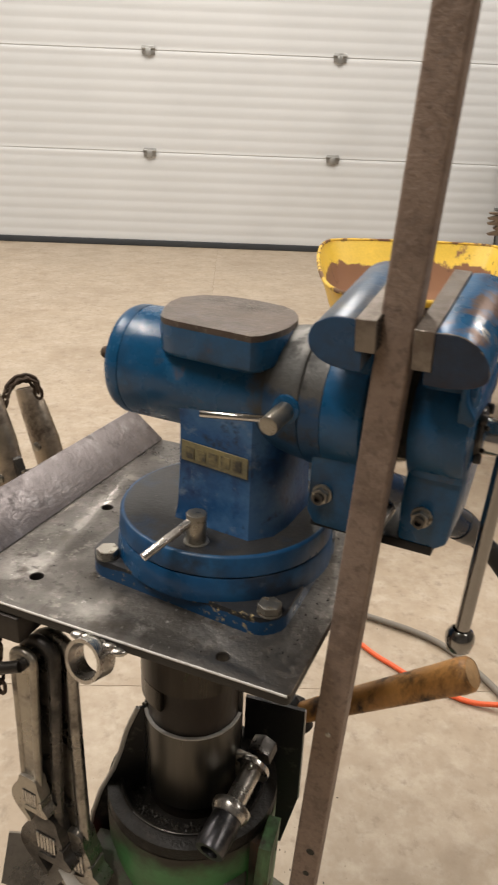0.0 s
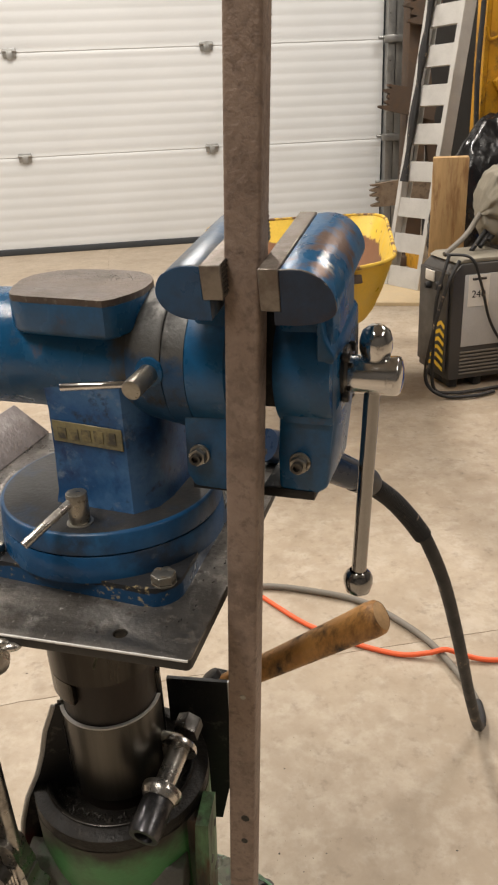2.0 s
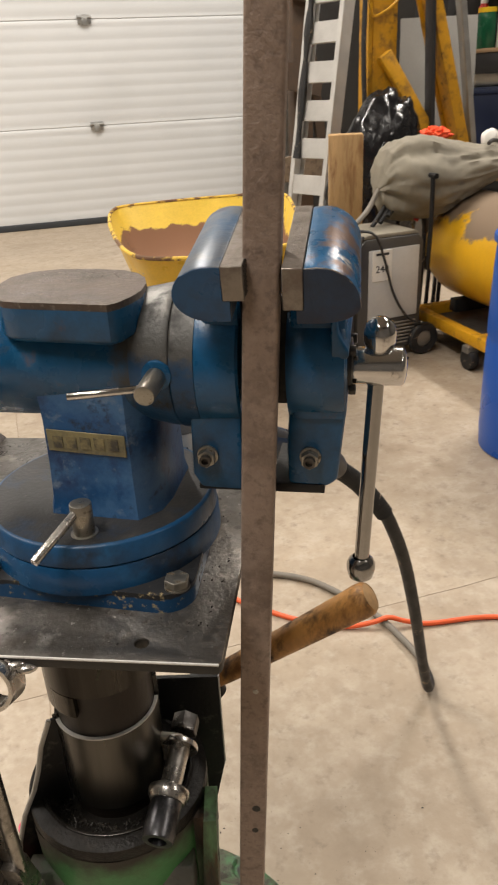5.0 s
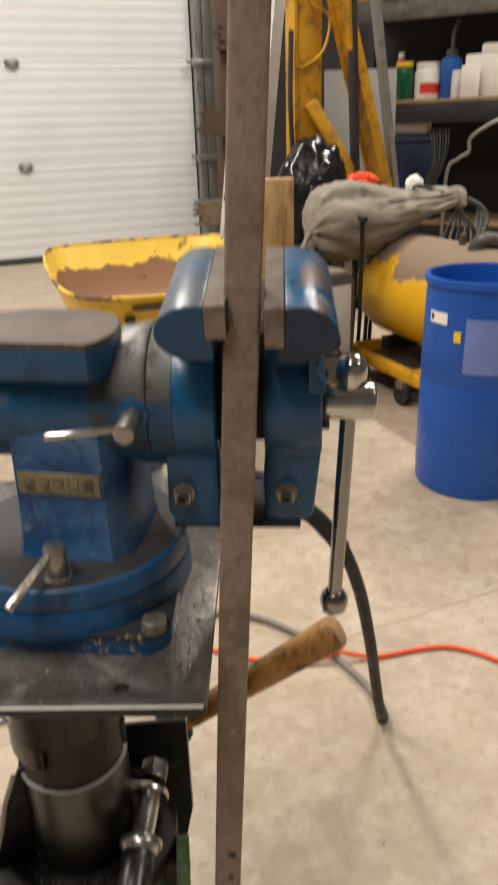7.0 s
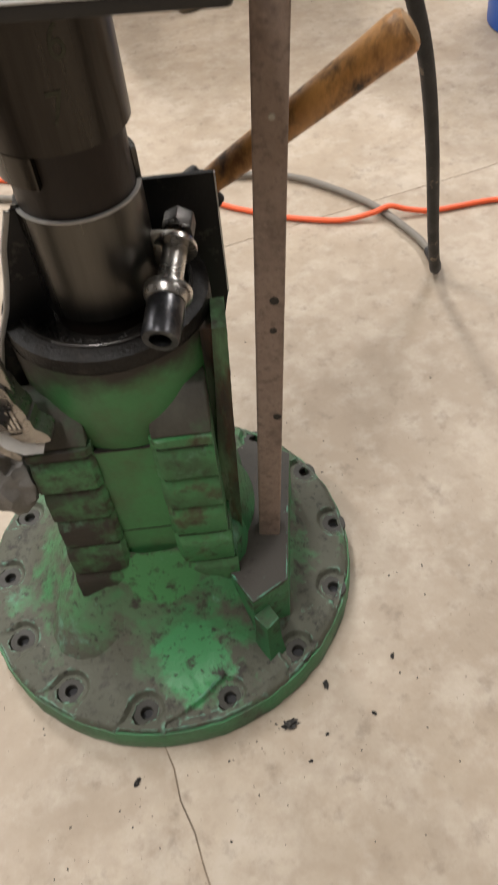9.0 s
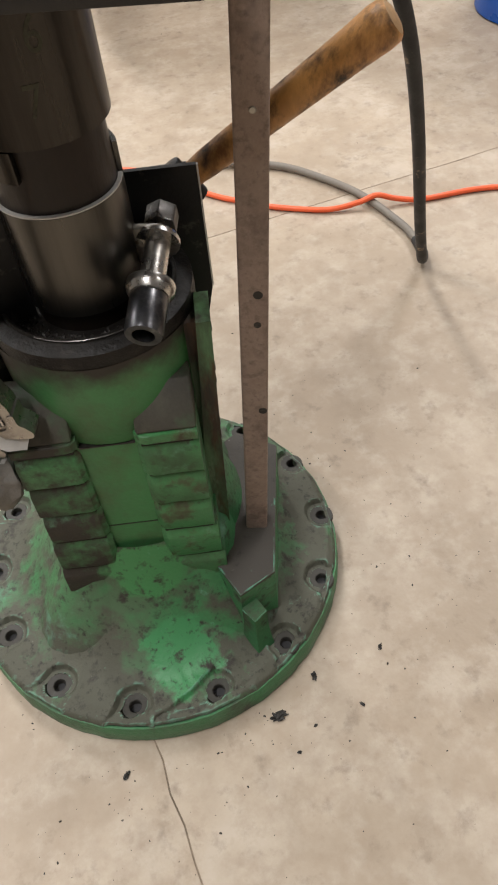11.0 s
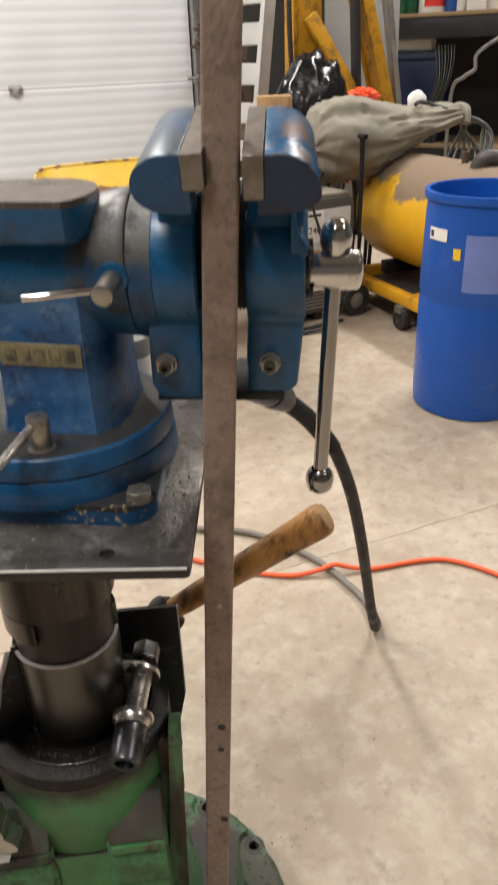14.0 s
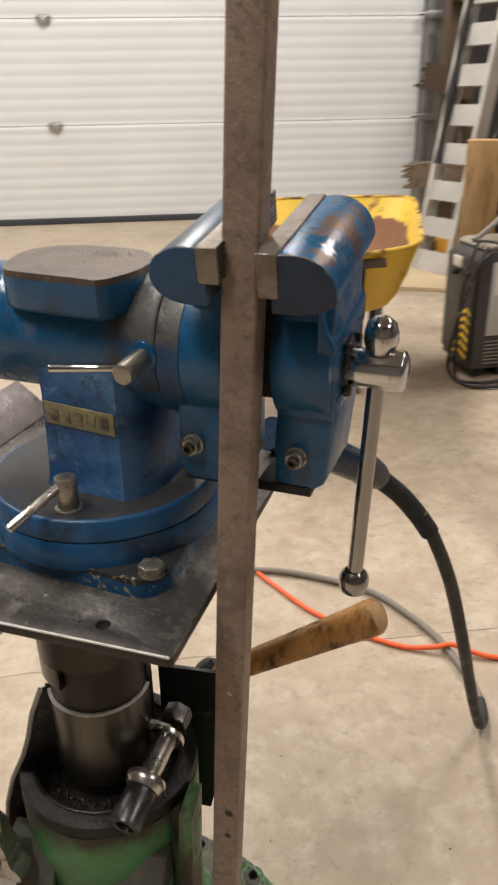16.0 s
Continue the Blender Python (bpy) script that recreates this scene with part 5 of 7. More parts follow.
for u, v in ((-0.0432, -0.0465), (0.0884, -0.0565), (-0.043, 0.055), (0.087, 0.057)):
    bolt = vpart("base_bolt", lathe([(0.0, 0.6198), (0.0084, 0.6198), (0.0084, 0.6210), (0.0, 0.6213)], 24, m=Matrix.Translation((u, v, 0))), "bolt_zinc", "", None, 38, FOOT)
    vpart("bolt_head", hexagon((u, v, 0.6212), 0.0084, 0.0056), "bolt_zinc", "", bolt, 15, FOOT)

# pedestal
own = bmesh.new()
ped = [(-0.0035, -0.028), (0.001, -0.0375), (0.0585, -0.0412), (0.070, -0.028), (0.073, -0.012), (0.073, 0.03), (0.062, 0.041), (0.006, 0.041), (-0.0035, 0.030)]
rows = []
for z, k in ((0.648, 1.08), (0.654, 1.05), (0.662, 1.01), (0.69, 0.985), (0.72, 0.975), (0.738, 0.99), (0.755, 1.0)):
    rows.append([own.verts.new((0.035 + (u - 0.035) * k, v * k, z)) for u, v in ped])
for a, b in zip(rows, rows[1:]):
    for k in range(9):
        own.faces.new((a[k], a[(k + 1) % 9], b[(k + 1) % 9], b[k]))
own.faces.new(rows[0][::-1])
own.faces.new(rows[-1])
vpart("pedestal", bev(own, 0.005, 3, 22), "blue_scuffed", "blue pedestal with scuffed chalky paint")
# cylinder body and end cap
vpart("body", along_u([(0.0, -0.0475), (0.0399, -0.0475), (0.0402, -0.0468), (0.0404, 0.0), (0.0412, 0.05), (0.0425, 0.0745), (0.0, 0.0745)], AXZ), "blue_body", "blue barrel body")
vpart("end_cap", along_u([(0.0, -0.0615), (0.0345, -0.0615), (0.0384, -0.0590), (0.0401, -0.0545), (0.0402, -0.0478), (0.0, -0.0478)], AXZ), "blue_paint")
for a in (160, 20, 270):
    y, z = 0.031 * math.cos(radians(a)), AXZ + 0.031 * math.sin(radians(a))
    vpart("cap_screw", rod((-0.061, y, z), (-0.066, y, z), 0.0042, sides=14, width=0.001), "brown_steel")
vpart("cap_screw", rod((-0.0605, -0.02, 0.744), (-0.067, -0.02, 0.744), 0.0048, sides=14, width=0.001), "brown_steel")
vpart("neck", along_u([(0.0, 0.055), (0.0405, 0.055), (0.0425, 0.068), (0.0450, 0.082), (0.0456, 0.0880), (0.0448, 0.0893), (0.0, 0.0893)], AXZ), "blue_neck", "neck rubbed bare to grey steel on top")
vpart("slide_ring", along_u([(0.0, 0.0896), (0.0446, 0.0896), (0.0456, 0.0908), (0.0454, 0.1045), (0.0, 0.1045)], AXZ - 0.001), "blue_neck")
TIP = Matrix.Translation((0.1705, -0.0700, 0.8220)) @ Matrix.Rotation(radians(1.6), 4, "Z") @ Matrix.Rotation(radians(9.0), 4, "X") @ Matrix.Translation((-0.1680, 0.0650, -0.8230))  # the head is rolled, the jaws dip to the front
TIP_ANVIL = Matrix.Translation((0, 0, -0.0008))

# anvil on top
anv = [(-0.0125, -0.0380), (-0.0065, -0.0440), (0.004, -0.0465), (0.042, -0.0505), (0.0605, -0.0530), (0.0655, -0.0475), (0.0695, -0.034), (0.0712, -0.020), (0.0690, -0.002), (0.0640, 0.012), (0.0560, 0.024), (0.044, 0.033), (0.0227, 0.038), (-0.004, 0.038), (-0.020, 0.031), (-0.029, 0.016), (-0.0285, 0.0), (-0.0215, -0.020)]
own = bmesh.new()
rows = []
for z, k in ((0.756, 0.50), (0.7725, 0.66), (0.7755, 0.955), (0.777, 0.985), (0.779, 1.0), (0.7955, 1.0)):
    rows.append([own.verts.new((0.02 + (u - 0.02) * k, v * k, z)) for u, v in anv])
for a, b in zip(rows, rows[1:]):
    for k in range(len(anv)):
        own.faces.new((a[k], a[(k + 1) % len(anv)], b[(k + 1) % len(anv)], b[k]))
own.faces.new(rows[0][::-1])
own.faces.new(rows[-1])
anvil = vpart("anvil", moved(bev(own, 0.0012, 2, 25), TIP_ANVIL), "blue_paint")
top = [(0.02 + (u - 0.02) * 0.995, v * 0.995) for u, v in anv]
vpart("anvil_face", moved(slab(top, 0.7940, 0.7995, 0.0011, 2), TIP_ANVIL), "anvil_steel", "bare brown anvil face strewn with filings", anvil)
rng = random.Random(4)
own = bmesh.new()
for k in range(220):
    a, r = rng.uniform(0, 6.28), abs(rng.gauss(0, 0.65))
    u, v = 0.026 + 0.05 * r * math.cos(a), 0.014 + 0.022 * r * math.sin(a)
    if -0.02 < u < 0.06 and -0.03 < v < min(0.034, 0.02 + (0.070 - u)):
        s = rng.uniform(0.0002, 0.00045)
        chip = bmesh.ops.create_cube(own, size=1, matrix=Matrix.Translation((u, v, 0.7995 + s * 0.3 + 0.0003 * max(0, 1 - r * 1.3) * rng.random())) @ Euler((rng.random() * 3, rng.random() * 3, rng.random() * 3)).to_matrix().to_4x4() @ Matrix.Diagonal((s * 2.2, s, s * 0.6, 1)))
tagged(vpart("swarf", moved(own, TIP_ANVIL), "filings", "loose metal filings", anvil), kind="stuff")


def jaw_half(sign, u_face, u_back, z_top, name, low=0.53):
    """A half-round jaw: the bare insert at the gap, the rounded casting behind it."""
    d = u_back - u_face
    pts = [(u_face, z_top - 0.0005), (u_face + d * 0.22, z_top)]
    for k in range(1, 18):
        a = radians(90 - 168 * k / 17)
        pts.append((u_face + d * (0.25 + 0.75 * math.cos(a)), z_top - 0.031 * low + (0.031 * low if a > 0 else 0.031 * (1 - low)) * math.sin(a)))
    lip = u_face - sign * 0.0040  # the casting reaches under its insert
    pts += [(u_face + d * 0.25, z_top - 0.0312), (lip, z_top - 0.0312), (lip, z_top - (0.0232 if sign > 0 else 0.0192)), (u_face, z_top - (0.0231 if sign > 0 else 0.0191))]
    if sign < 0:
        pts = pts[::-1]
    casting = vpart(name, moved(side_slab(pts, -0.0640, 0.0350, 0.0012, 2), TIP), "blue_worn" if sign > 0 else "blue_grey")
    # thin end slab in a darker colour: the shade on the jaw's front face
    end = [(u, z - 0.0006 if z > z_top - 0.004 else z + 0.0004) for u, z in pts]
    vpart("jaw_end", moved(side_slab(end, -0.0644, -0.0638, 0.0002, 1), TIP), "jaw_end_shaded" if sign > 0 else "blue_side", "rubbed end face of the jaw, painted darker for its shade", casting)
    if sign > 0:
        vpart("rubbed_edge", moved(sweep([(u, -0.0640, z - 0.0003) for u, z in pts[:11]], lambda f: 0.0003 + 0.0006 * max(0.0, noise.noise(Vector((f * 9, 3, 1)))), 6), TIP), "jaw_steel", "bright rubbed edge", casting)
    return casting


jaw_s = jaw_half(-1, 0.127, 0.1005, 0.8245, "fixed_jaw")
jaw_d = jaw_half(1, 0.1695, 0.1985, 0.823, "moving_jaw", 0.70)


def insert(u0, u1, z0, z1, parent, teeth):
    """A hard steel jaw insert with cross-cut teeth on the gripping side."""
    ins = vpart("jaw_insert", moved(box(u0, u1, -0.0650, 0.0355, z0, z1, 0.0005, 1), TIP), "jaw_steel", "bare steel jaw insert", parent)
    own = bmesh.new()
    for i in range(39):
        for j in range(7):
            v, z = -0.063 + i * 0.0025, z0 + 0.0015 + j * 0.0026
            own2 = [(v, z), (v + 0.0022, z), (v + 0.0022, z + 0.0022), (v, z + 0.0022)]
            vs = [own.verts.new((teeth, a, b)) for a, b in own2]
            peak = own.verts.new((teeth + (0.0011 if teeth > u0 + 0.004 else -0.0011), v + 0.0011, z + 0.0011))
            for k in range(4):
                own.faces.new((vs[k], vs[(k + 1) % 4], peak))
    tagged(vpart("teeth", moved(own, TIP), "mill_steel", "dark cross-cut teeth", ins, smooth=10), kind="stuff")


insert(0.1272, 0.1388, 0.8055, 0.8245, jaw_s, 0.1389)
insert(0.1585, 0.1692, 0.8000, 0.823, jaw_d, 0.1591)

# fixed jaw block, moving jaw block
fixed = vpart("fixed_block", box(0.1085, 0.131, -0.033, 0.030, 0.722, 0.8090, 0.003), "blue_paint")
vpart("fixed_hub", along_u([(0.0, 0.103), (0.0444, 0.103), (0.0452, 0.1055), (0.0445, 0.129), (0.0430, 0.1305), (0.0, 0.1305)], 0.7515), "blue_paint")
leg = side_slab([(0.0965, 0.684), (0.1015, 0.6745), (0.1295, 0.6735), (0.1295, 0.735), (0.0985, 0.735), (0.0975, 0.728)], -0.035, 0.035, 0.003)
vpart("fixed_leg", leg, "blue_paint")
moving = vpart("moving_block", box(0.160, 0.1925, -0.032, 0.031, 0.722, 0.8080, 0.003), "blue_paint")
vpart("moving_hub", along_u([(0.0, 0.158), (0.0405, 0.158), (0.0412, 0.160), (0.0412, 0.1890), (0.0400, 0.1914), (0.0, 0.1917)], 0.7535), "blue_paint")
leg = side_slab([(0.1565, 0.676), (0.181, 0.6745), (0.1875, 0.679), (0.1922, 0.724), (0.1928, 0.738), (0.157, 0.738), (0.158, 0.728), (0.1562, 0.7)], -0.0285, 0.0335, 0.003)
vpart("moving_leg", leg, "blue_paint")
web = side_slab([(0.1840, 0.7635), (0.1930, 0.7635), (0.1942, 0.7655), (0.1940, 0.7685), (0.1912, 0.7725), (0.1882, 0.7780), (0.1872, 0.786), (0.1880, 0.796), (0.1840, 0.797)], -0.0395, 0.0355, 0.0016, 3)
for v in web.verts:
    v.co.z += 0.155 * (v.co.y + 0.0395) * min(1.0, max(0.0, (v.co.z - 0.7640) / 0.004))
vpart("shoulder", web, "blue_paint", "glossy chipped shoulder")
vpart("slide_bar", box(0.105, 0.185, -0.024, 0.024, 0.728, 0.797, 0.004), "grease", "greasy black slide")
vpart("screw", along_u([(0.0, 0.1), (0.0088, 0.1), (0.0088, 0.16), (0.0, 0.16)], 0.7290, 0.006, 24), "chrome")
for k in range(14):
    vpart("thread", along_u([(0.0082, 0.128 + 0.0022 * k), (0.0102, 0.1287 + 0.0022 * k), (0.0102, 0.1292 + 0.0022 * k), (0.0082, 0.13 + 0.0022 * k)], 0.7290, 0.006, 24), "mill_steel")
vpart("key_plate", box(0.099, 0.131, -0.031, 0.031, 0.6715, 0.6755, 0.0006), "black_steel", "thin black key plate")
vpart("key_plate", box(0.1455, 0.1795, -0.0285, 0.031, 0.670, 0.6762, 0.0006), "black_steel", "thin black key plate")
for u, v, z in ((0.1075, -0.035, 0.6985), (0.1708, -0.0285, 0.6962)):
    nut = vpart("side_nut", rod((u, v, z), (u, v - 0.002, z), 0.0068, sides=24, width=0.0006), "bolt_zinc")
    vpart("nut", hexagon((u, v - 0.002, z), 0.0059, 0.0055, "-Y"), "bolt_zinc", "", nut, 15)
    vpart("stud", lathe([(0.0, 0.0005), (0.0022, 0.0005), (0.0022, 0.003), (0.0037, 0.003), (0.0037, 0.0)], 16, m=Matrix.Translation((u, v - 0.0074, z)) @ Matrix.Rotation(radians(90), 4, "X")), "mill_steel", "", nut)

# spindle flange, spindle head, handle
fl = vpart("spindle_flange", along_u([(0.0, 0.1925), (0.0165, 0.1925), (0.0165, 0.1948), (0.012, 0.1955), (0.0, 0.1955)], 0.747, 0.0, 36), "mill_steel")
for y, z in ((-0.0115, 0.0125), (0.0115, 0.0125), (-0.0115, -0.0125), (0.0115, -0.0125)):
    vpart("flange_screw", rod((0.1930, y, 0.747 + z), (0.1975, y, 0.747 + z), 0.0034, sides=14, width=0.0008), "mill_steel", "", fl)
vpart("spindle_head", along_u([(0.0, 0.1945), (0.0118, 0.1945), (0.0121, 0.1965), (0.0121, 0.2245), (0.0115, 0.2258), (0.0100, 0.2268), (0.0065, 0.2278), (0.0030, 0.2283), (0.0, 0.2284)], 0.7455, 0.0, 40), "chrome", "polished spindle head")
handle = vpart("handle", rod((0.2030, 0.0, 0.598), (0.2112, 0.0, 0.768), 0.0051, sides=28), "handle_steel", "polished sliding handle")
vpart("handle_knob", lathe([(0.0, -0.0110), (0.0052, -0.0106), (0.0080, -0.0075), (0.0096, -0.002), (0.0096, 0.003), (0.0080, 0.0078), (0.0042, 0.0106), (0.0, 0.0110)], 32, m=Matrix.Translation((0.2112, 0, 0.7645)) @ Matrix.Diagonal((1.03, 1.03, 1.12, 1))), "chrome", "", handle)
vpart("handle_knob", lathe([(0.0, -0.0105), (0.0045, -0.0100), (0.0085, -0.0068), (0.0100, -0.001), (0.0100, 0.003), (0.0085, 0.0065), (0.006, 0.009)], 32, m=Matrix.Translation((0.2028, 0, 0.5955))), "handle_steel", "", handle)

# locking pins with their tommy bars
head = vpart("lock_screw", rod((0.0825, -0.038, 0.7545), (0.0815, -0.0690, 0.7510), 0.0062, sides=28, width=0.0008), "bolt_zinc", "steel lock screw")
vpart("tommy_bar", rod((0.0815, -0.0605, 0.7525), (0.0375, -0.0725, 0.7515), 0.0025, sides=16, width=0.0006), "chrome", "", head)
vpart("lock_boss", rod((0.0825, -0.028, 0.7545), (0.0825, -0.0465, 0.7545), 0.0092, sides=28, width=0.001), "blue_paint")
pin = vpart("swivel_lock", rod((0.0292, -0.0610, 0.6525), (0.0292, -0.0610, 0.6750), 0.0070, sides=28, width=0.0008), "bolt_zinc", "steel swivel lock")
vpart("pin_flange", lathe([(0.0, 0.6528), (0.0088, 0.6528), (0.0088, 0.6536), (0.0072, 0.6540), (0.0, 0.6540)], 28, m=Matrix.Translation((0.0292, -0.0610, 0))), "bolt_zinc", "", pin)
vpart("tommy_bar", rod((0.0285, -0.062, 0.671), (0.0125, -0.1005, 0.6560), 0.003, sides=16, width=0.0006), "satin_steel", "", pin)

# maker's plate: worn yellow strip whose lettering is rubbed to dark blotches
plate = vpart("maker_plate", side_slab([(0.0035, 0.6995), (0.0565, 0.6975), (0.0565, 0.7125), (0.0035, 0.7145)], -0.0001, 0.0008, 0.0003, 1), "label_yellow", "worn yellow maker's plate", None, 38, BODY @ Matrix.Translation((0.0, -0.0377, 0)) @ Matrix.Rotation(radians(-3.7), 4, "Z"))
for k in range(5):
    u = 0.0075 + k * 0.0094
    mark = side_slab([(u, 0.7022), (u + 0.0068, 0.7018), (u + 0.0068, 0.7098), (u, 0.7102)], -0.0006, -0.0002)
    vpart("plate_mark", mark, "ink_worn", "", plate, 38, BODY @ Matrix.Translation((0.0, -0.0377, 0)) @ Matrix.Rotation(radians(-3.7), 4, "Z"))

# a small pot left on the plate behind the vise
pot = thing("paste_pot", "small white plastic pot with a tan lid on the plate", "pot", uvz(0.0605, 0.114, 0.606), YAW)
part("body", lathe([(0.0, 0.0), (0.0135, 0.0), (0.0145, 0.002), (0.0145, 0.046), (0.0, 0.046)], 32), "paper_white", pot)
part("lid", lathe([(0.0, 0.0465), (0.0150, 0.0465), (0.0152, 0.059), (0.014, 0.0615), (0.0, 0.062)], 32), "leather", pot, "tan ribbed lid")
for k in range(5):
    part("label_bar", split_ring(0.0146, 0.0150, 0.012 + 0.005 * k, 0.0145 + 0.005 * k, 230, 300, 12), "ink_and_hole_dark", pot)
# ---- hand tools hung on the stand ----


def adjustable_wrench(at, yaw, tilt, length, label, steel="wrench_dark"):
    """An adjustable wrench hanging by the hole in its handle: recessed handle, rounded head, worm and sliding jaw."""
    ob = thing("adjustable_wrench", label, "wrench", at, group="wrenches hung on the stand")
    m = Matrix.Rotation(radians(yaw), 4, "Z") @ Matrix.Rotation(radians(tilt), 4, "Y") @ Matrix.Rotation(radians(90), 4, "X")
    q = length / 0.168
    neck = -0.124 * q

    def outline(points, steps=5):
        return [(p.x, p.y) for p in closed_curve([(x * q, y * q + neck, 0) for x, y in points], steps)]

    # handle: a flat web between raised, rounded borders that run round the eye
    web = [(-0.0088 * q, -0.006 * q), (0.0088 * q, -0.006 * q), (0.0066 * q, neck + 0.002), (-0.0066 * q, neck + 0.002)]
    handle = part("handle", moved(bored(web, [], -0.0022, 0.0022, 0.0004), m.copy()), steel, ob)
    border = [(-0.0072 * q, neck - 0.002 * q), (-0.0080 * q, neck * 0.6), (-0.0094 * q, -0.012 * q), (-0.0098 * q, 0.0), (-0.0078 * q, 0.0068 * q), (0.0, 0.0102 * q), (0.0078 * q, 0.0068 * q), (0.0098 * q, 0.0), (0.0094 * q, -0.012 * q), (0.0080 * q, neck * 0.6), (0.0072 * q, neck - 0.002 * q)]
    part("border", sweep([m @ p for p in smooth_line([(x, y, 0) for x, y in border], 5)], 0.0036 * q, 10), steel, handle)
    part("handle_eye", moved(split_ring(0.0048 * q, 0.0092 * q, -0.0030, 0.0030, 0, 359.9, 30), m.copy()), steel, ob)
    head = outline([(-0.0075, 0.006), (-0.0100, -0.001), (-0.0145, -0.008), (-0.0180, -0.016), (-0.0178, -0.025), (-0.0130, -0.033), (-0.0060, -0.040), (-0.0010, -0.0445), (0.0012, -0.0410), (-0.0035, -0.0345), (-0.0055, -0.0300), (-0.0010, -0.0285), (0.0100, -0.0270), (0.0125, -0.0200), (0.0135, -0.0120), (0.0110, -0.004), (0.0075, 0.006)])
    head = part("head", moved(slab(head, -0.0058 * q, 0.0058 * q, 0.0014), m.copy()), steel, ob, "polished wrench head")
    part("worm_slot", moved(box(-0.0055 * q, 0.0085 * q, neck - 0.0215 * q, neck - 0.0075 * q, 0.0050 * q, 0.0062 * q), m.copy()), "grease", head)
    for k in range(6):
        x = (-0.0045 + k * 0.0024) * q
        part("worm_ridge", moved(rod((x, neck - 0.0085 * q, 0.0060 * q), (x + 0.0006 * q, neck - 0.0205 * q, 0.0060 * q), 0.0010 * q, sides=8), m.copy()), "satin_steel", head)
    jaw = outline([(-0.0045, -0.0295), (0.0060, -0.0300), (0.0180, -0.0305), (0.0205, -0.0275), (0.0180, -0.0235), (0.0150, -0.0205), (0.0145, -0.0150), (0.0110, -0.0160), (0.0080, -0.0240), (-0.0030, -0.0250)], 4)
    part("sliding_jaw", moved(slab(jaw, -0.0050 * q, 0.0066 * q, 0.0010), m.copy()), steel, ob)
    return ob


rail = thing("tool_hook", "dark steel rod hook under the vise plate with tools on it", "hook", uvz(-0.0765, -0.112, 0.556))
part("rod", sweep([Vector((0, 0, 0)), uvz(0, 0.04, 0.0), uvz(0.004, 0.07, 0.02)], 0.0042, 12), "mill_steel", rail)
part("rod_front", sweep([Vector((0, 0, 0)), uvz(-0.045, -0.012, -0.012)], 0.0045, 12), "mill_steel", rail)
adjustable_wrench(uvz(-0.0800, -0.104, 0.553), YAW - 4, 2, 0.158, "polished adjustable wrench hung on a hook", "wrench_satin")
adjustable_wrench(uvz(-0.0735, -0.094, 0.553), YAW - 2, 2, 0.226, "dull long adjustable wrench hung on a hook")
adjustable_wrench(uvz(-0.0695, -0.084, 0.551), YAW, -2, 0.250, "large grey adjustable wrench hung on a hook", "grey_tool")


def chain(points, label):
    ob = thing("chain", label, "chain", points[0])
    line = smooth_line([Vector(p) - Vector(points[0]) for p in points], 3)
    for k, (a, b) in enumerate(zip(line, line[1:])):
        loop = []
        for s in range(14):
            q = 2 * math.pi * s / 14
            loop.append(Vector((0.0035 * math.cos(q), 0, 0.0065 * math.sin(q))))
        m = aim((a + b) / 2, b) @ Matrix.Rotation(radians(90 * (k % 2)), 4, "Z")
        part("link", sweep([m @ p for p in loop + loop[:1]], 0.0016, 6), "brown_steel", ob)
    return ob


chain([uvz(-0.106, -0.1, 0.566), uvz(-0.108, -0.1, 0.54), uvz(-0.1075, -0.1, 0.512)], "short rusty chain hanging under the plate")


def channel(rows, wall=0.0016, steps=25):
    """A pressed oval grip, hollow and open at both ends; rows of (x, y, half width, depth)."""
    own = bmesh.new()
    rings = []
    for x, y, w, d in rows:
        ring = []
        for grow in (0.0, wall):
            arc = []
            for k in range(steps):
                a = radians(-180 + 360 * k / (steps - 1))
                arc.append(own.verts.new((x + (w - grow) * math.cos(a), y, -(d - grow) * math.sin(a))))
            ring += arc if not grow else arc[::-1]
        rings.append(ring)
    n = len(rings[0])
    for a, b in zip(rings, rings[1:]):
        for k in range(n):
            own.faces.new((a[k], a[(k + 1) % n], b[(k + 1) % n], b[k]))
    for ring, flip in ((rings[0], 1), (rings[-1], -1)):
        for k in range(steps - 1):
            own.faces.new((ring[k], ring[k + 1], ring[n - 2 - k], ring[n - 1 - k])[::flip])
    return own


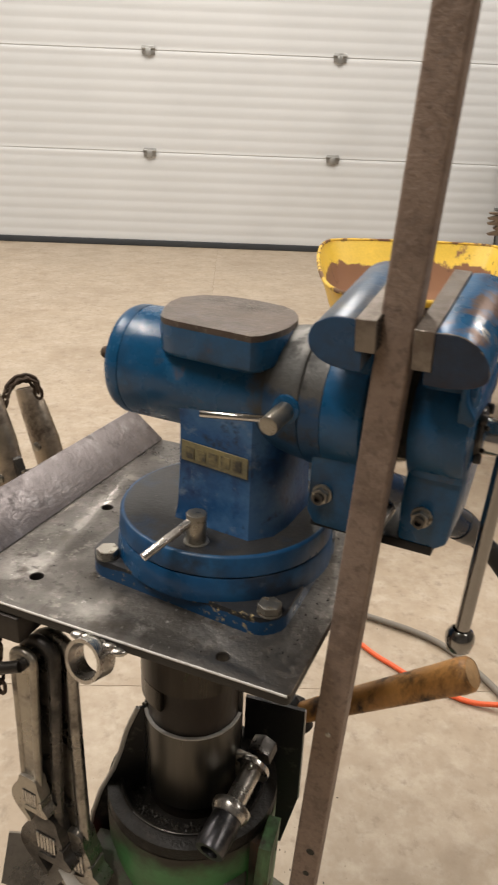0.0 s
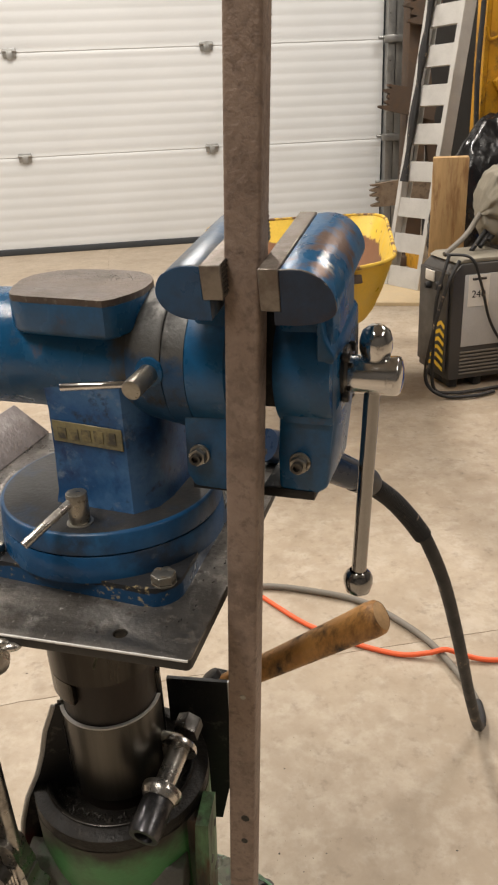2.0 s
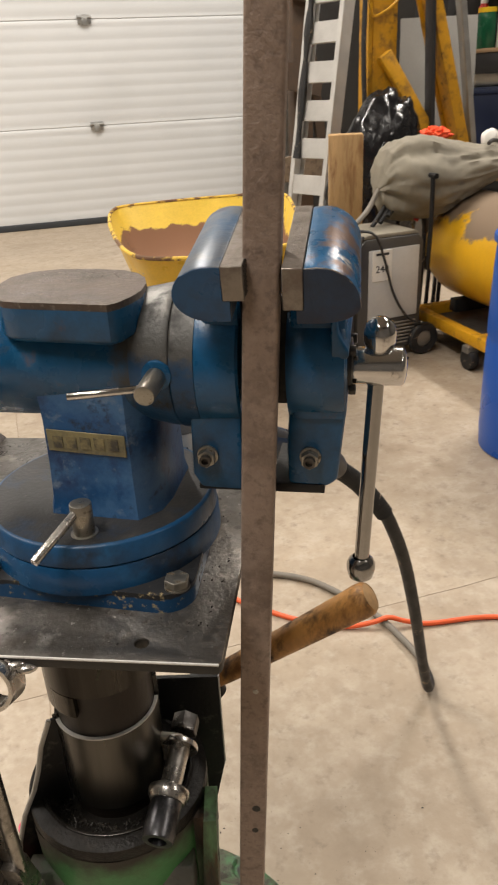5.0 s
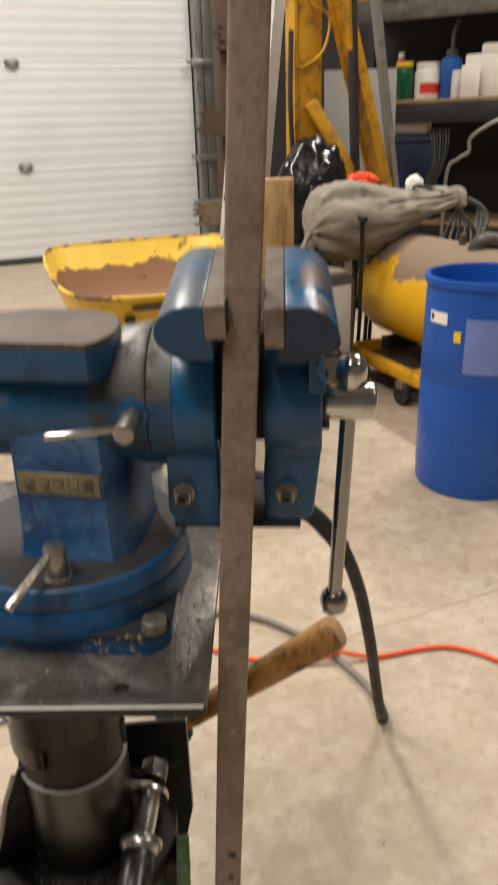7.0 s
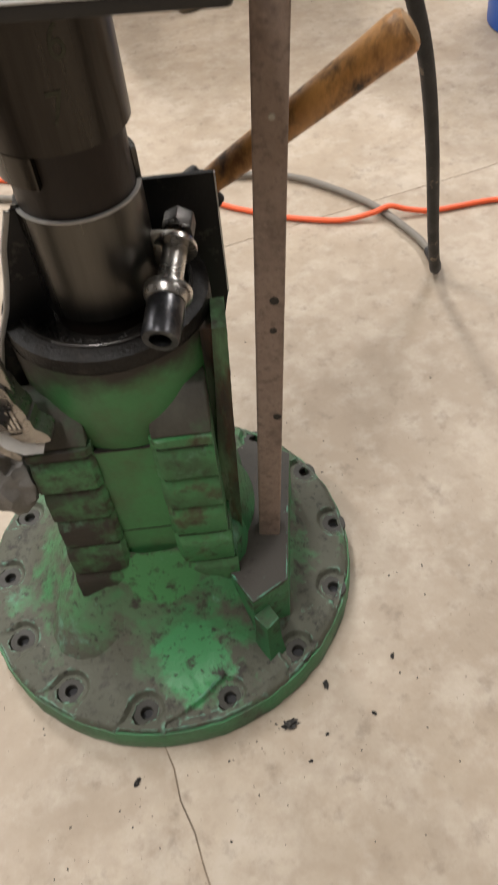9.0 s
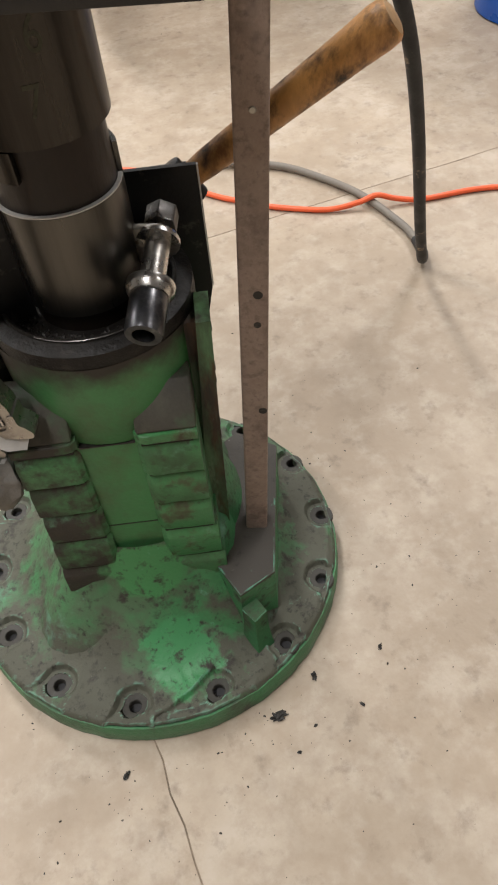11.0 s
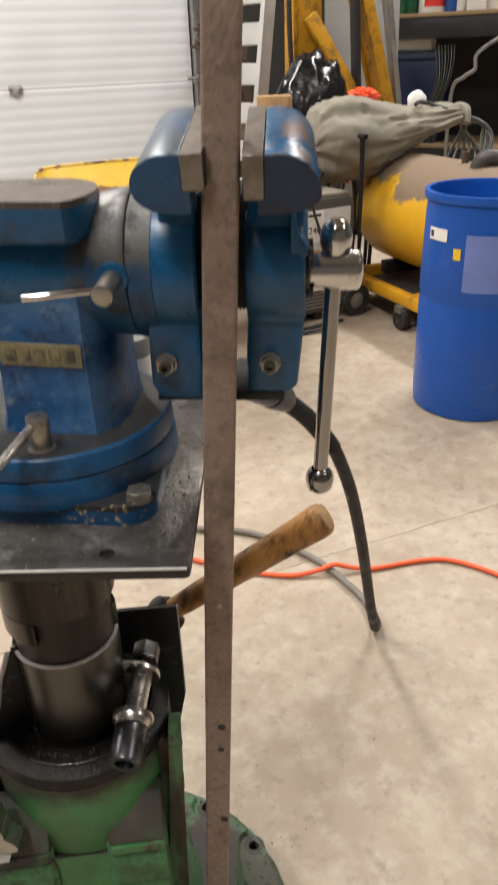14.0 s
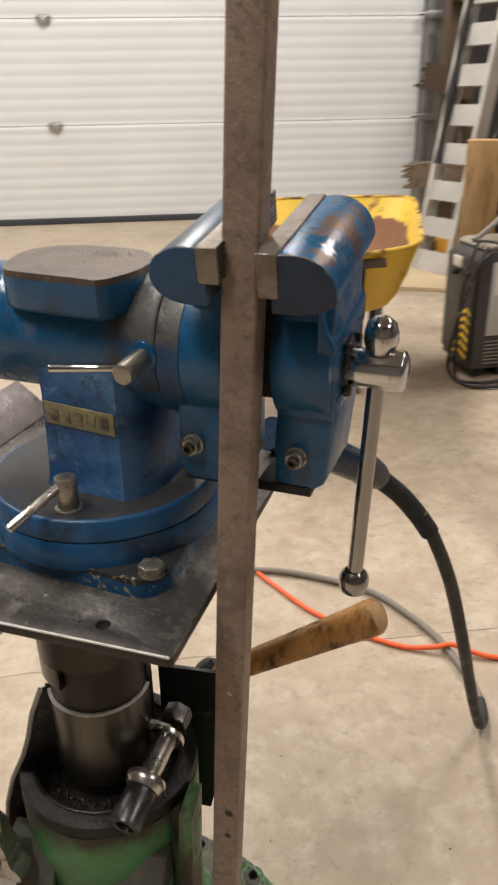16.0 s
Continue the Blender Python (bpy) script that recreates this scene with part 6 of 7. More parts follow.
def locking_pliers(at, yaw, tilt, label):
    """Locking pliers hooked over the edge angle, grips up: a long pressed channel and a shorter lever."""
    ob = thing("locking_pliers", label, "pliers", at, group="locking pliers hung on the stand")
    m = Matrix.Rotation(radians(yaw), 4, "Z") @ Matrix.Rotation(radians(tilt), 4, "Y") @ Matrix.Rotation(radians(90), 4, "X")
    main = channel([(0.0, -0.055, 0.015, 0.012), (0.002, 0.0, 0.016, 0.0125), (0.0, 0.06, 0.0175, 0.012), (-0.004, 0.095, 0.0165, 0.0105), (-0.007, 0.112, 0.0135, 0.009)])
    part("grip", moved(main, m.copy()), "nickel_tan", ob, "pressed nickel grip, worn brown")
    lever = channel([(0.026, -0.05, 0.010, 0.009), (0.030, -0.02, 0.010, 0.009), (0.032, 0.010, 0.009, 0.008), (0.031, 0.030, 0.007, 0.006)])
    part("lever", moved(lever, m.copy()), "nickel_tan", ob)
    for x, y in ((0.002, 0.055), (0.003, 0.025), (-0.002, -0.02)):
        part("rivet", moved(lathe([(0.0, 0.003), (0.003, 0.0026), (0.0046, 0.001), (0.0048, -0.002)], 18, m=Matrix.Translation((x, y, 0.0122))), m.copy()), "bolt_zinc", ob)
    part("inner_link", moved(slab([(-0.010, -0.07), (0.030, -0.07), (0.026, -0.01), (0.02, 0.04), (0.008, 0.05), (-0.004, 0.02)], -0.004, 0.004, 0.001), m.copy()), "wrench_dark", ob)
    part("jaw", moved(slab([(-0.012, -0.055), (0.034, -0.055), (0.036, -0.085), (0.02, -0.115), (-0.008, -0.11)], -0.006, 0.006, 0.0015), m.copy()), "wrench_dark", ob)
    return ob


locking_pliers(uvz(-0.202, 0.105, 0.563), YAW - 12, -17, "brown-worn locking pliers hooked behind the plate edge")
locking_pliers(uvz(-0.205, 0.045, 0.585), YAW - 14, -15, "nickel locking pliers hooked behind the plate edge")
chain([uvz(-0.232, 0.070, 0.665), uvz(-0.231, 0.078, 0.680), uvz(-0.226, 0.088, 0.687), uvz(-0.219, 0.098, 0.684), uvz(-0.216, 0.102, 0.668)], "oily chain looped over locking pliers")


def side_pliers():
    """Grey slip-joint pliers and a work glove stuffed into the pocket on the column."""
    ob = thing("slip_joint_pliers", "grey slip-joint pliers stuck in the column pocket", "pliers", (-0.0875, -0.0555, 0.330))
    m = Matrix.Rotation(radians(12), 4, "Z") @ Matrix.Rotation(radians(62), 4, "X") @ Matrix.Rotation(radians(-20), 4, "Z")
    ring = circle(0.0, 0.0, 0.0060, 14)
    upper = [(-0.052, 0.046), (-0.028, 0.030), (-0.010, 0.0155), (0.006, 0.009), (0.024, -0.0025), (0.0225, -0.0065), (0.008, -0.001), (-0.004, 0.001), (-0.020, 0.012), (-0.052, 0.028)]
    part("jaw", moved(slab(upper, -0.0045, 0.0045, 0.0012), m.copy()), "bright_edge", ob, "bright open jaw")
    lower = [(-0.014, 0.006), (-0.002, 0.002), (0.004, -0.0075), (0.019, -0.0130), (0.017, -0.0205), (0.004, -0.0200), (-0.008, -0.014), (-0.018, -0.004)]
    part("jaw", moved(slab(lower, -0.0050, 0.0040, 0.0014), m.copy()), "bright_edge", ob, "bright open jaw")
    shank = [(-0.012, 0.004), (-0.010, -0.014), (-0.024, -0.030), (-0.060, -0.026), (-0.066, 0.014), (-0.030, 0.018)]
    part("shank", moved(slab(shank, -0.0090, -0.0052, 0.0012), m.copy()), "grey_tool", ob, "dull grey shank")
    part("pivot", moved(rod((-0.0165, 0.006, 0.004), (-0.0165, 0.006, 0.0085), 0.0062, sides=20, width=0.001), m.copy()), "black_steel", ob)
    own = bmesh.new()
    bmesh.ops.create_icosphere(own, subdivisions=4, radius=1)
    for v in own.verts:
        k = 1 + 0.25 * noise.noise(v.co * 2.2) + 0.1 * noise.noise(v.co * 6)
        v.co = Vector((v.co.x * 0.023 * k, v.co.y * 0.020 * k, v.co.z * 0.030 * k))
    solid("work_glove", own, "leather", "crumpled grey leather work glove tucked by the column", "glove", (-0.108, -0.040, 0.262))
    grip = thing("screwdriver", "screwdriver with a red and clear grip in the pocket", "screwdriver", (-0.0885, -0.022, 0.246))
    part("grip", lathe([(0.0, 0.0), (0.008, 0.002), (0.0095, 0.01), (0.0085, 0.04), (0.0095, 0.045), (0.0, 0.046)], 16, m=Matrix.Rotation(radians(8), 4, "Y")), "grey_case", grip)
    part("grip_cap", lathe([(0.0, 0.0465), (0.0095, 0.0465), (0.01, 0.055), (0.008, 0.068), (0.0, 0.07)], 16, m=Matrix.Rotation(radians(8), 4, "Y")), "red_plastic", grip)


side_pliers()

# ---- welding torch, its cable, the orange cord ----


def welding_torch():
    ob = thing("welding_torch", "blue and black welding torch behind the vise, cable hanging down", "welding torch", (0.2, 0.045, 0.618))
    home = Vector((0.2, 0.045, 0.618))
    path = smooth_line([(0.158, 0.096, 0.626), (0.194, 0.116, 0.604), (0.230, 0.134, 0.578), (0.260, 0.149, 0.556)], 6)
    part("handle", sweep([p - home for p in path], lambda f: 0.0150 + 0.0015 * math.sin(f * 3), 20), "grip_navy", ob, "navy blue plastic grip")
    upper = [p - home + Vector((0.003, -0.004, 0.0065)) for p in path[3:]]
    part("grip_shell", sweep(upper, lambda f: 0.0092 - 0.0006 * f, 20), "grip_grey", ob, "grey upper shell of the grip")
    collar = [Vector(p) - home for p in ((0.256, 0.1465, 0.5595), (0.263, 0.1500, 0.5540), (0.272, 0.1542, 0.5462), (0.2776, 0.1560, 0.5407))]
    part("sleeve", sweep(collar, lambda f: 0.0165 - 0.005 * f * f, 20), "grip_grey", ob, "grey end cap of the grip")
    line = smooth_line([(0.273, 0.1545, 0.5450), (0.300, 0.1615, 0.5190), (0.321, 0.1640, 0.4930), (0.3384, 0.1651, 0.4673)], 16)
    for a, b in zip(line[::1], line[1::1]):
        part("strain_rib", rod(a - home, a - home + (b - a) * 0.62, 0.0102, sides=16), "black_rubber", ob)
    part("strain_core", sweep([p - home for p in line], 0.0092, 12), "black_rubber", ob)
    cable = [(0.330, 0.1648, 0.480), (0.345, 0.1665, 0.456), (0.376, 0.183, 0.385), (0.414, 0.214, 0.275), (0.466, 0.268, 0.123), (0.502, 0.305, 0.030), (0.522, 0.332, 0.012), (0.533, 0.37, 0.0085)]
    part("cable", sweep([p - home for p in smooth_line(cable, 9)], 0.0078, 12), "black_rubber", ob, "black torch cable")
    run = [(0.533, 0.365, 0.0086), (0.534, 0.42, 0.0085), (0.516, 0.525, 0.0085), (0.473, 0.617, 0.0085), (0.433, 0.672, 0.0085), (0.366, 0.718, 0.0085), (0.262, 0.765, 0.0085), (0.12, 0.79, 0.0085), (-0.05, 0.86, 0.0085), (-0.3, 1.05, 0.0085)]
    part("floor_cable", sweep([p - home for p in smooth_line(run, 8)], 0.0060, 12), "grey_rubber", ob, "dusty cable along the floor")
    return ob


welding_torch()
cord = [(-0.6, 1.35, 0.005), (-0.25, 1.12, 0.005), (-0.037, 0.927, 0.005), (0.05, 0.86, 0.005), (0.14, 0.828, 0.005), (0.212, 0.785, 0.005), (0.243, 0.738, 0.005), (0.30, 0.645, 0.0055), (0.338, 0.602, 0.0055), (0.38, 0.56, 0.0055), (0.45, 0.512, 0.006), (0.50, 0.497, 0.012), (0.529, 0.489, 0.021), (0.558, 0.479, 0.012), (0.60, 0.464, 0.006), (0.688, 0.448, 0.0055), (0.74, 0.425, 0.0055), (0.784, 0.368, 0.0055), (0.84, 0.26, 0.0055), (0.95, 0.12, 0.0055), (1.2, -0.1, 0.0055)]
solid("extension_cord", sweep(smooth_line(cord, 8), 0.0046, 10), "orange_cord", "bright orange extension cord lying on the concrete", "cord")

# ---- behind the vise ----


def drum():
    ob = thing("plastic_drum", "blue open plastic drum with paper labels, on the floor", "drum", (1.232, 1.008, 0))
    r = 0.150
    prof = [(0.0, 0.012), (r * 0.93, 0.012), (r * 0.94, 0.0), (r * 0.975, 0.004), (r * 0.985, 0.02), (r, 0.06), (r, 0.285), (r * 0.985, 0.297), (r * 0.985, 0.303), (r * 1.005, 0.312), (r * 1.0, 0.40), (r * 0.985, 0.50), (r * 0.975, 0.535), (r * 1.02, 0.54), (r * 1.03, 0.548), (r * 1.02, 0.558), (r * 0.95, 0.558), (r * 0.93, 0.545), (r * 0.93, 0.03), (0.0, 0.025)]
    part("shell", lathe(prof, 80), "blue_plastic", ob)

    def sticker(name, a0, a1, z0, z1, material, label, lift=0.0012, skew=0.0):
        own = bmesh.new()
        cols = []
        for k in range(9):
            a = radians(a0 + (a1 - a0) * k / 8)
            cols.append([own.verts.new(((r * 1.002 + d) * math.cos(a), (r * 1.002 + d) * math.sin(a), z + skew * k / 8)) for d, z in ((0, z0), (lift, z0), (lift, z1), (0, z1))])
        for a, b in zip(cols, cols[1:]):
            for k in range(4):
                own.faces.new((a[k], a[(k + 1) % 4], b[(k + 1) % 4], b[k]))
        own.faces.new(cols[0])
        own.faces.new(cols[-1][::-1])
        return part(name, own, material, ob, label)

    sticker("label", 172, 195, 0.452, 0.480, "paper_white", "small white paper label")
    sticker("label_mark", 174, 178, 0.459, 0.474, "ink_and_hole_dark", "", 0.0018)
    sticker("label", 203, 210, 0.414, 0.440, "yellow_print", "torn yellow sticker")
    sticker("label", 214, 262, 0.340, 0.474, "label_blue", "faded bluish paper panel")
    return ob


drum()


def loft(rings, close=True):
    own = bmesh.new()
    rows = [[own.verts.new(p) for p in ring] for ring in rings]
    n = len(rows[0])
    for a, b in zip(rows, rows[1:]):
        for k in range(n):
            own.faces.new((a[k], a[(k + 1) % n], b[(k + 1) % n], b[k]))
    if close:
        own.faces.new(rows[-1])
    return own


def wheelbarrow():
    ob = thing("wheelbarrow", "yellow steel wheelbarrow with a rusty tray, standing empty", "wheelbarrow", (0.55, 1.70, 0))
    rim = [(-0.235, -0.44, 0.548), (-0.10, -0.475, 0.545), (0.04, -0.455, 0.545), (0.155, -0.37, 0.548), (0.23, -0.15, 0.552), (0.31, 0.12, 0.556), (0.375, 0.36, 0.552), (0.345, 0.455, 0.550), (0.18, 0.49, 0.549), (0.0, 0.495, 0.549), (-0.16, 0.465, 0.550), (-0.225, 0.37, 0.552), (-0.272, 0.10, 0.554), (-0.292, -0.18, 0.549), (-0.285, -0.36, 0.548)]
    top = closed_curve(rim, 5)
    c = Vector((0.015, 0.03, 0))

    def ring(k, z, grow=0.0):
        out = []
        for p in top:
            d = Vector((p.x - c.x, p.y - c.y, 0))
            q = c + d * k + d.normalized() * grow
            out.append(Vector((q.x, q.y, p.z + (z - 0.555))))
        return out

    part("tray", loft([ring(1.0, 0.555), ring(0.96, 0.52), ring(0.89, 0.46), ring(0.81, 0.405), ring(0.74, 0.375), ring(0.66, 0.363), ring(0.3, 0.360)]), "yellow_paint", ob, "yellow painted tray, chipped along the rim")
    part("tray_lining", loft([ring(1.0, 0.556, -0.003), ring(0.96, 0.521, -0.004), ring(0.89, 0.462, -0.004), ring(0.81, 0.408, -0.004), ring(0.74, 0.380, -0.004), ring(0.66, 0.368), ring(0.3, 0.365)]), "tray_inside", ob, "tray inside with rust where the paint is gone")
    part("rim", sweep([*top, top[0], top[1]], 0.0055, 8), "yellow_worn", ob, "rolled rim with flaking yellow paint")
    part("bracket", moved(box(-0.062, 0.062, -0.004, 0.004, -0.012, 0.010, 0.003), Matrix.Translation((-0.012, -0.462, 0.520)) @ Matrix.Rotation(radians(6), 4, "Z") @ Matrix.Rotation(radians(-24), 4, "X")), "brown_steel", ob, "bracket of bare rusty steel")
    part("stay", moved(box(-0.011, 0.011, -0.003, 0.003, 0, 0.27, 0.001), aim((0.004, -0.375, 0.262), (-0.012, -0.460, 0.518))), "black_steel", ob)
    part("bracket", moved(box(-0.045, 0.045, -0.004, 0.004, -0.006, 0.006, 0.002), Matrix.Translation((-0.118, -0.466, 0.519)) @ Matrix.Rotation(radians(-10), 4, "Z") @ Matrix.Rotation(radians(-24), 4, "X")), "brown_steel", ob)
    part("stay", moved(box(-0.012, 0.012, -0.003, 0.003, 0, 0.27, 0.001), aim((-0.150, -0.33, 0.255), (-0.168, -0.452, 0.503))), "black_steel", ob, "dark steel stay under the tray")
    part("leg", box(-0.045, 0.018, -0.175, -0.135, 0.0, 0.272, 0.014, 4), "pine_grey", ob, "weathered wooden leg")
    part("leg", sweep([(0.122, 0.02, 0.0), (0.118, 0.02, 0.345)], 0.012, 10), "pine_grey", ob, "weathered wooden leg")
    # dark block that fills the space below the tray
    part("frame_member", box(-0.20, 0.045, -0.13, -0.09, 0.255, 0.350, 0.004), "black_steel", ob, "dark block under the tray")
    for x0, x1 in ((-0.14, -0.12), (0.14, 0.13)):
        part("handle", sweep([(x0, 0.02, 0.330), (x1 * 0.9, 0.2, 0.318), (x1 * 0.5, 0.62, 0.22)], 0.019, 8), "pine", ob, "weathered wooden rail")
    axle = Matrix.Translation((0.206, 0.150, 0.150)) @ Matrix.Rotation(radians(-17), 4, "Z") @ Matrix.Rotation(radians(90), 4, "Y")
    wheel = part("wheel", lathe([(0.085, -0.013), (0.12, -0.021), (0.142, -0.016), (0.150, 0.0), (0.142, 0.016), (0.12, 0.021), (0.085, 0.013), (0.085, -0.013)], 48, m=axle), "black_rubber", ob)
    part("wheel_hub", lathe([(0.0, -0.014), (0.03, -0.014), (0.084, -0.010), (0.084, 0.010), (0.03, 0.014), (0.0, 0.014)], 32, m=axle), "yellow_paint", wheel)
    return ob


wheelbarrow()


def ramp():
    ob = thing("loading_ramp", "aluminium loading ramp with flat rungs, leaning by the door", "ramp", (1.391, 3.411, 0.019))
    w, up, back = Vector((0.43, -0.903, 0)), Vector((0.222, 0.106, 1.412)).normalized(), Vector((0.903, 0.43, -0.17)).normalized()
    m = Matrix((w, back, up)).transposed().to_4x4()
    n = 2.35
    for x0, x1 in ((0.0, 0.028), (0.225, 0.253)):
        own = box(x0, x1, 0.0, 0.004, 0, n, 0.001, 1)
        box((x0, x1 - 0.004)[x0 > 0.1], (x0 + 0.004, x1)[x0 > 0.1], 0.0045, 0.075, 0, n, 0.001, 1, bm=own)
        box(x0, x1, 0.0755, 0.0795, 0, n, 0.001, 1, bm=own)
        part("side_rail", moved(own, m.copy()), "aluminium", ob, "white-grey channel rail")
    pitch = 0.178
    for k in range(13):
        z = k * pitch
        own = box(0.0285, 0.2245, 0.003, 0.024, z, z + (0.105 if k == 0 else 0.096), 0.0012, 1)
        rung = part("rung", moved(own, m.copy()), "aluminium", ob)
    strap = [m @ Vector(p) for p in ((0.045, -0.012, 2.3), (0.05, -0.012, 1.4), (0.048, -0.012, 1.0), (0.05, -0.012, 0.53))]
    part("strap", sweep(smooth_line(strap, 6), lambda f: 0.019 + 0.006 * math.sin(26 * f), 8), "black_rubber", ob, "dark strap tied along the ramp")
    return ob


ramp()
solid("plywood_sheet", slab([(1.18, 3.02), (1.62, 2.86), (1.95, 3.62), (1.35, 3.80)], 0.002, 0.018, 0.002), "plywood", "pale plywood sheet flat under the ramp", "plywood")


def rusty_rake():
    """A worn implement behind the ramp; its toothed plates stick out towards the door."""
    ob = thing("rusty_implement", "rusty farm implement with toothed plates behind the ramp", "farm implement", (1.80, 4.02, 0))
    part("post", box(-0.10, 0.02, -0.03, 0.08, 0.0, 2.1, 0.006), "brown_steel", ob)
    part("brace", moved(box(-0.03, 0.03, -0.02, 0.02, 0, 1.5, 0.004), Matrix.Translation((0.12, 0.0, 0.3)) @ Matrix.Rotation(radians(-8), 4, "Y")), "brown_steel", ob)
    part("foot", box(-0.2, 0.25, -0.1, 0.12, 0.0, 0.06, 0.006), "brown_steel", ob)
    rng = random.Random(3)
    for z, x, n in ((0.90, -0.23, 5), (0.44, -0.275, 5), (1.36, -0.10, 4)):
        pts = [(0.06, -0.07), (0.06, 0.08)]
        for k in range(n):
            y = 0.075 - k * 0.145 / n
            tip = x - rng.uniform(0.005, 0.055)
            pts += [(tip, y - rng.uniform(0, 0.006)), (tip + 0.004, y - 0.014), (x + rng.uniform(0.0, 0.03), y - 0.021)]
        m = Matrix.Translation((0, -0.06, z)) @ Matrix.Rotation(radians(90), 4, "X") @ Matrix.Rotation(radians(rng.uniform(-14, 6)), 4, "Z")
        part("toothed_plate", moved(slab(pts, -0.02, 0.02, 0.003), m), "rust_tan" if z < 0.6 else "brown_steel", ob)
    return ob


rusty_rake()


def timber():
    ob = solid("timber_post", box(-0.064, 0.068, -0.045, 0.045, 0.0, 0.715, 0.004), "pine", "short squared timber standing on end behind the welder", "timber", (1.285, 2.36, 0), -22)
    return ob


timber()


def welder():
    """A small welding machine on wheels: grey case, dark front with a yellow chevron decal, label with its number."""
    ob = thing("welding_machine", "grey and black wheeled welding machine with a white label", "welding machine", (1.06, 1.775, 0), 5)
    L, D, z0, z1 = 0.265, 0.22, 0.035, 0.425
    part("case", side_slab([(0.012, z0), (L, z0), (L, z1 - 0.02), (L - 0.02, z1), (0.04, z1), (0.008, z1 - 0.03)], 0.0, D, 0.005), "dark_case", ob, "dark grey sheet-metal case")
    part("side_panel", box(0.05, L - 0.018, -0.004, -0.0005, 0.15, z1 - 0.035, 0.0015), "grey_case", ob, "light grey side panel")
    part("lid", side_slab([(0.025, z1 + 0.001), (L - 0.012, z1 + 0.001), (L - 0.03, z1 + 0.014), (0.05, z1 + 0.014)], 0.006, D - 0.006, 0.004), "canvas", ob, "dusty tan lid")
    for k in range(7):
        part("vent_slot", box(0.05, L - 0.02, -0.004, -0.0005, 0.052 + k * 0.0125, 0.058 + k * 0.0125, 0.001), "grey_rubber", ob)
    lab = part("label", box(0.062, 0.138, -0.0065, -0.0045, 0.285, 0.388, 0.0005, 1), "paper_white", ob, "white paper label with the number 240")
    part("label_text", moved(text_mesh("240", 0.034), Matrix.Translation((0.1, -0.0068, 0.325)) @ Matrix.Rotation(radians(90), 4, "X")), "ink_and_hole_dark", lab)
    part("label_bar", box(0.075, 0.125, -0.0072, -0.0066, 0.371, 0.379), "ink_and_hole_dark", lab)
    front = part("front_panel", side_slab([(-0.001, z0 + 0.03), (0.006, z0 + 0.03), (0.003, z1 - 0.03), (-0.004, z1 - 0.03)], 0.012, D - 0.012, 0.001), "dark_case", ob, "dark control panel")
    for k in range(6):
        z = 0.066 + k * 0.029
        w = 0.105 - k * 0.011
        own = bmesh.new()
        for y0, y1, flip in ((0.014, 0.014 + w / 2, 1), (0.014 + w / 2, 0.014 + w, -1)):
            zs = (z, z + 0.014) if flip > 0 else (z + 0.014, z)
            vs = [own.verts.new((-0.0045 - d, y, q)) for d in (0, 0.0012) for y, q in ((y0, zs[0]), (y1, zs[1]), (y1, zs[1] + 0.013), (y0, zs[0] + 0.013))]
            for f in ((0, 1, 2, 3), (7, 6, 5, 4), (0, 4, 5, 1), (1, 5, 6, 2), (2, 6, 7, 3), (3, 7, 4, 0)):
                own.faces.new([vs[i] for i in f])
        part("chevron", own, "yellow_print", front, "yellow chevron decal")
    for y, z, r in ((0.06, 0.35, 0.017), (0.13, 0.34, 0.012)):
        part("knob", rod((-0.003, y, z), (-0.024, y, z), r, r * 0.8, sides=20, width=0.002), "black_rubber", front)
    part("meter", box(-0.010, -0.004, 0.10, 0.16, 0.355, 0.39, 0.002), "paper_white", front)
    for y in (-0.022, D + 0.002):
        wheel = part("wheel", lathe([(0.03, 0.0), (0.052, 0.0), (0.058, 0.006), (0.058, 0.016), (0.052, 0.022), (0.03, 0.022), (0.03, 0.0)], 32, m=Matrix.Translation((L + 0.01, y, 0.058)) @ Matrix.Rotation(radians(-90), 4, "X")), "black_rubber", ob)
        part("hub", lathe([(0.0, 0.002), (0.024, 0.002), (0.030, 0.006), (0.030, 0.016), (0.024, 0.020), (0.0, 0.020)], 24, m=Matrix.Translation((L + 0.01, y, 0.058)) @ Matrix.Rotation(radians(-90), 4, "X")), "grey_rubber", wheel)
    for x in (0.03, 0.12):
        part("foot", box(x, x + 0.03, 0.02, D - 0.02, 0.0, z0, 0.004), "black_rubber", ob)
    bar = smooth_line([(L + 0.02, 0.0, 0.30), (L + 0.025, 0.0, 0.45), (L + 0.03, 0.01, 0.60)], 4)
    part("pull_handle", sweep(bar, 0.008, 10), "black_steel", ob)
    part("pull_handle", sweep([p + Vector((0, D - 0.02, 0)) for p in bar], 0.008, 10), "black_steel", ob)
    part("handle_bar", sweep([(L + 0.03, -0.01, 0.605), (L + 0.03, D + 0.0, 0.605)], 0.009, 10), "black_steel", ob)
    lead = [(0.02, -0.012, 0.44), (-0.03, -0.03, 0.36), (-0.075, -0.035, 0.20), (-0.085, -0.03, 0.06), (-0.04, -0.07, 0.012), (0.05, -0.10, 0.010), (0.14, -0.085, 0.010)]
    part("lead", sweep(smooth_line(lead, 7), 0.006, 8), "black_rubber", ob, "black power lead")
    lead = [(0.0, 0.02, 0.455), (-0.05, -0.01, 0.33), (-0.06, -0.02, 0.16), (-0.055, -0.03, 0.03), (0.0, -0.05, 0.010), (0.10, -0.055, 0.010), (0.19, -0.05, 0.010)]
    part("lead", sweep(smooth_line(lead, 7), 0.006, 8), "black_rubber", ob)
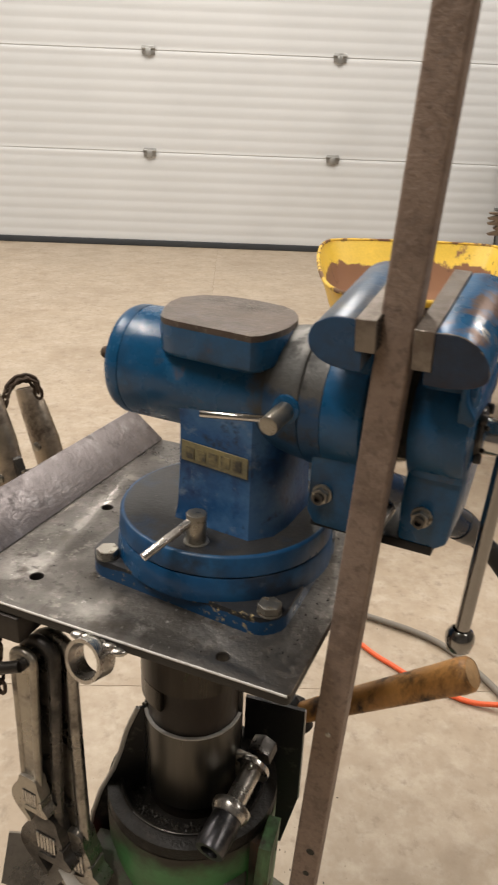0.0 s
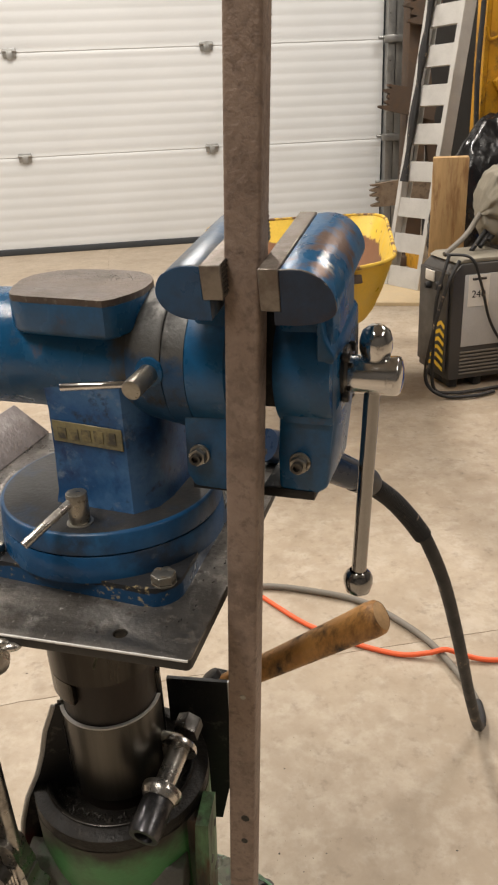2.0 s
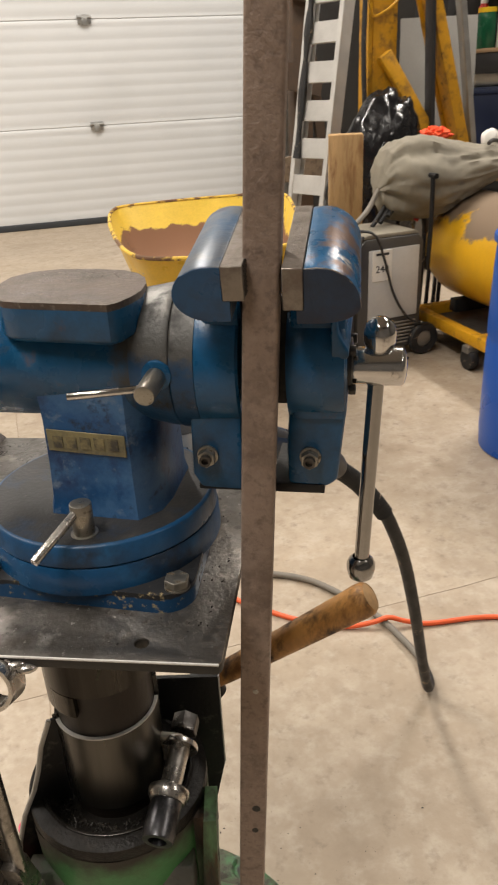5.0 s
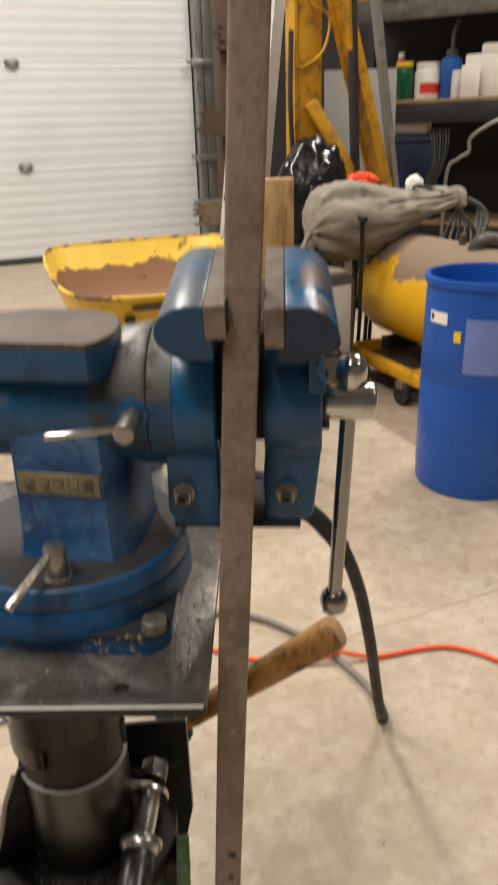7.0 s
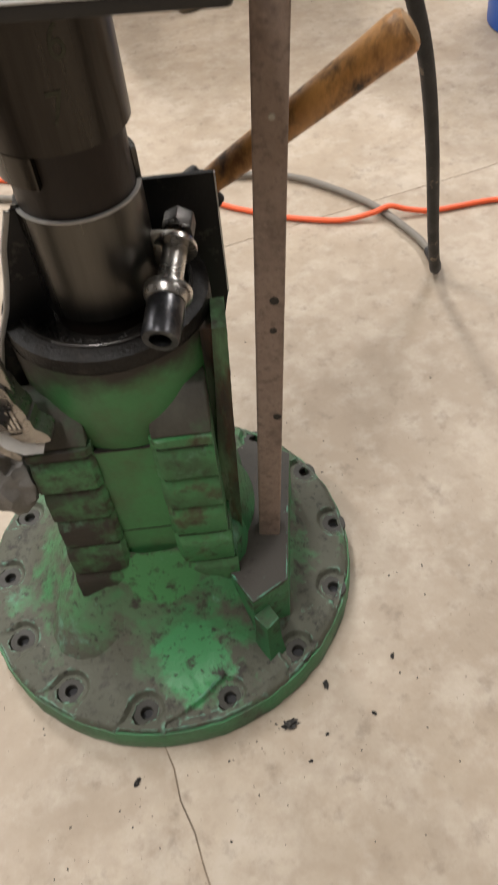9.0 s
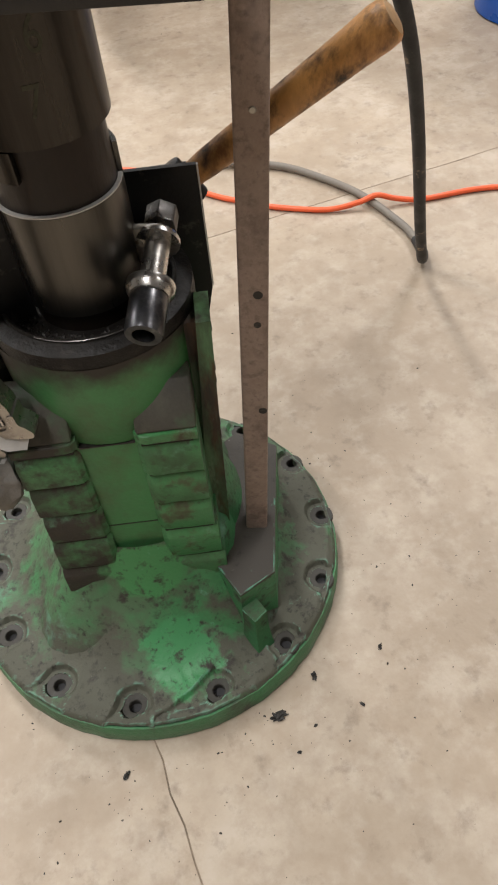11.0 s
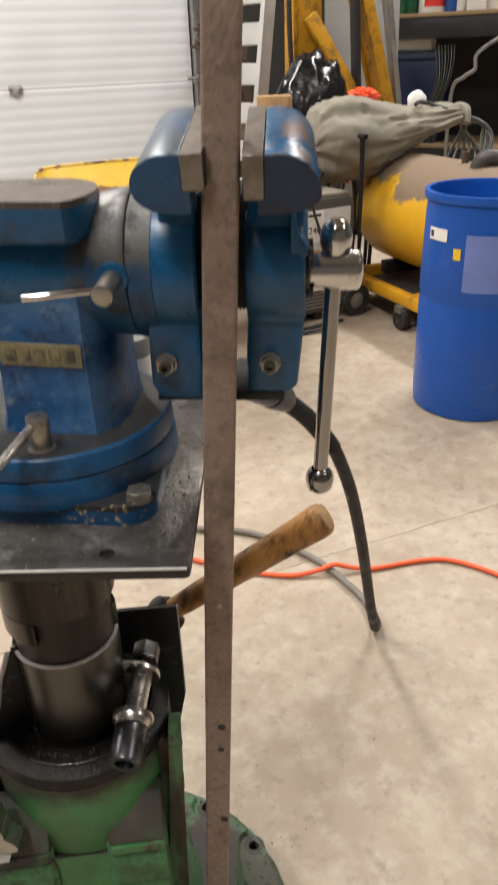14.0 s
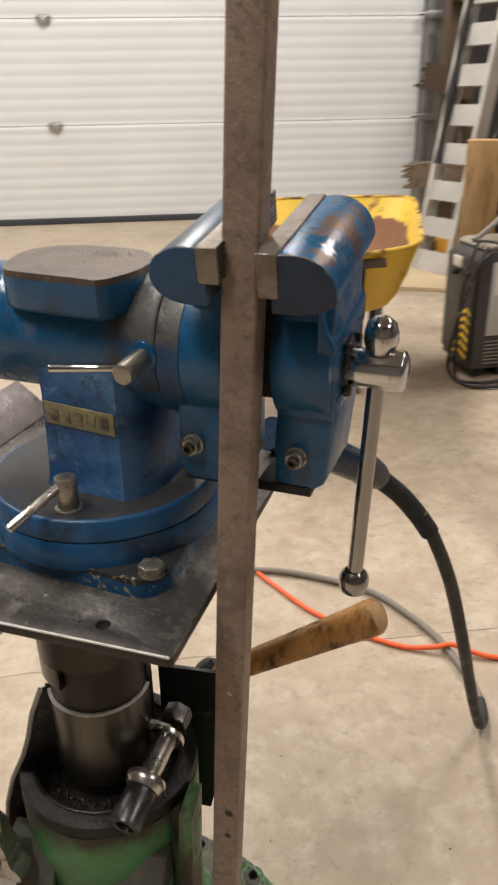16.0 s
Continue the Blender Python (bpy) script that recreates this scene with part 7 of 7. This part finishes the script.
    lead = [(0.0, 0.05, 0.452), (0.06, -0.012, 0.445), (0.10, -0.018, 0.36), (0.14, -0.018, 0.24), (0.20, -0.018, 0.15), (0.27, -0.02, 0.11)]
    part("lead", sweep(smooth_line(lead, 7), 0.0045, 8), "black_rubber", ob)
    lead = [(0.0, 0.05, 0.452), (0.10, 0.10, 0.50), (0.20, 0.18, 0.56), (0.30, 0.24, 0.60)]
    part("lead", sweep(smooth_line(lead, 7), 0.009, 8), "grey_rubber", ob)
    return ob


welder()


def compressor():
    """A wheeled air compressor: yellow tank on a yellow frame, dust on its back, canvas over the pump."""
    ob = thing("air_compressor", "yellow wheeled air compressor tank with dusty top", "compressor", (1.62, 1.60, 0))
    prof = [(0.0, -0.50), (0.08, -0.49), (0.14, -0.46), (0.175, -0.42), (0.187, -0.37), (0.187, 0.33), (0.175, 0.38), (0.14, 0.42), (0.08, 0.45), (0.0, 0.46)]
    part("tank", lathe(prof, 64, m=Matrix.Translation((-0.008, 0, 0.340)) @ Matrix.Rotation(radians(-90), 4, "X")), "tank_paint", ob, "yellow tank, brown dust on top")
    for x in (-0.215, 0.215):
        part("frame_rail", box(x - 0.018, x + 0.018, -0.55, 0.40, 0.085, 0.125, 0.004), "yellow_hoist", ob)
    for y in (-0.45, -0.05, 0.36):
        part("cross_bar", box(-0.196, 0.196, y - 0.02, y + 0.02, 0.087, 0.123, 0.003), "yellow_hoist", ob)
    for y in (-0.30, 0.24):
        part("saddle", box(-0.14, 0.14, y - 0.02, y + 0.02, 0.1235, 0.17, 0.004), "black_steel", ob)
    part("under_tray", box(-0.19, 0.19, -0.5, 0.38, 0.06, 0.084, 0.003), "dark_case", ob)
    for x in (-0.225, 0.225):
        for y in (-0.42, -0.02, 0.36):
            wheel = part("caster", rod((x - 0.016, y, 0.036), (x + 0.016, y, 0.036), 0.036, sides=24, width=0.006), "black_rubber", ob)
            part("caster_fork", box(x - 0.022, x + 0.022, y - 0.018, y + 0.018, 0.06, 0.0845, 0.003), "galvanised", wheel)
    part("valve", sweep(smooth_line([(-0.03, -0.10, 0.515), (-0.02, -0.12, 0.55), (0.03, -0.16, 0.545), (0.06, -0.2, 0.52)], 5), lambda f: 0.03 - 0.012 * f, 12), "dark_case", ob, "dark valve body")
    part("gauge", rod((-0.02, -0.02, 0.51), (-0.02, -0.02, 0.56), 0.012, sides=12), "brown_steel", ob)
    return ob


compressor()


def canvas_cover():
    """A plump canvas bag slumped over the compressor, its mouth open at the far end."""
    ob = thing("canvas_bag", "crumpled grey canvas bag slumped over the compressor", "canvas bag", (1.63, 1.97, 0.60), -4)
    spine = [(-0.400, -0.02, -0.045, 0.02, 0.03), (-0.390, -0.02, -0.030, 0.070, 0.08), (-0.365, -0.015, -0.020, 0.112, 0.11), (-0.325, -0.01, -0.018, 0.138, 0.14), (-0.26, 0.0, -0.028, 0.150, 0.16), (-0.17, 0.0, -0.024, 0.128, 0.16), (-0.05, 0.0, -0.002, 0.090, 0.15), (0.06, 0.0, 0.018, 0.060, 0.12), (0.165, 0.0, 0.034, 0.044, 0.09), (0.195, 0.0, 0.036, 0.034, 0.07)]
    own = bmesh.new()
    rows = []
    n, steps = 72, 12
    for k in range((len(spine) - 1) * steps + 1):
        i, f = min(k // steps, len(spine) - 2), 0
        f = k / steps - i
        x, y, z, h, d = (p + (q - p) * f for p, q in zip(spine[i], spine[i + 1]))
        ring = []
        for j in range(n):
            a = 2 * math.pi * j / n
            c, s = math.cos(a), math.sin(a)
            p = Vector((x, y + d * math.copysign(abs(c) ** 0.8, c), z + h * math.copysign(abs(s) ** 1.15, s)))
            fold = 0.024 * noise.noise(Vector((x * 6, a * 0.9, 1))) - 0.038 * abs(noise.noise(Vector((x * 3.2 + p.z * 5, a * 2.6, 3)))) - 0.014 * abs(noise.noise(Vector((x * 9, a * 3.4, 8)))) + 0.004 * noise.noise(Vector((x * 40, a * 5, 6)))
            ring.append(own.verts.new(p + Vector((0, c, s)) * fold * min(1.0, h / 0.09)))
        rows.append(ring)
    for p, q in zip(rows, rows[1:]):
        for j in range(n):
            own.faces.new((p[j], p[(j + 1) % n], q[(j + 1) % n], q[j]))
    own.faces.new(rows[0][::-1])
    own.faces.new(rows[-1])
    part("cloth", own, "canvas", ob, smooth=60)
    part("strap", sweep(smooth_line([(-0.02, -0.09, 0.085), (0.02, -0.05, 0.090), (0.08, -0.03, 0.078), (0.13, -0.06, 0.060)], 6), 0.007, 8), "dark_case", ob, "dark carrying strap")
    part("mouth_roll", sweep(smooth_line([(0.21, -0.06, 0.01), (0.222, -0.035, 0.055), (0.222, 0.03, 0.058), (0.21, 0.06, 0.02)], 6), 0.016, 10), "canvas", ob)
    return ob


canvas_cover()


def jumper_cables():
    ob = thing("cable_clamps", "dark cables with red clamp handles heaped by the welder", "cables", (1.36, 2.02, 0.43))
    for k, (dx, dz) in enumerate(((0, 0.0), (0.03, 0.02), (-0.03, -0.01), (0.05, 0.06))):
        pts = smooth_line([(-0.14 + dx, -0.1, 0.02 + dz), (-0.05 + dx, -0.06, 0.10 + dz), (0.03 + dx, -0.05, 0.13 + dz), (0.08 + dx, -0.06, 0.03 + dz), (0.10 + dx, -0.04, -0.12), (0.10 + dx, -0.02, -0.42)], 6)
        part("cable", sweep(pts, 0.008, 8), "black_rubber", ob)
    for dx, a in ((0.02, 20), (0.055, -15)):
        m = Matrix.Translation((dx, -0.09, 0.06)) @ Matrix.Rotation(radians(a), 4, "Y")
        part("clamp_handle", sweep([m @ Vector(p) for p in ((0, 0, -0.05), (0.008, 0, 0.0), (0.004, 0, 0.05))], 0.009, 10), "red_plastic", ob, "red insulated clamp handle")
    return ob


jumper_cables()


def hoist():
    """A yellow shop crane: upright mast, brace, slanting boom strut."""
    ob = thing("engine_hoist", "yellow shop crane with scuffed paint and slack wiring", "engine hoist", (1.77, 3.05, 0))
    part("mast", box(-0.062, 0.062, -0.05, 0.05, 0.05, 2.6, 0.006), "yellow_hoist", ob, "yellow box-section mast")
    part("mast_side", box(-0.085, -0.064, -0.055, 0.045, 0.7, 2.6, 0.004), "yellow_hoist", ob)
    part("brace", moved(box(-0.026, 0.026, -0.03, 0.03, 0, 0.66, 0.005), aim((-0.02, -0.085, 1.0), (0.37, -0.12, 0.42))), "yellow_hoist", ob)
    part("strut", moved(box(-0.048, 0.048, -0.028, 0.028, 0, 2.4, 0.005), aim((0.480, -0.09, 0.34), (-0.152, -0.09, 2.35))), "yellow_hoist", ob, "slanting yellow channel strut")
    part("strut_flange", moved(box(-0.06, -0.049, -0.045, 0.028, 0, 2.4, 0.003), aim((0.480, -0.09, 0.34), (-0.152, -0.09, 2.35))), "yellow_hoist", ob)
    part("base_leg", box(-0.08, 0.9, -0.06, 0.06, 0.0, 0.10, 0.006), "yellow_hoist", ob)
    part("base_leg", box(-0.06, 0.06, 0.062, 0.9, 0.0, 0.10, 0.006), "yellow_hoist", ob)
    part("rubber_wrap", sweep(smooth_line([(0.04, -0.13, 1.72), (0.06, -0.15, 1.80), (0.16, -0.15, 1.79), (0.21, -0.13, 1.70)], 5), 0.035, 12), "black_rubber", ob, "black hose wrapped round the strut")
    wire = smooth_line([(-0.09, -0.07, 1.6), (-0.02, -0.08, 1.42), (0.08, -0.08, 1.36), (0.05, -0.08, 1.22), (-0.06, -0.07, 1.15), (-0.09, -0.07, 1.2)], 6)
    part("wire", sweep(wire, 0.007, 8), "yellow_hoist", ob)
    part("wire", sweep(smooth_line([(-0.11, -0.07, 1.3), (-0.12, -0.08, 1.0), (-0.10, -0.07, 0.7)], 6), 0.012, 8), "black_rubber", ob)
    return ob


hoist()


def leaning(name, a, b, w, d, material, label, category):
    a = Vector(a)
    own = moved(box(-w / 2, w / 2, -d / 2, d / 2, 0, (Vector(b) - a).length, min(w, d) * 0.12), aim((0, 0, 0), Vector(b) - a))
    return solid(name, own, material, label, category, tuple(a))


leaning("steel_flat_bar", (2.019, 2.93, 0.0), (1.892, 2.93, 2.4), 0.064, 0.02, "shelf_steel", "dark steel bar leaning upright against the hoist", "steel bar")
leaning("angle_iron", (2.344, 2.96, 0.0), (1.978, 2.98, 2.1), 0.055, 0.03, "galvanised", "long grey angle iron leaning on the shelf", "angle iron")
solid("sheet_panel", moved(box(-0.19, 0.19, -0.012, 0.012, 0, 1.165, 0.003), Matrix.Rotation(radians(-4), 4, "X")), "sheet_grey", "grey sheet panel leaning behind the hoist", "panel", (2.19, 3.22, 0.0), -20)
solid("cardboard_piece", moved(box(-0.11, 0.10, -0.006, 0.006, 0, 0.62, 0.002), Matrix.Rotation(radians(3), 4, "Y")), "cardboard", "brown cardboard sheet standing on the shelf", "cardboard", (2.56, 3.62, 1.556), -53)


def trash_bag():
    own = bmesh.new()
    bmesh.ops.create_icosphere(own, subdivisions=5, radius=1)
    for v in own.verts:
        p = v.co.copy()
        k = 1 + 0.10 * noise.noise(p * 1.3) + 0.08 * abs(noise.noise(p * 2.7 + Vector((4, 0, 0)))) + 0.05 * noise.noise(p * 6) - 0.05 * abs(noise.noise(p * 13))
        v.co = Vector(((p.x * 0.23 + 0.05 * p.z) * k, p.y * 0.17 * k, max(0.0, 0.42 + p.z * 0.42 * k)))
    return solid("trash_bag", own, "bag_black", "full shiny black plastic trash bag on the floor", "trash bag", (1.66, 2.84, 0.0), smooth=80)


trash_bag()
own = bmesh.new()
bmesh.ops.create_icosphere(own, subdivisions=4, radius=1)
for v in own.verts:
    k = 1 + 0.45 * noise.noise(v.co * 2.5) + 0.3 * noise.noise(v.co * 6)
    v.co = Vector((v.co.x * 0.055 * k, v.co.y * 0.03 * k, v.co.z * 0.024 * k))
solid("orange_vest", own, "hivis", "crumpled bright orange safety cloth on the canvas bag", "cloth", (1.50, 2.06, 0.712))
own = bmesh.new()
bmesh.ops.create_icosphere(own, subdivisions=3, radius=1)
for v in own.verts:
    k = 1 + 0.2 * noise.noise(v.co * 3)
    v.co = Vector((v.co.x * 0.035 * k, v.co.y * 0.03 * k, v.co.z * 0.035 * k))
solid("paper_wad", own, "paper_white", "crumpled white paper wad on the canvas bag", "paper", (1.71, 2.03, 0.685))


# shelving with its clutter, set across the corner
SX, SY, SA = 2.61, 3.60, math.degrees(math.atan2(-0.798, 0.603))
SM = Matrix.Translation((SX, SY, 0)) @ Matrix.Rotation(radians(SA), 4, "Z")


def shelf_at(s, d, z):
    """A place on the shelving: along its front, back from it, up."""
    return tuple(SM @ Vector((s, d, z)))


rack = thing("shelving_unit", "dark steel shelving crowded with shop supplies", "shelving", (SX, SY, 0), SA)
for s in (-0.32, 1.55):
    for d in (0.02, 0.50):
        part("upright", box(s - 0.025, s + 0.025, d - 0.02, d + 0.02, 0.0, 2.6, 0.003), "shelf_steel", rack)
for z, tone in ((1.02, "shelf_steel"), (1.555, "beam_grey"), (2.25, "shelf_steel"), (0.35, "shelf_steel")):
    part("shelf_beam", box(-0.29, 1.52, 0.0, 0.03, z - 0.125, z - 0.02, 0.003), tone, rack)
    part("shelf_board", box(-0.29, 1.52, -0.01, 0.52, z - 0.0195, z, 0.002), "shelf_wood", rack, "dusty particle-board shelf")
# dark sheet, 2.9 m high, running a metre past the rack's left end
part("back_panel", box(-1.35, 1.6, 0.53, 0.545, 0.0, 2.9, 0.002), "dark_panel", rack, "dark upright sheet behind shelving and hoist")


def jar(name, at, r, h, body, lid, label, category, neck=0.7):
    ob = thing(name, label, category, at)
    part("body", lathe([(0.0, 0.0), (r * 0.94, 0.0), (r, 0.006), (r, h * 0.72), (r * 0.96, h * 0.8), (r * neck, h * 0.88), (r * neck, h * 0.9)], 28), body, ob)
    part("lid", lathe([(0.0, h * 0.88), (r * neck * 1.08, h * 0.88), (r * neck * 1.08, h * 0.99), (r * neck, h), (0.0, h)], 28), lid, ob)
    return ob


jar("storage_jar", shelf_at(0.055, 0.06, 1.02), 0.058, 0.20, "green_glossy", "yellow_print", "dark green glass jar with a yellow label on the shelf", "jar", 0.8)
jar("plastic_tub", shelf_at(0.185, 0.09, 1.02), 0.075, 0.19, "paper_white", "paper_white", "white plastic tub with pink printing on the shelf", "tub", 0.85)
part("print", split_ring(0.0755, 0.0765, 0.03, 0.085, 200, 340), "red_print", bpy.data.objects["plastic_tub"], "pink printed band")
jar("spray_bottle", shelf_at(0.315, 0.10, 1.02), 0.06, 0.25, "blue_glossy", "dark_case", "bright blue plastic bottle on the shelf", "bottle", 0.5)
part("nozzle", sweep([(0, 0, 0.24), (0.0, 0, 0.33), (0.03, 0, 0.40)], 0.012, 8), "dark_case", bpy.data.objects["spray_bottle"])
jar("small_bottle", shelf_at(0.37, 0.03, 1.02), 0.030, 0.14, "paper_white", "paper_white", "small white plastic bottle on the shelf", "bottle", 0.9)
jar("pink_bottle", shelf_at(-0.01, 0.18, 1.02), 0.03, 0.26, "red_print", "paper_white", "pink plastic bottle at the back of the shelf", "bottle", 0.6)
ob = thing("white_carton", "white cardboard cartons on the shelf", "carton", shelf_at(0.55, 0.03, 1.02), SA)
part("box", box(-0.14, 0.17, 0.0, 0.22, 0.0, 0.215, 0.006), "paper_white", ob)
part("box_top", moved(box(-0.06, 0.17, 0.01, 0.21, 0.216, 0.265, 0.012), Matrix.Identity(4)), "paper_white", ob)
part("flap", moved(box(-0.15, -0.05, -0.03, -0.02, 0.0, 0.16, 0.003), Matrix.Rotation(radians(6), 4, "Z")), "paper_white", ob)
ob = thing("firework_box", "red and yellow printed cardboard box on the upper shelf", "box", shelf_at(0.31, 0.05, 1.555), SA)
part("box", box(-0.19, 0.28, 0.0, 0.2, 0.17, 0.30, 0.004), "yellow_print", ob)
part("red_band", box(-0.19, 0.28, -0.003, -0.0005, 0.205, 0.29, 0.0008, 1), "red_print", ob)
part("print_bar", box(0.03, 0.26, -0.006, -0.0035, 0.228, 0.272, 0.0008, 1), "paper_white", ob)
part("print_blot", box(-0.17, -0.05, -0.006, -0.0035, 0.222, 0.275, 0.0008, 1), "yellow_print", ob)
part("support_box", box(-0.20, 0.21, 0.06, 0.2, 0.0, 0.168, 0.004), "shelf_steel", ob)
ob = solid("violet_box", box(-0.17, 0.12, 0.02, 0.2, 0.0, 0.14, 0.004), "violet_print", "violet printed box on a red and yellow box", "box", shelf_at(0.22, 0.05, 1.856), SA)
jar("spray_can", shelf_at(0.10, 0.05, 1.555), 0.032, 0.16, "grey_case", "dark_case", "grey spray can on the upper shelf", "can", 0.8)
jar("glue_bottle", shelf_at(0.245, 0.01, 1.555), 0.026, 0.08, "end_grain", "paper_white", "small tan bottle on the upper shelf", "bottle", 0.8)
own = bmesh.new()
bmesh.ops.create_icosphere(own, subdivisions=4, radius=1)
for v in own.verts:
    k = 1 + 0.25 * noise.noise(v.co * 2.1) + 0.2 * noise.noise(v.co * 5)
    v.co = Vector((v.co.x * 0.12 * k, v.co.y * 0.09 * k, 0.13 + v.co.z * 0.13 * k))
solid("plastic_sack", own, "grey_case", "crumpled clear plastic sack on the upper shelf", "sack", shelf_at(0.66, 0.10, 1.555), smooth=60)
ob = thing("desk_lamp_arm", "small bronze clamp stand on the upper shelf", "clamp", shelf_at(0.50, 0.02, 1.555), SA)
part("base", box(-0.05, 0.05, -0.02, 0.04, 0.0, 0.02, 0.004), "brown_steel", ob)
part("post", sweep([(0, 0, 0.02), (0.0, 0, 0.10), (-0.02, 0, 0.15)], 0.009, 8), "brown_steel", ob)
solid("paper_roll", rod((-0.10, 0, 0.045), (0.10, 0, 0.045), 0.045, sides=28, width=0.004), "paper_white", "white paper roll on a blue crate", "paper roll", shelf_at(0.10, 0.12, 0.83), SA)
ob = thing("blue_crate", "blue steel crate under the shelf", "crate", shelf_at(0.12, 0.05, 0.35), SA)
part("body", box(-0.14, 0.14, 0.0, 0.26, 0.0, 0.479, 0.01), "navy", ob)
part("rim", box(-0.15, 0.15, -0.01, 0.27, 0.44, 0.465, 0.006), "navy", ob)
ob = thing("wire_coil", "bundle of grey electric cable hanging under the shelf", "cable", shelf_at(0.30, 0.02, 0.86), SA)
for k in range(7):
    part("cable", sweep(smooth_line([(-0.06 + 0.018 * k, 0, 0.0), (-0.04 + 0.016 * k, -0.02, -0.08), (-0.03 + 0.012 * k, -0.03, -0.18), (-0.08 + 0.012 * k, -0.01, -0.32), (-0.12 + 0.016 * k, 0.02, -0.509)], 5), 0.0036, 8), "hose_green" if k % 2 else "grip_grey", ob)
ob = thing("bent_pipe", "bent grey steel rod leaning under the shelf", "rod", shelf_at(0.37, -0.05, 0.0), SA)
part("rod", sweep(smooth_line([(0.0, 0, 0.0), (0.0, 0, 0.60), (0.06, 0, 0.70), (0.12, 0, 0.74), (0.13, 0, 0.82), (0.30, 0, 0.915), (0.5, 0, 0.96)], 6), 0.011, 10), "galvanised", ob)
ob = thing("hose_coil", "coil of pale green garden hose behind the compressor", "hose", (2.30, 2.45, 0.0))
for k in range(6):
    loop = [Vector((0.014 * k + 0.03 * math.sin(3 * a + k), 0.13 * math.cos(a) * (1 - 0.06 * k), 0.43 + 0.15 * math.sin(a + 0.2 * k) * (1 - 0.05 * k))) for a in [2 * math.pi * q / 28 for q in range(29)]]
    part("loop", sweep(loop, 0.0065, 8), "hose_green" if k % 2 else "grip_grey", ob)
part("peg", box(-0.03, 0.15, -0.03, 0.03, 0.0, 0.285, 0.01), "dark_case", ob)

rng = random.Random(31)
for k in range(9):
    own = bmesh.new()
    bmesh.ops.create_icosphere(own, subdivisions=3, radius=1)
    w, h = rng.uniform(0.03, 0.06), rng.uniform(0.02, 0.05)
    for v in own.verts:
        q = 1 + 0.4 * noise.noise(v.co * 2.2 + Vector((k * 5.0, 0, 0)))
        v.co = Vector((v.co.x * w * q, v.co.y * 0.03 * q, max(0.0, h * 0.8 + v.co.z * h * q)))
    solid("shop_rag", own, rng.choice(("dark_case", "leather", "shelf_steel", "brown_steel")), "crumpled dark shop rag on the shelf", "rag", shelf_at(0.12 + 0.065 * k, 0.05 + 0.02 * (k % 3), 1.585), SA, "rags on the upper shelf")

# ---- small things on the floor ----
rng = random.Random(12)
crumbs = bmesh.new()
for k in range(750):
    a, r = rng.uniform(0, 6.283), 0.2 + abs(rng.gauss(0, 0.10))
    if rng.random() < 0.35:
        x, y = rng.uniform(-0.6, 1.0), rng.uniform(-0.35, 1.6)
    else:
        x, y = r * math.cos(a), r * math.sin(a)
    if math.hypot(x, y) < 0.197:
        continue
    s = rng.choice((0.0003, 0.0003, 0.0003, 0.0004, 0.0004, 0.0005, 0.0008)) * rng.uniform(0.7, 1.4)
    bmesh.ops.create_cube(crumbs, size=1, matrix=Matrix.Translation((x, y, s * 0.3)) @ Euler((rng.uniform(-0.4, 0.4), rng.uniform(-0.4, 0.4), rng.random() * 6)).to_matrix().to_4x4() @ Matrix.Diagonal((s * 2.2, s * 1.3, s * 0.7, 1)))
solid("floor_grit", crumbs, "grease", "dark metal crumbs scattered on the concrete", "grit", kind="stuff")
for k, (x, y, s) in enumerate(((0.044, -0.210, 0.0060), (-0.105, -0.202, 0.0032), (0.091, -0.188, 0.0034), (0.121, -0.231, 0.0022), (0.048, -0.247, 0.0018), (0.072, -0.231, 0.0016), (0.164, -0.187, 0.0026))):
    own = bmesh.new()
    bmesh.ops.create_icosphere(own, subdivisions=3, radius=1)
    for v in own.verts:
        q = 0.8 + 0.9 * noise.noise(v.co * 2.6 + Vector((k * 3.0, 0, 0)))
        v.co = Vector((v.co.x * s * q * 1.3, v.co.y * s * q * 0.8, max(0.0, s * 0.3 + v.co.z * s * q * 0.5)))
    solid("dirt_lump", own, "grease", "dark greasy lump of dirt on the concrete", "dirt", (x, y, 0.0), 40 * k, "dirt lumps round the base")
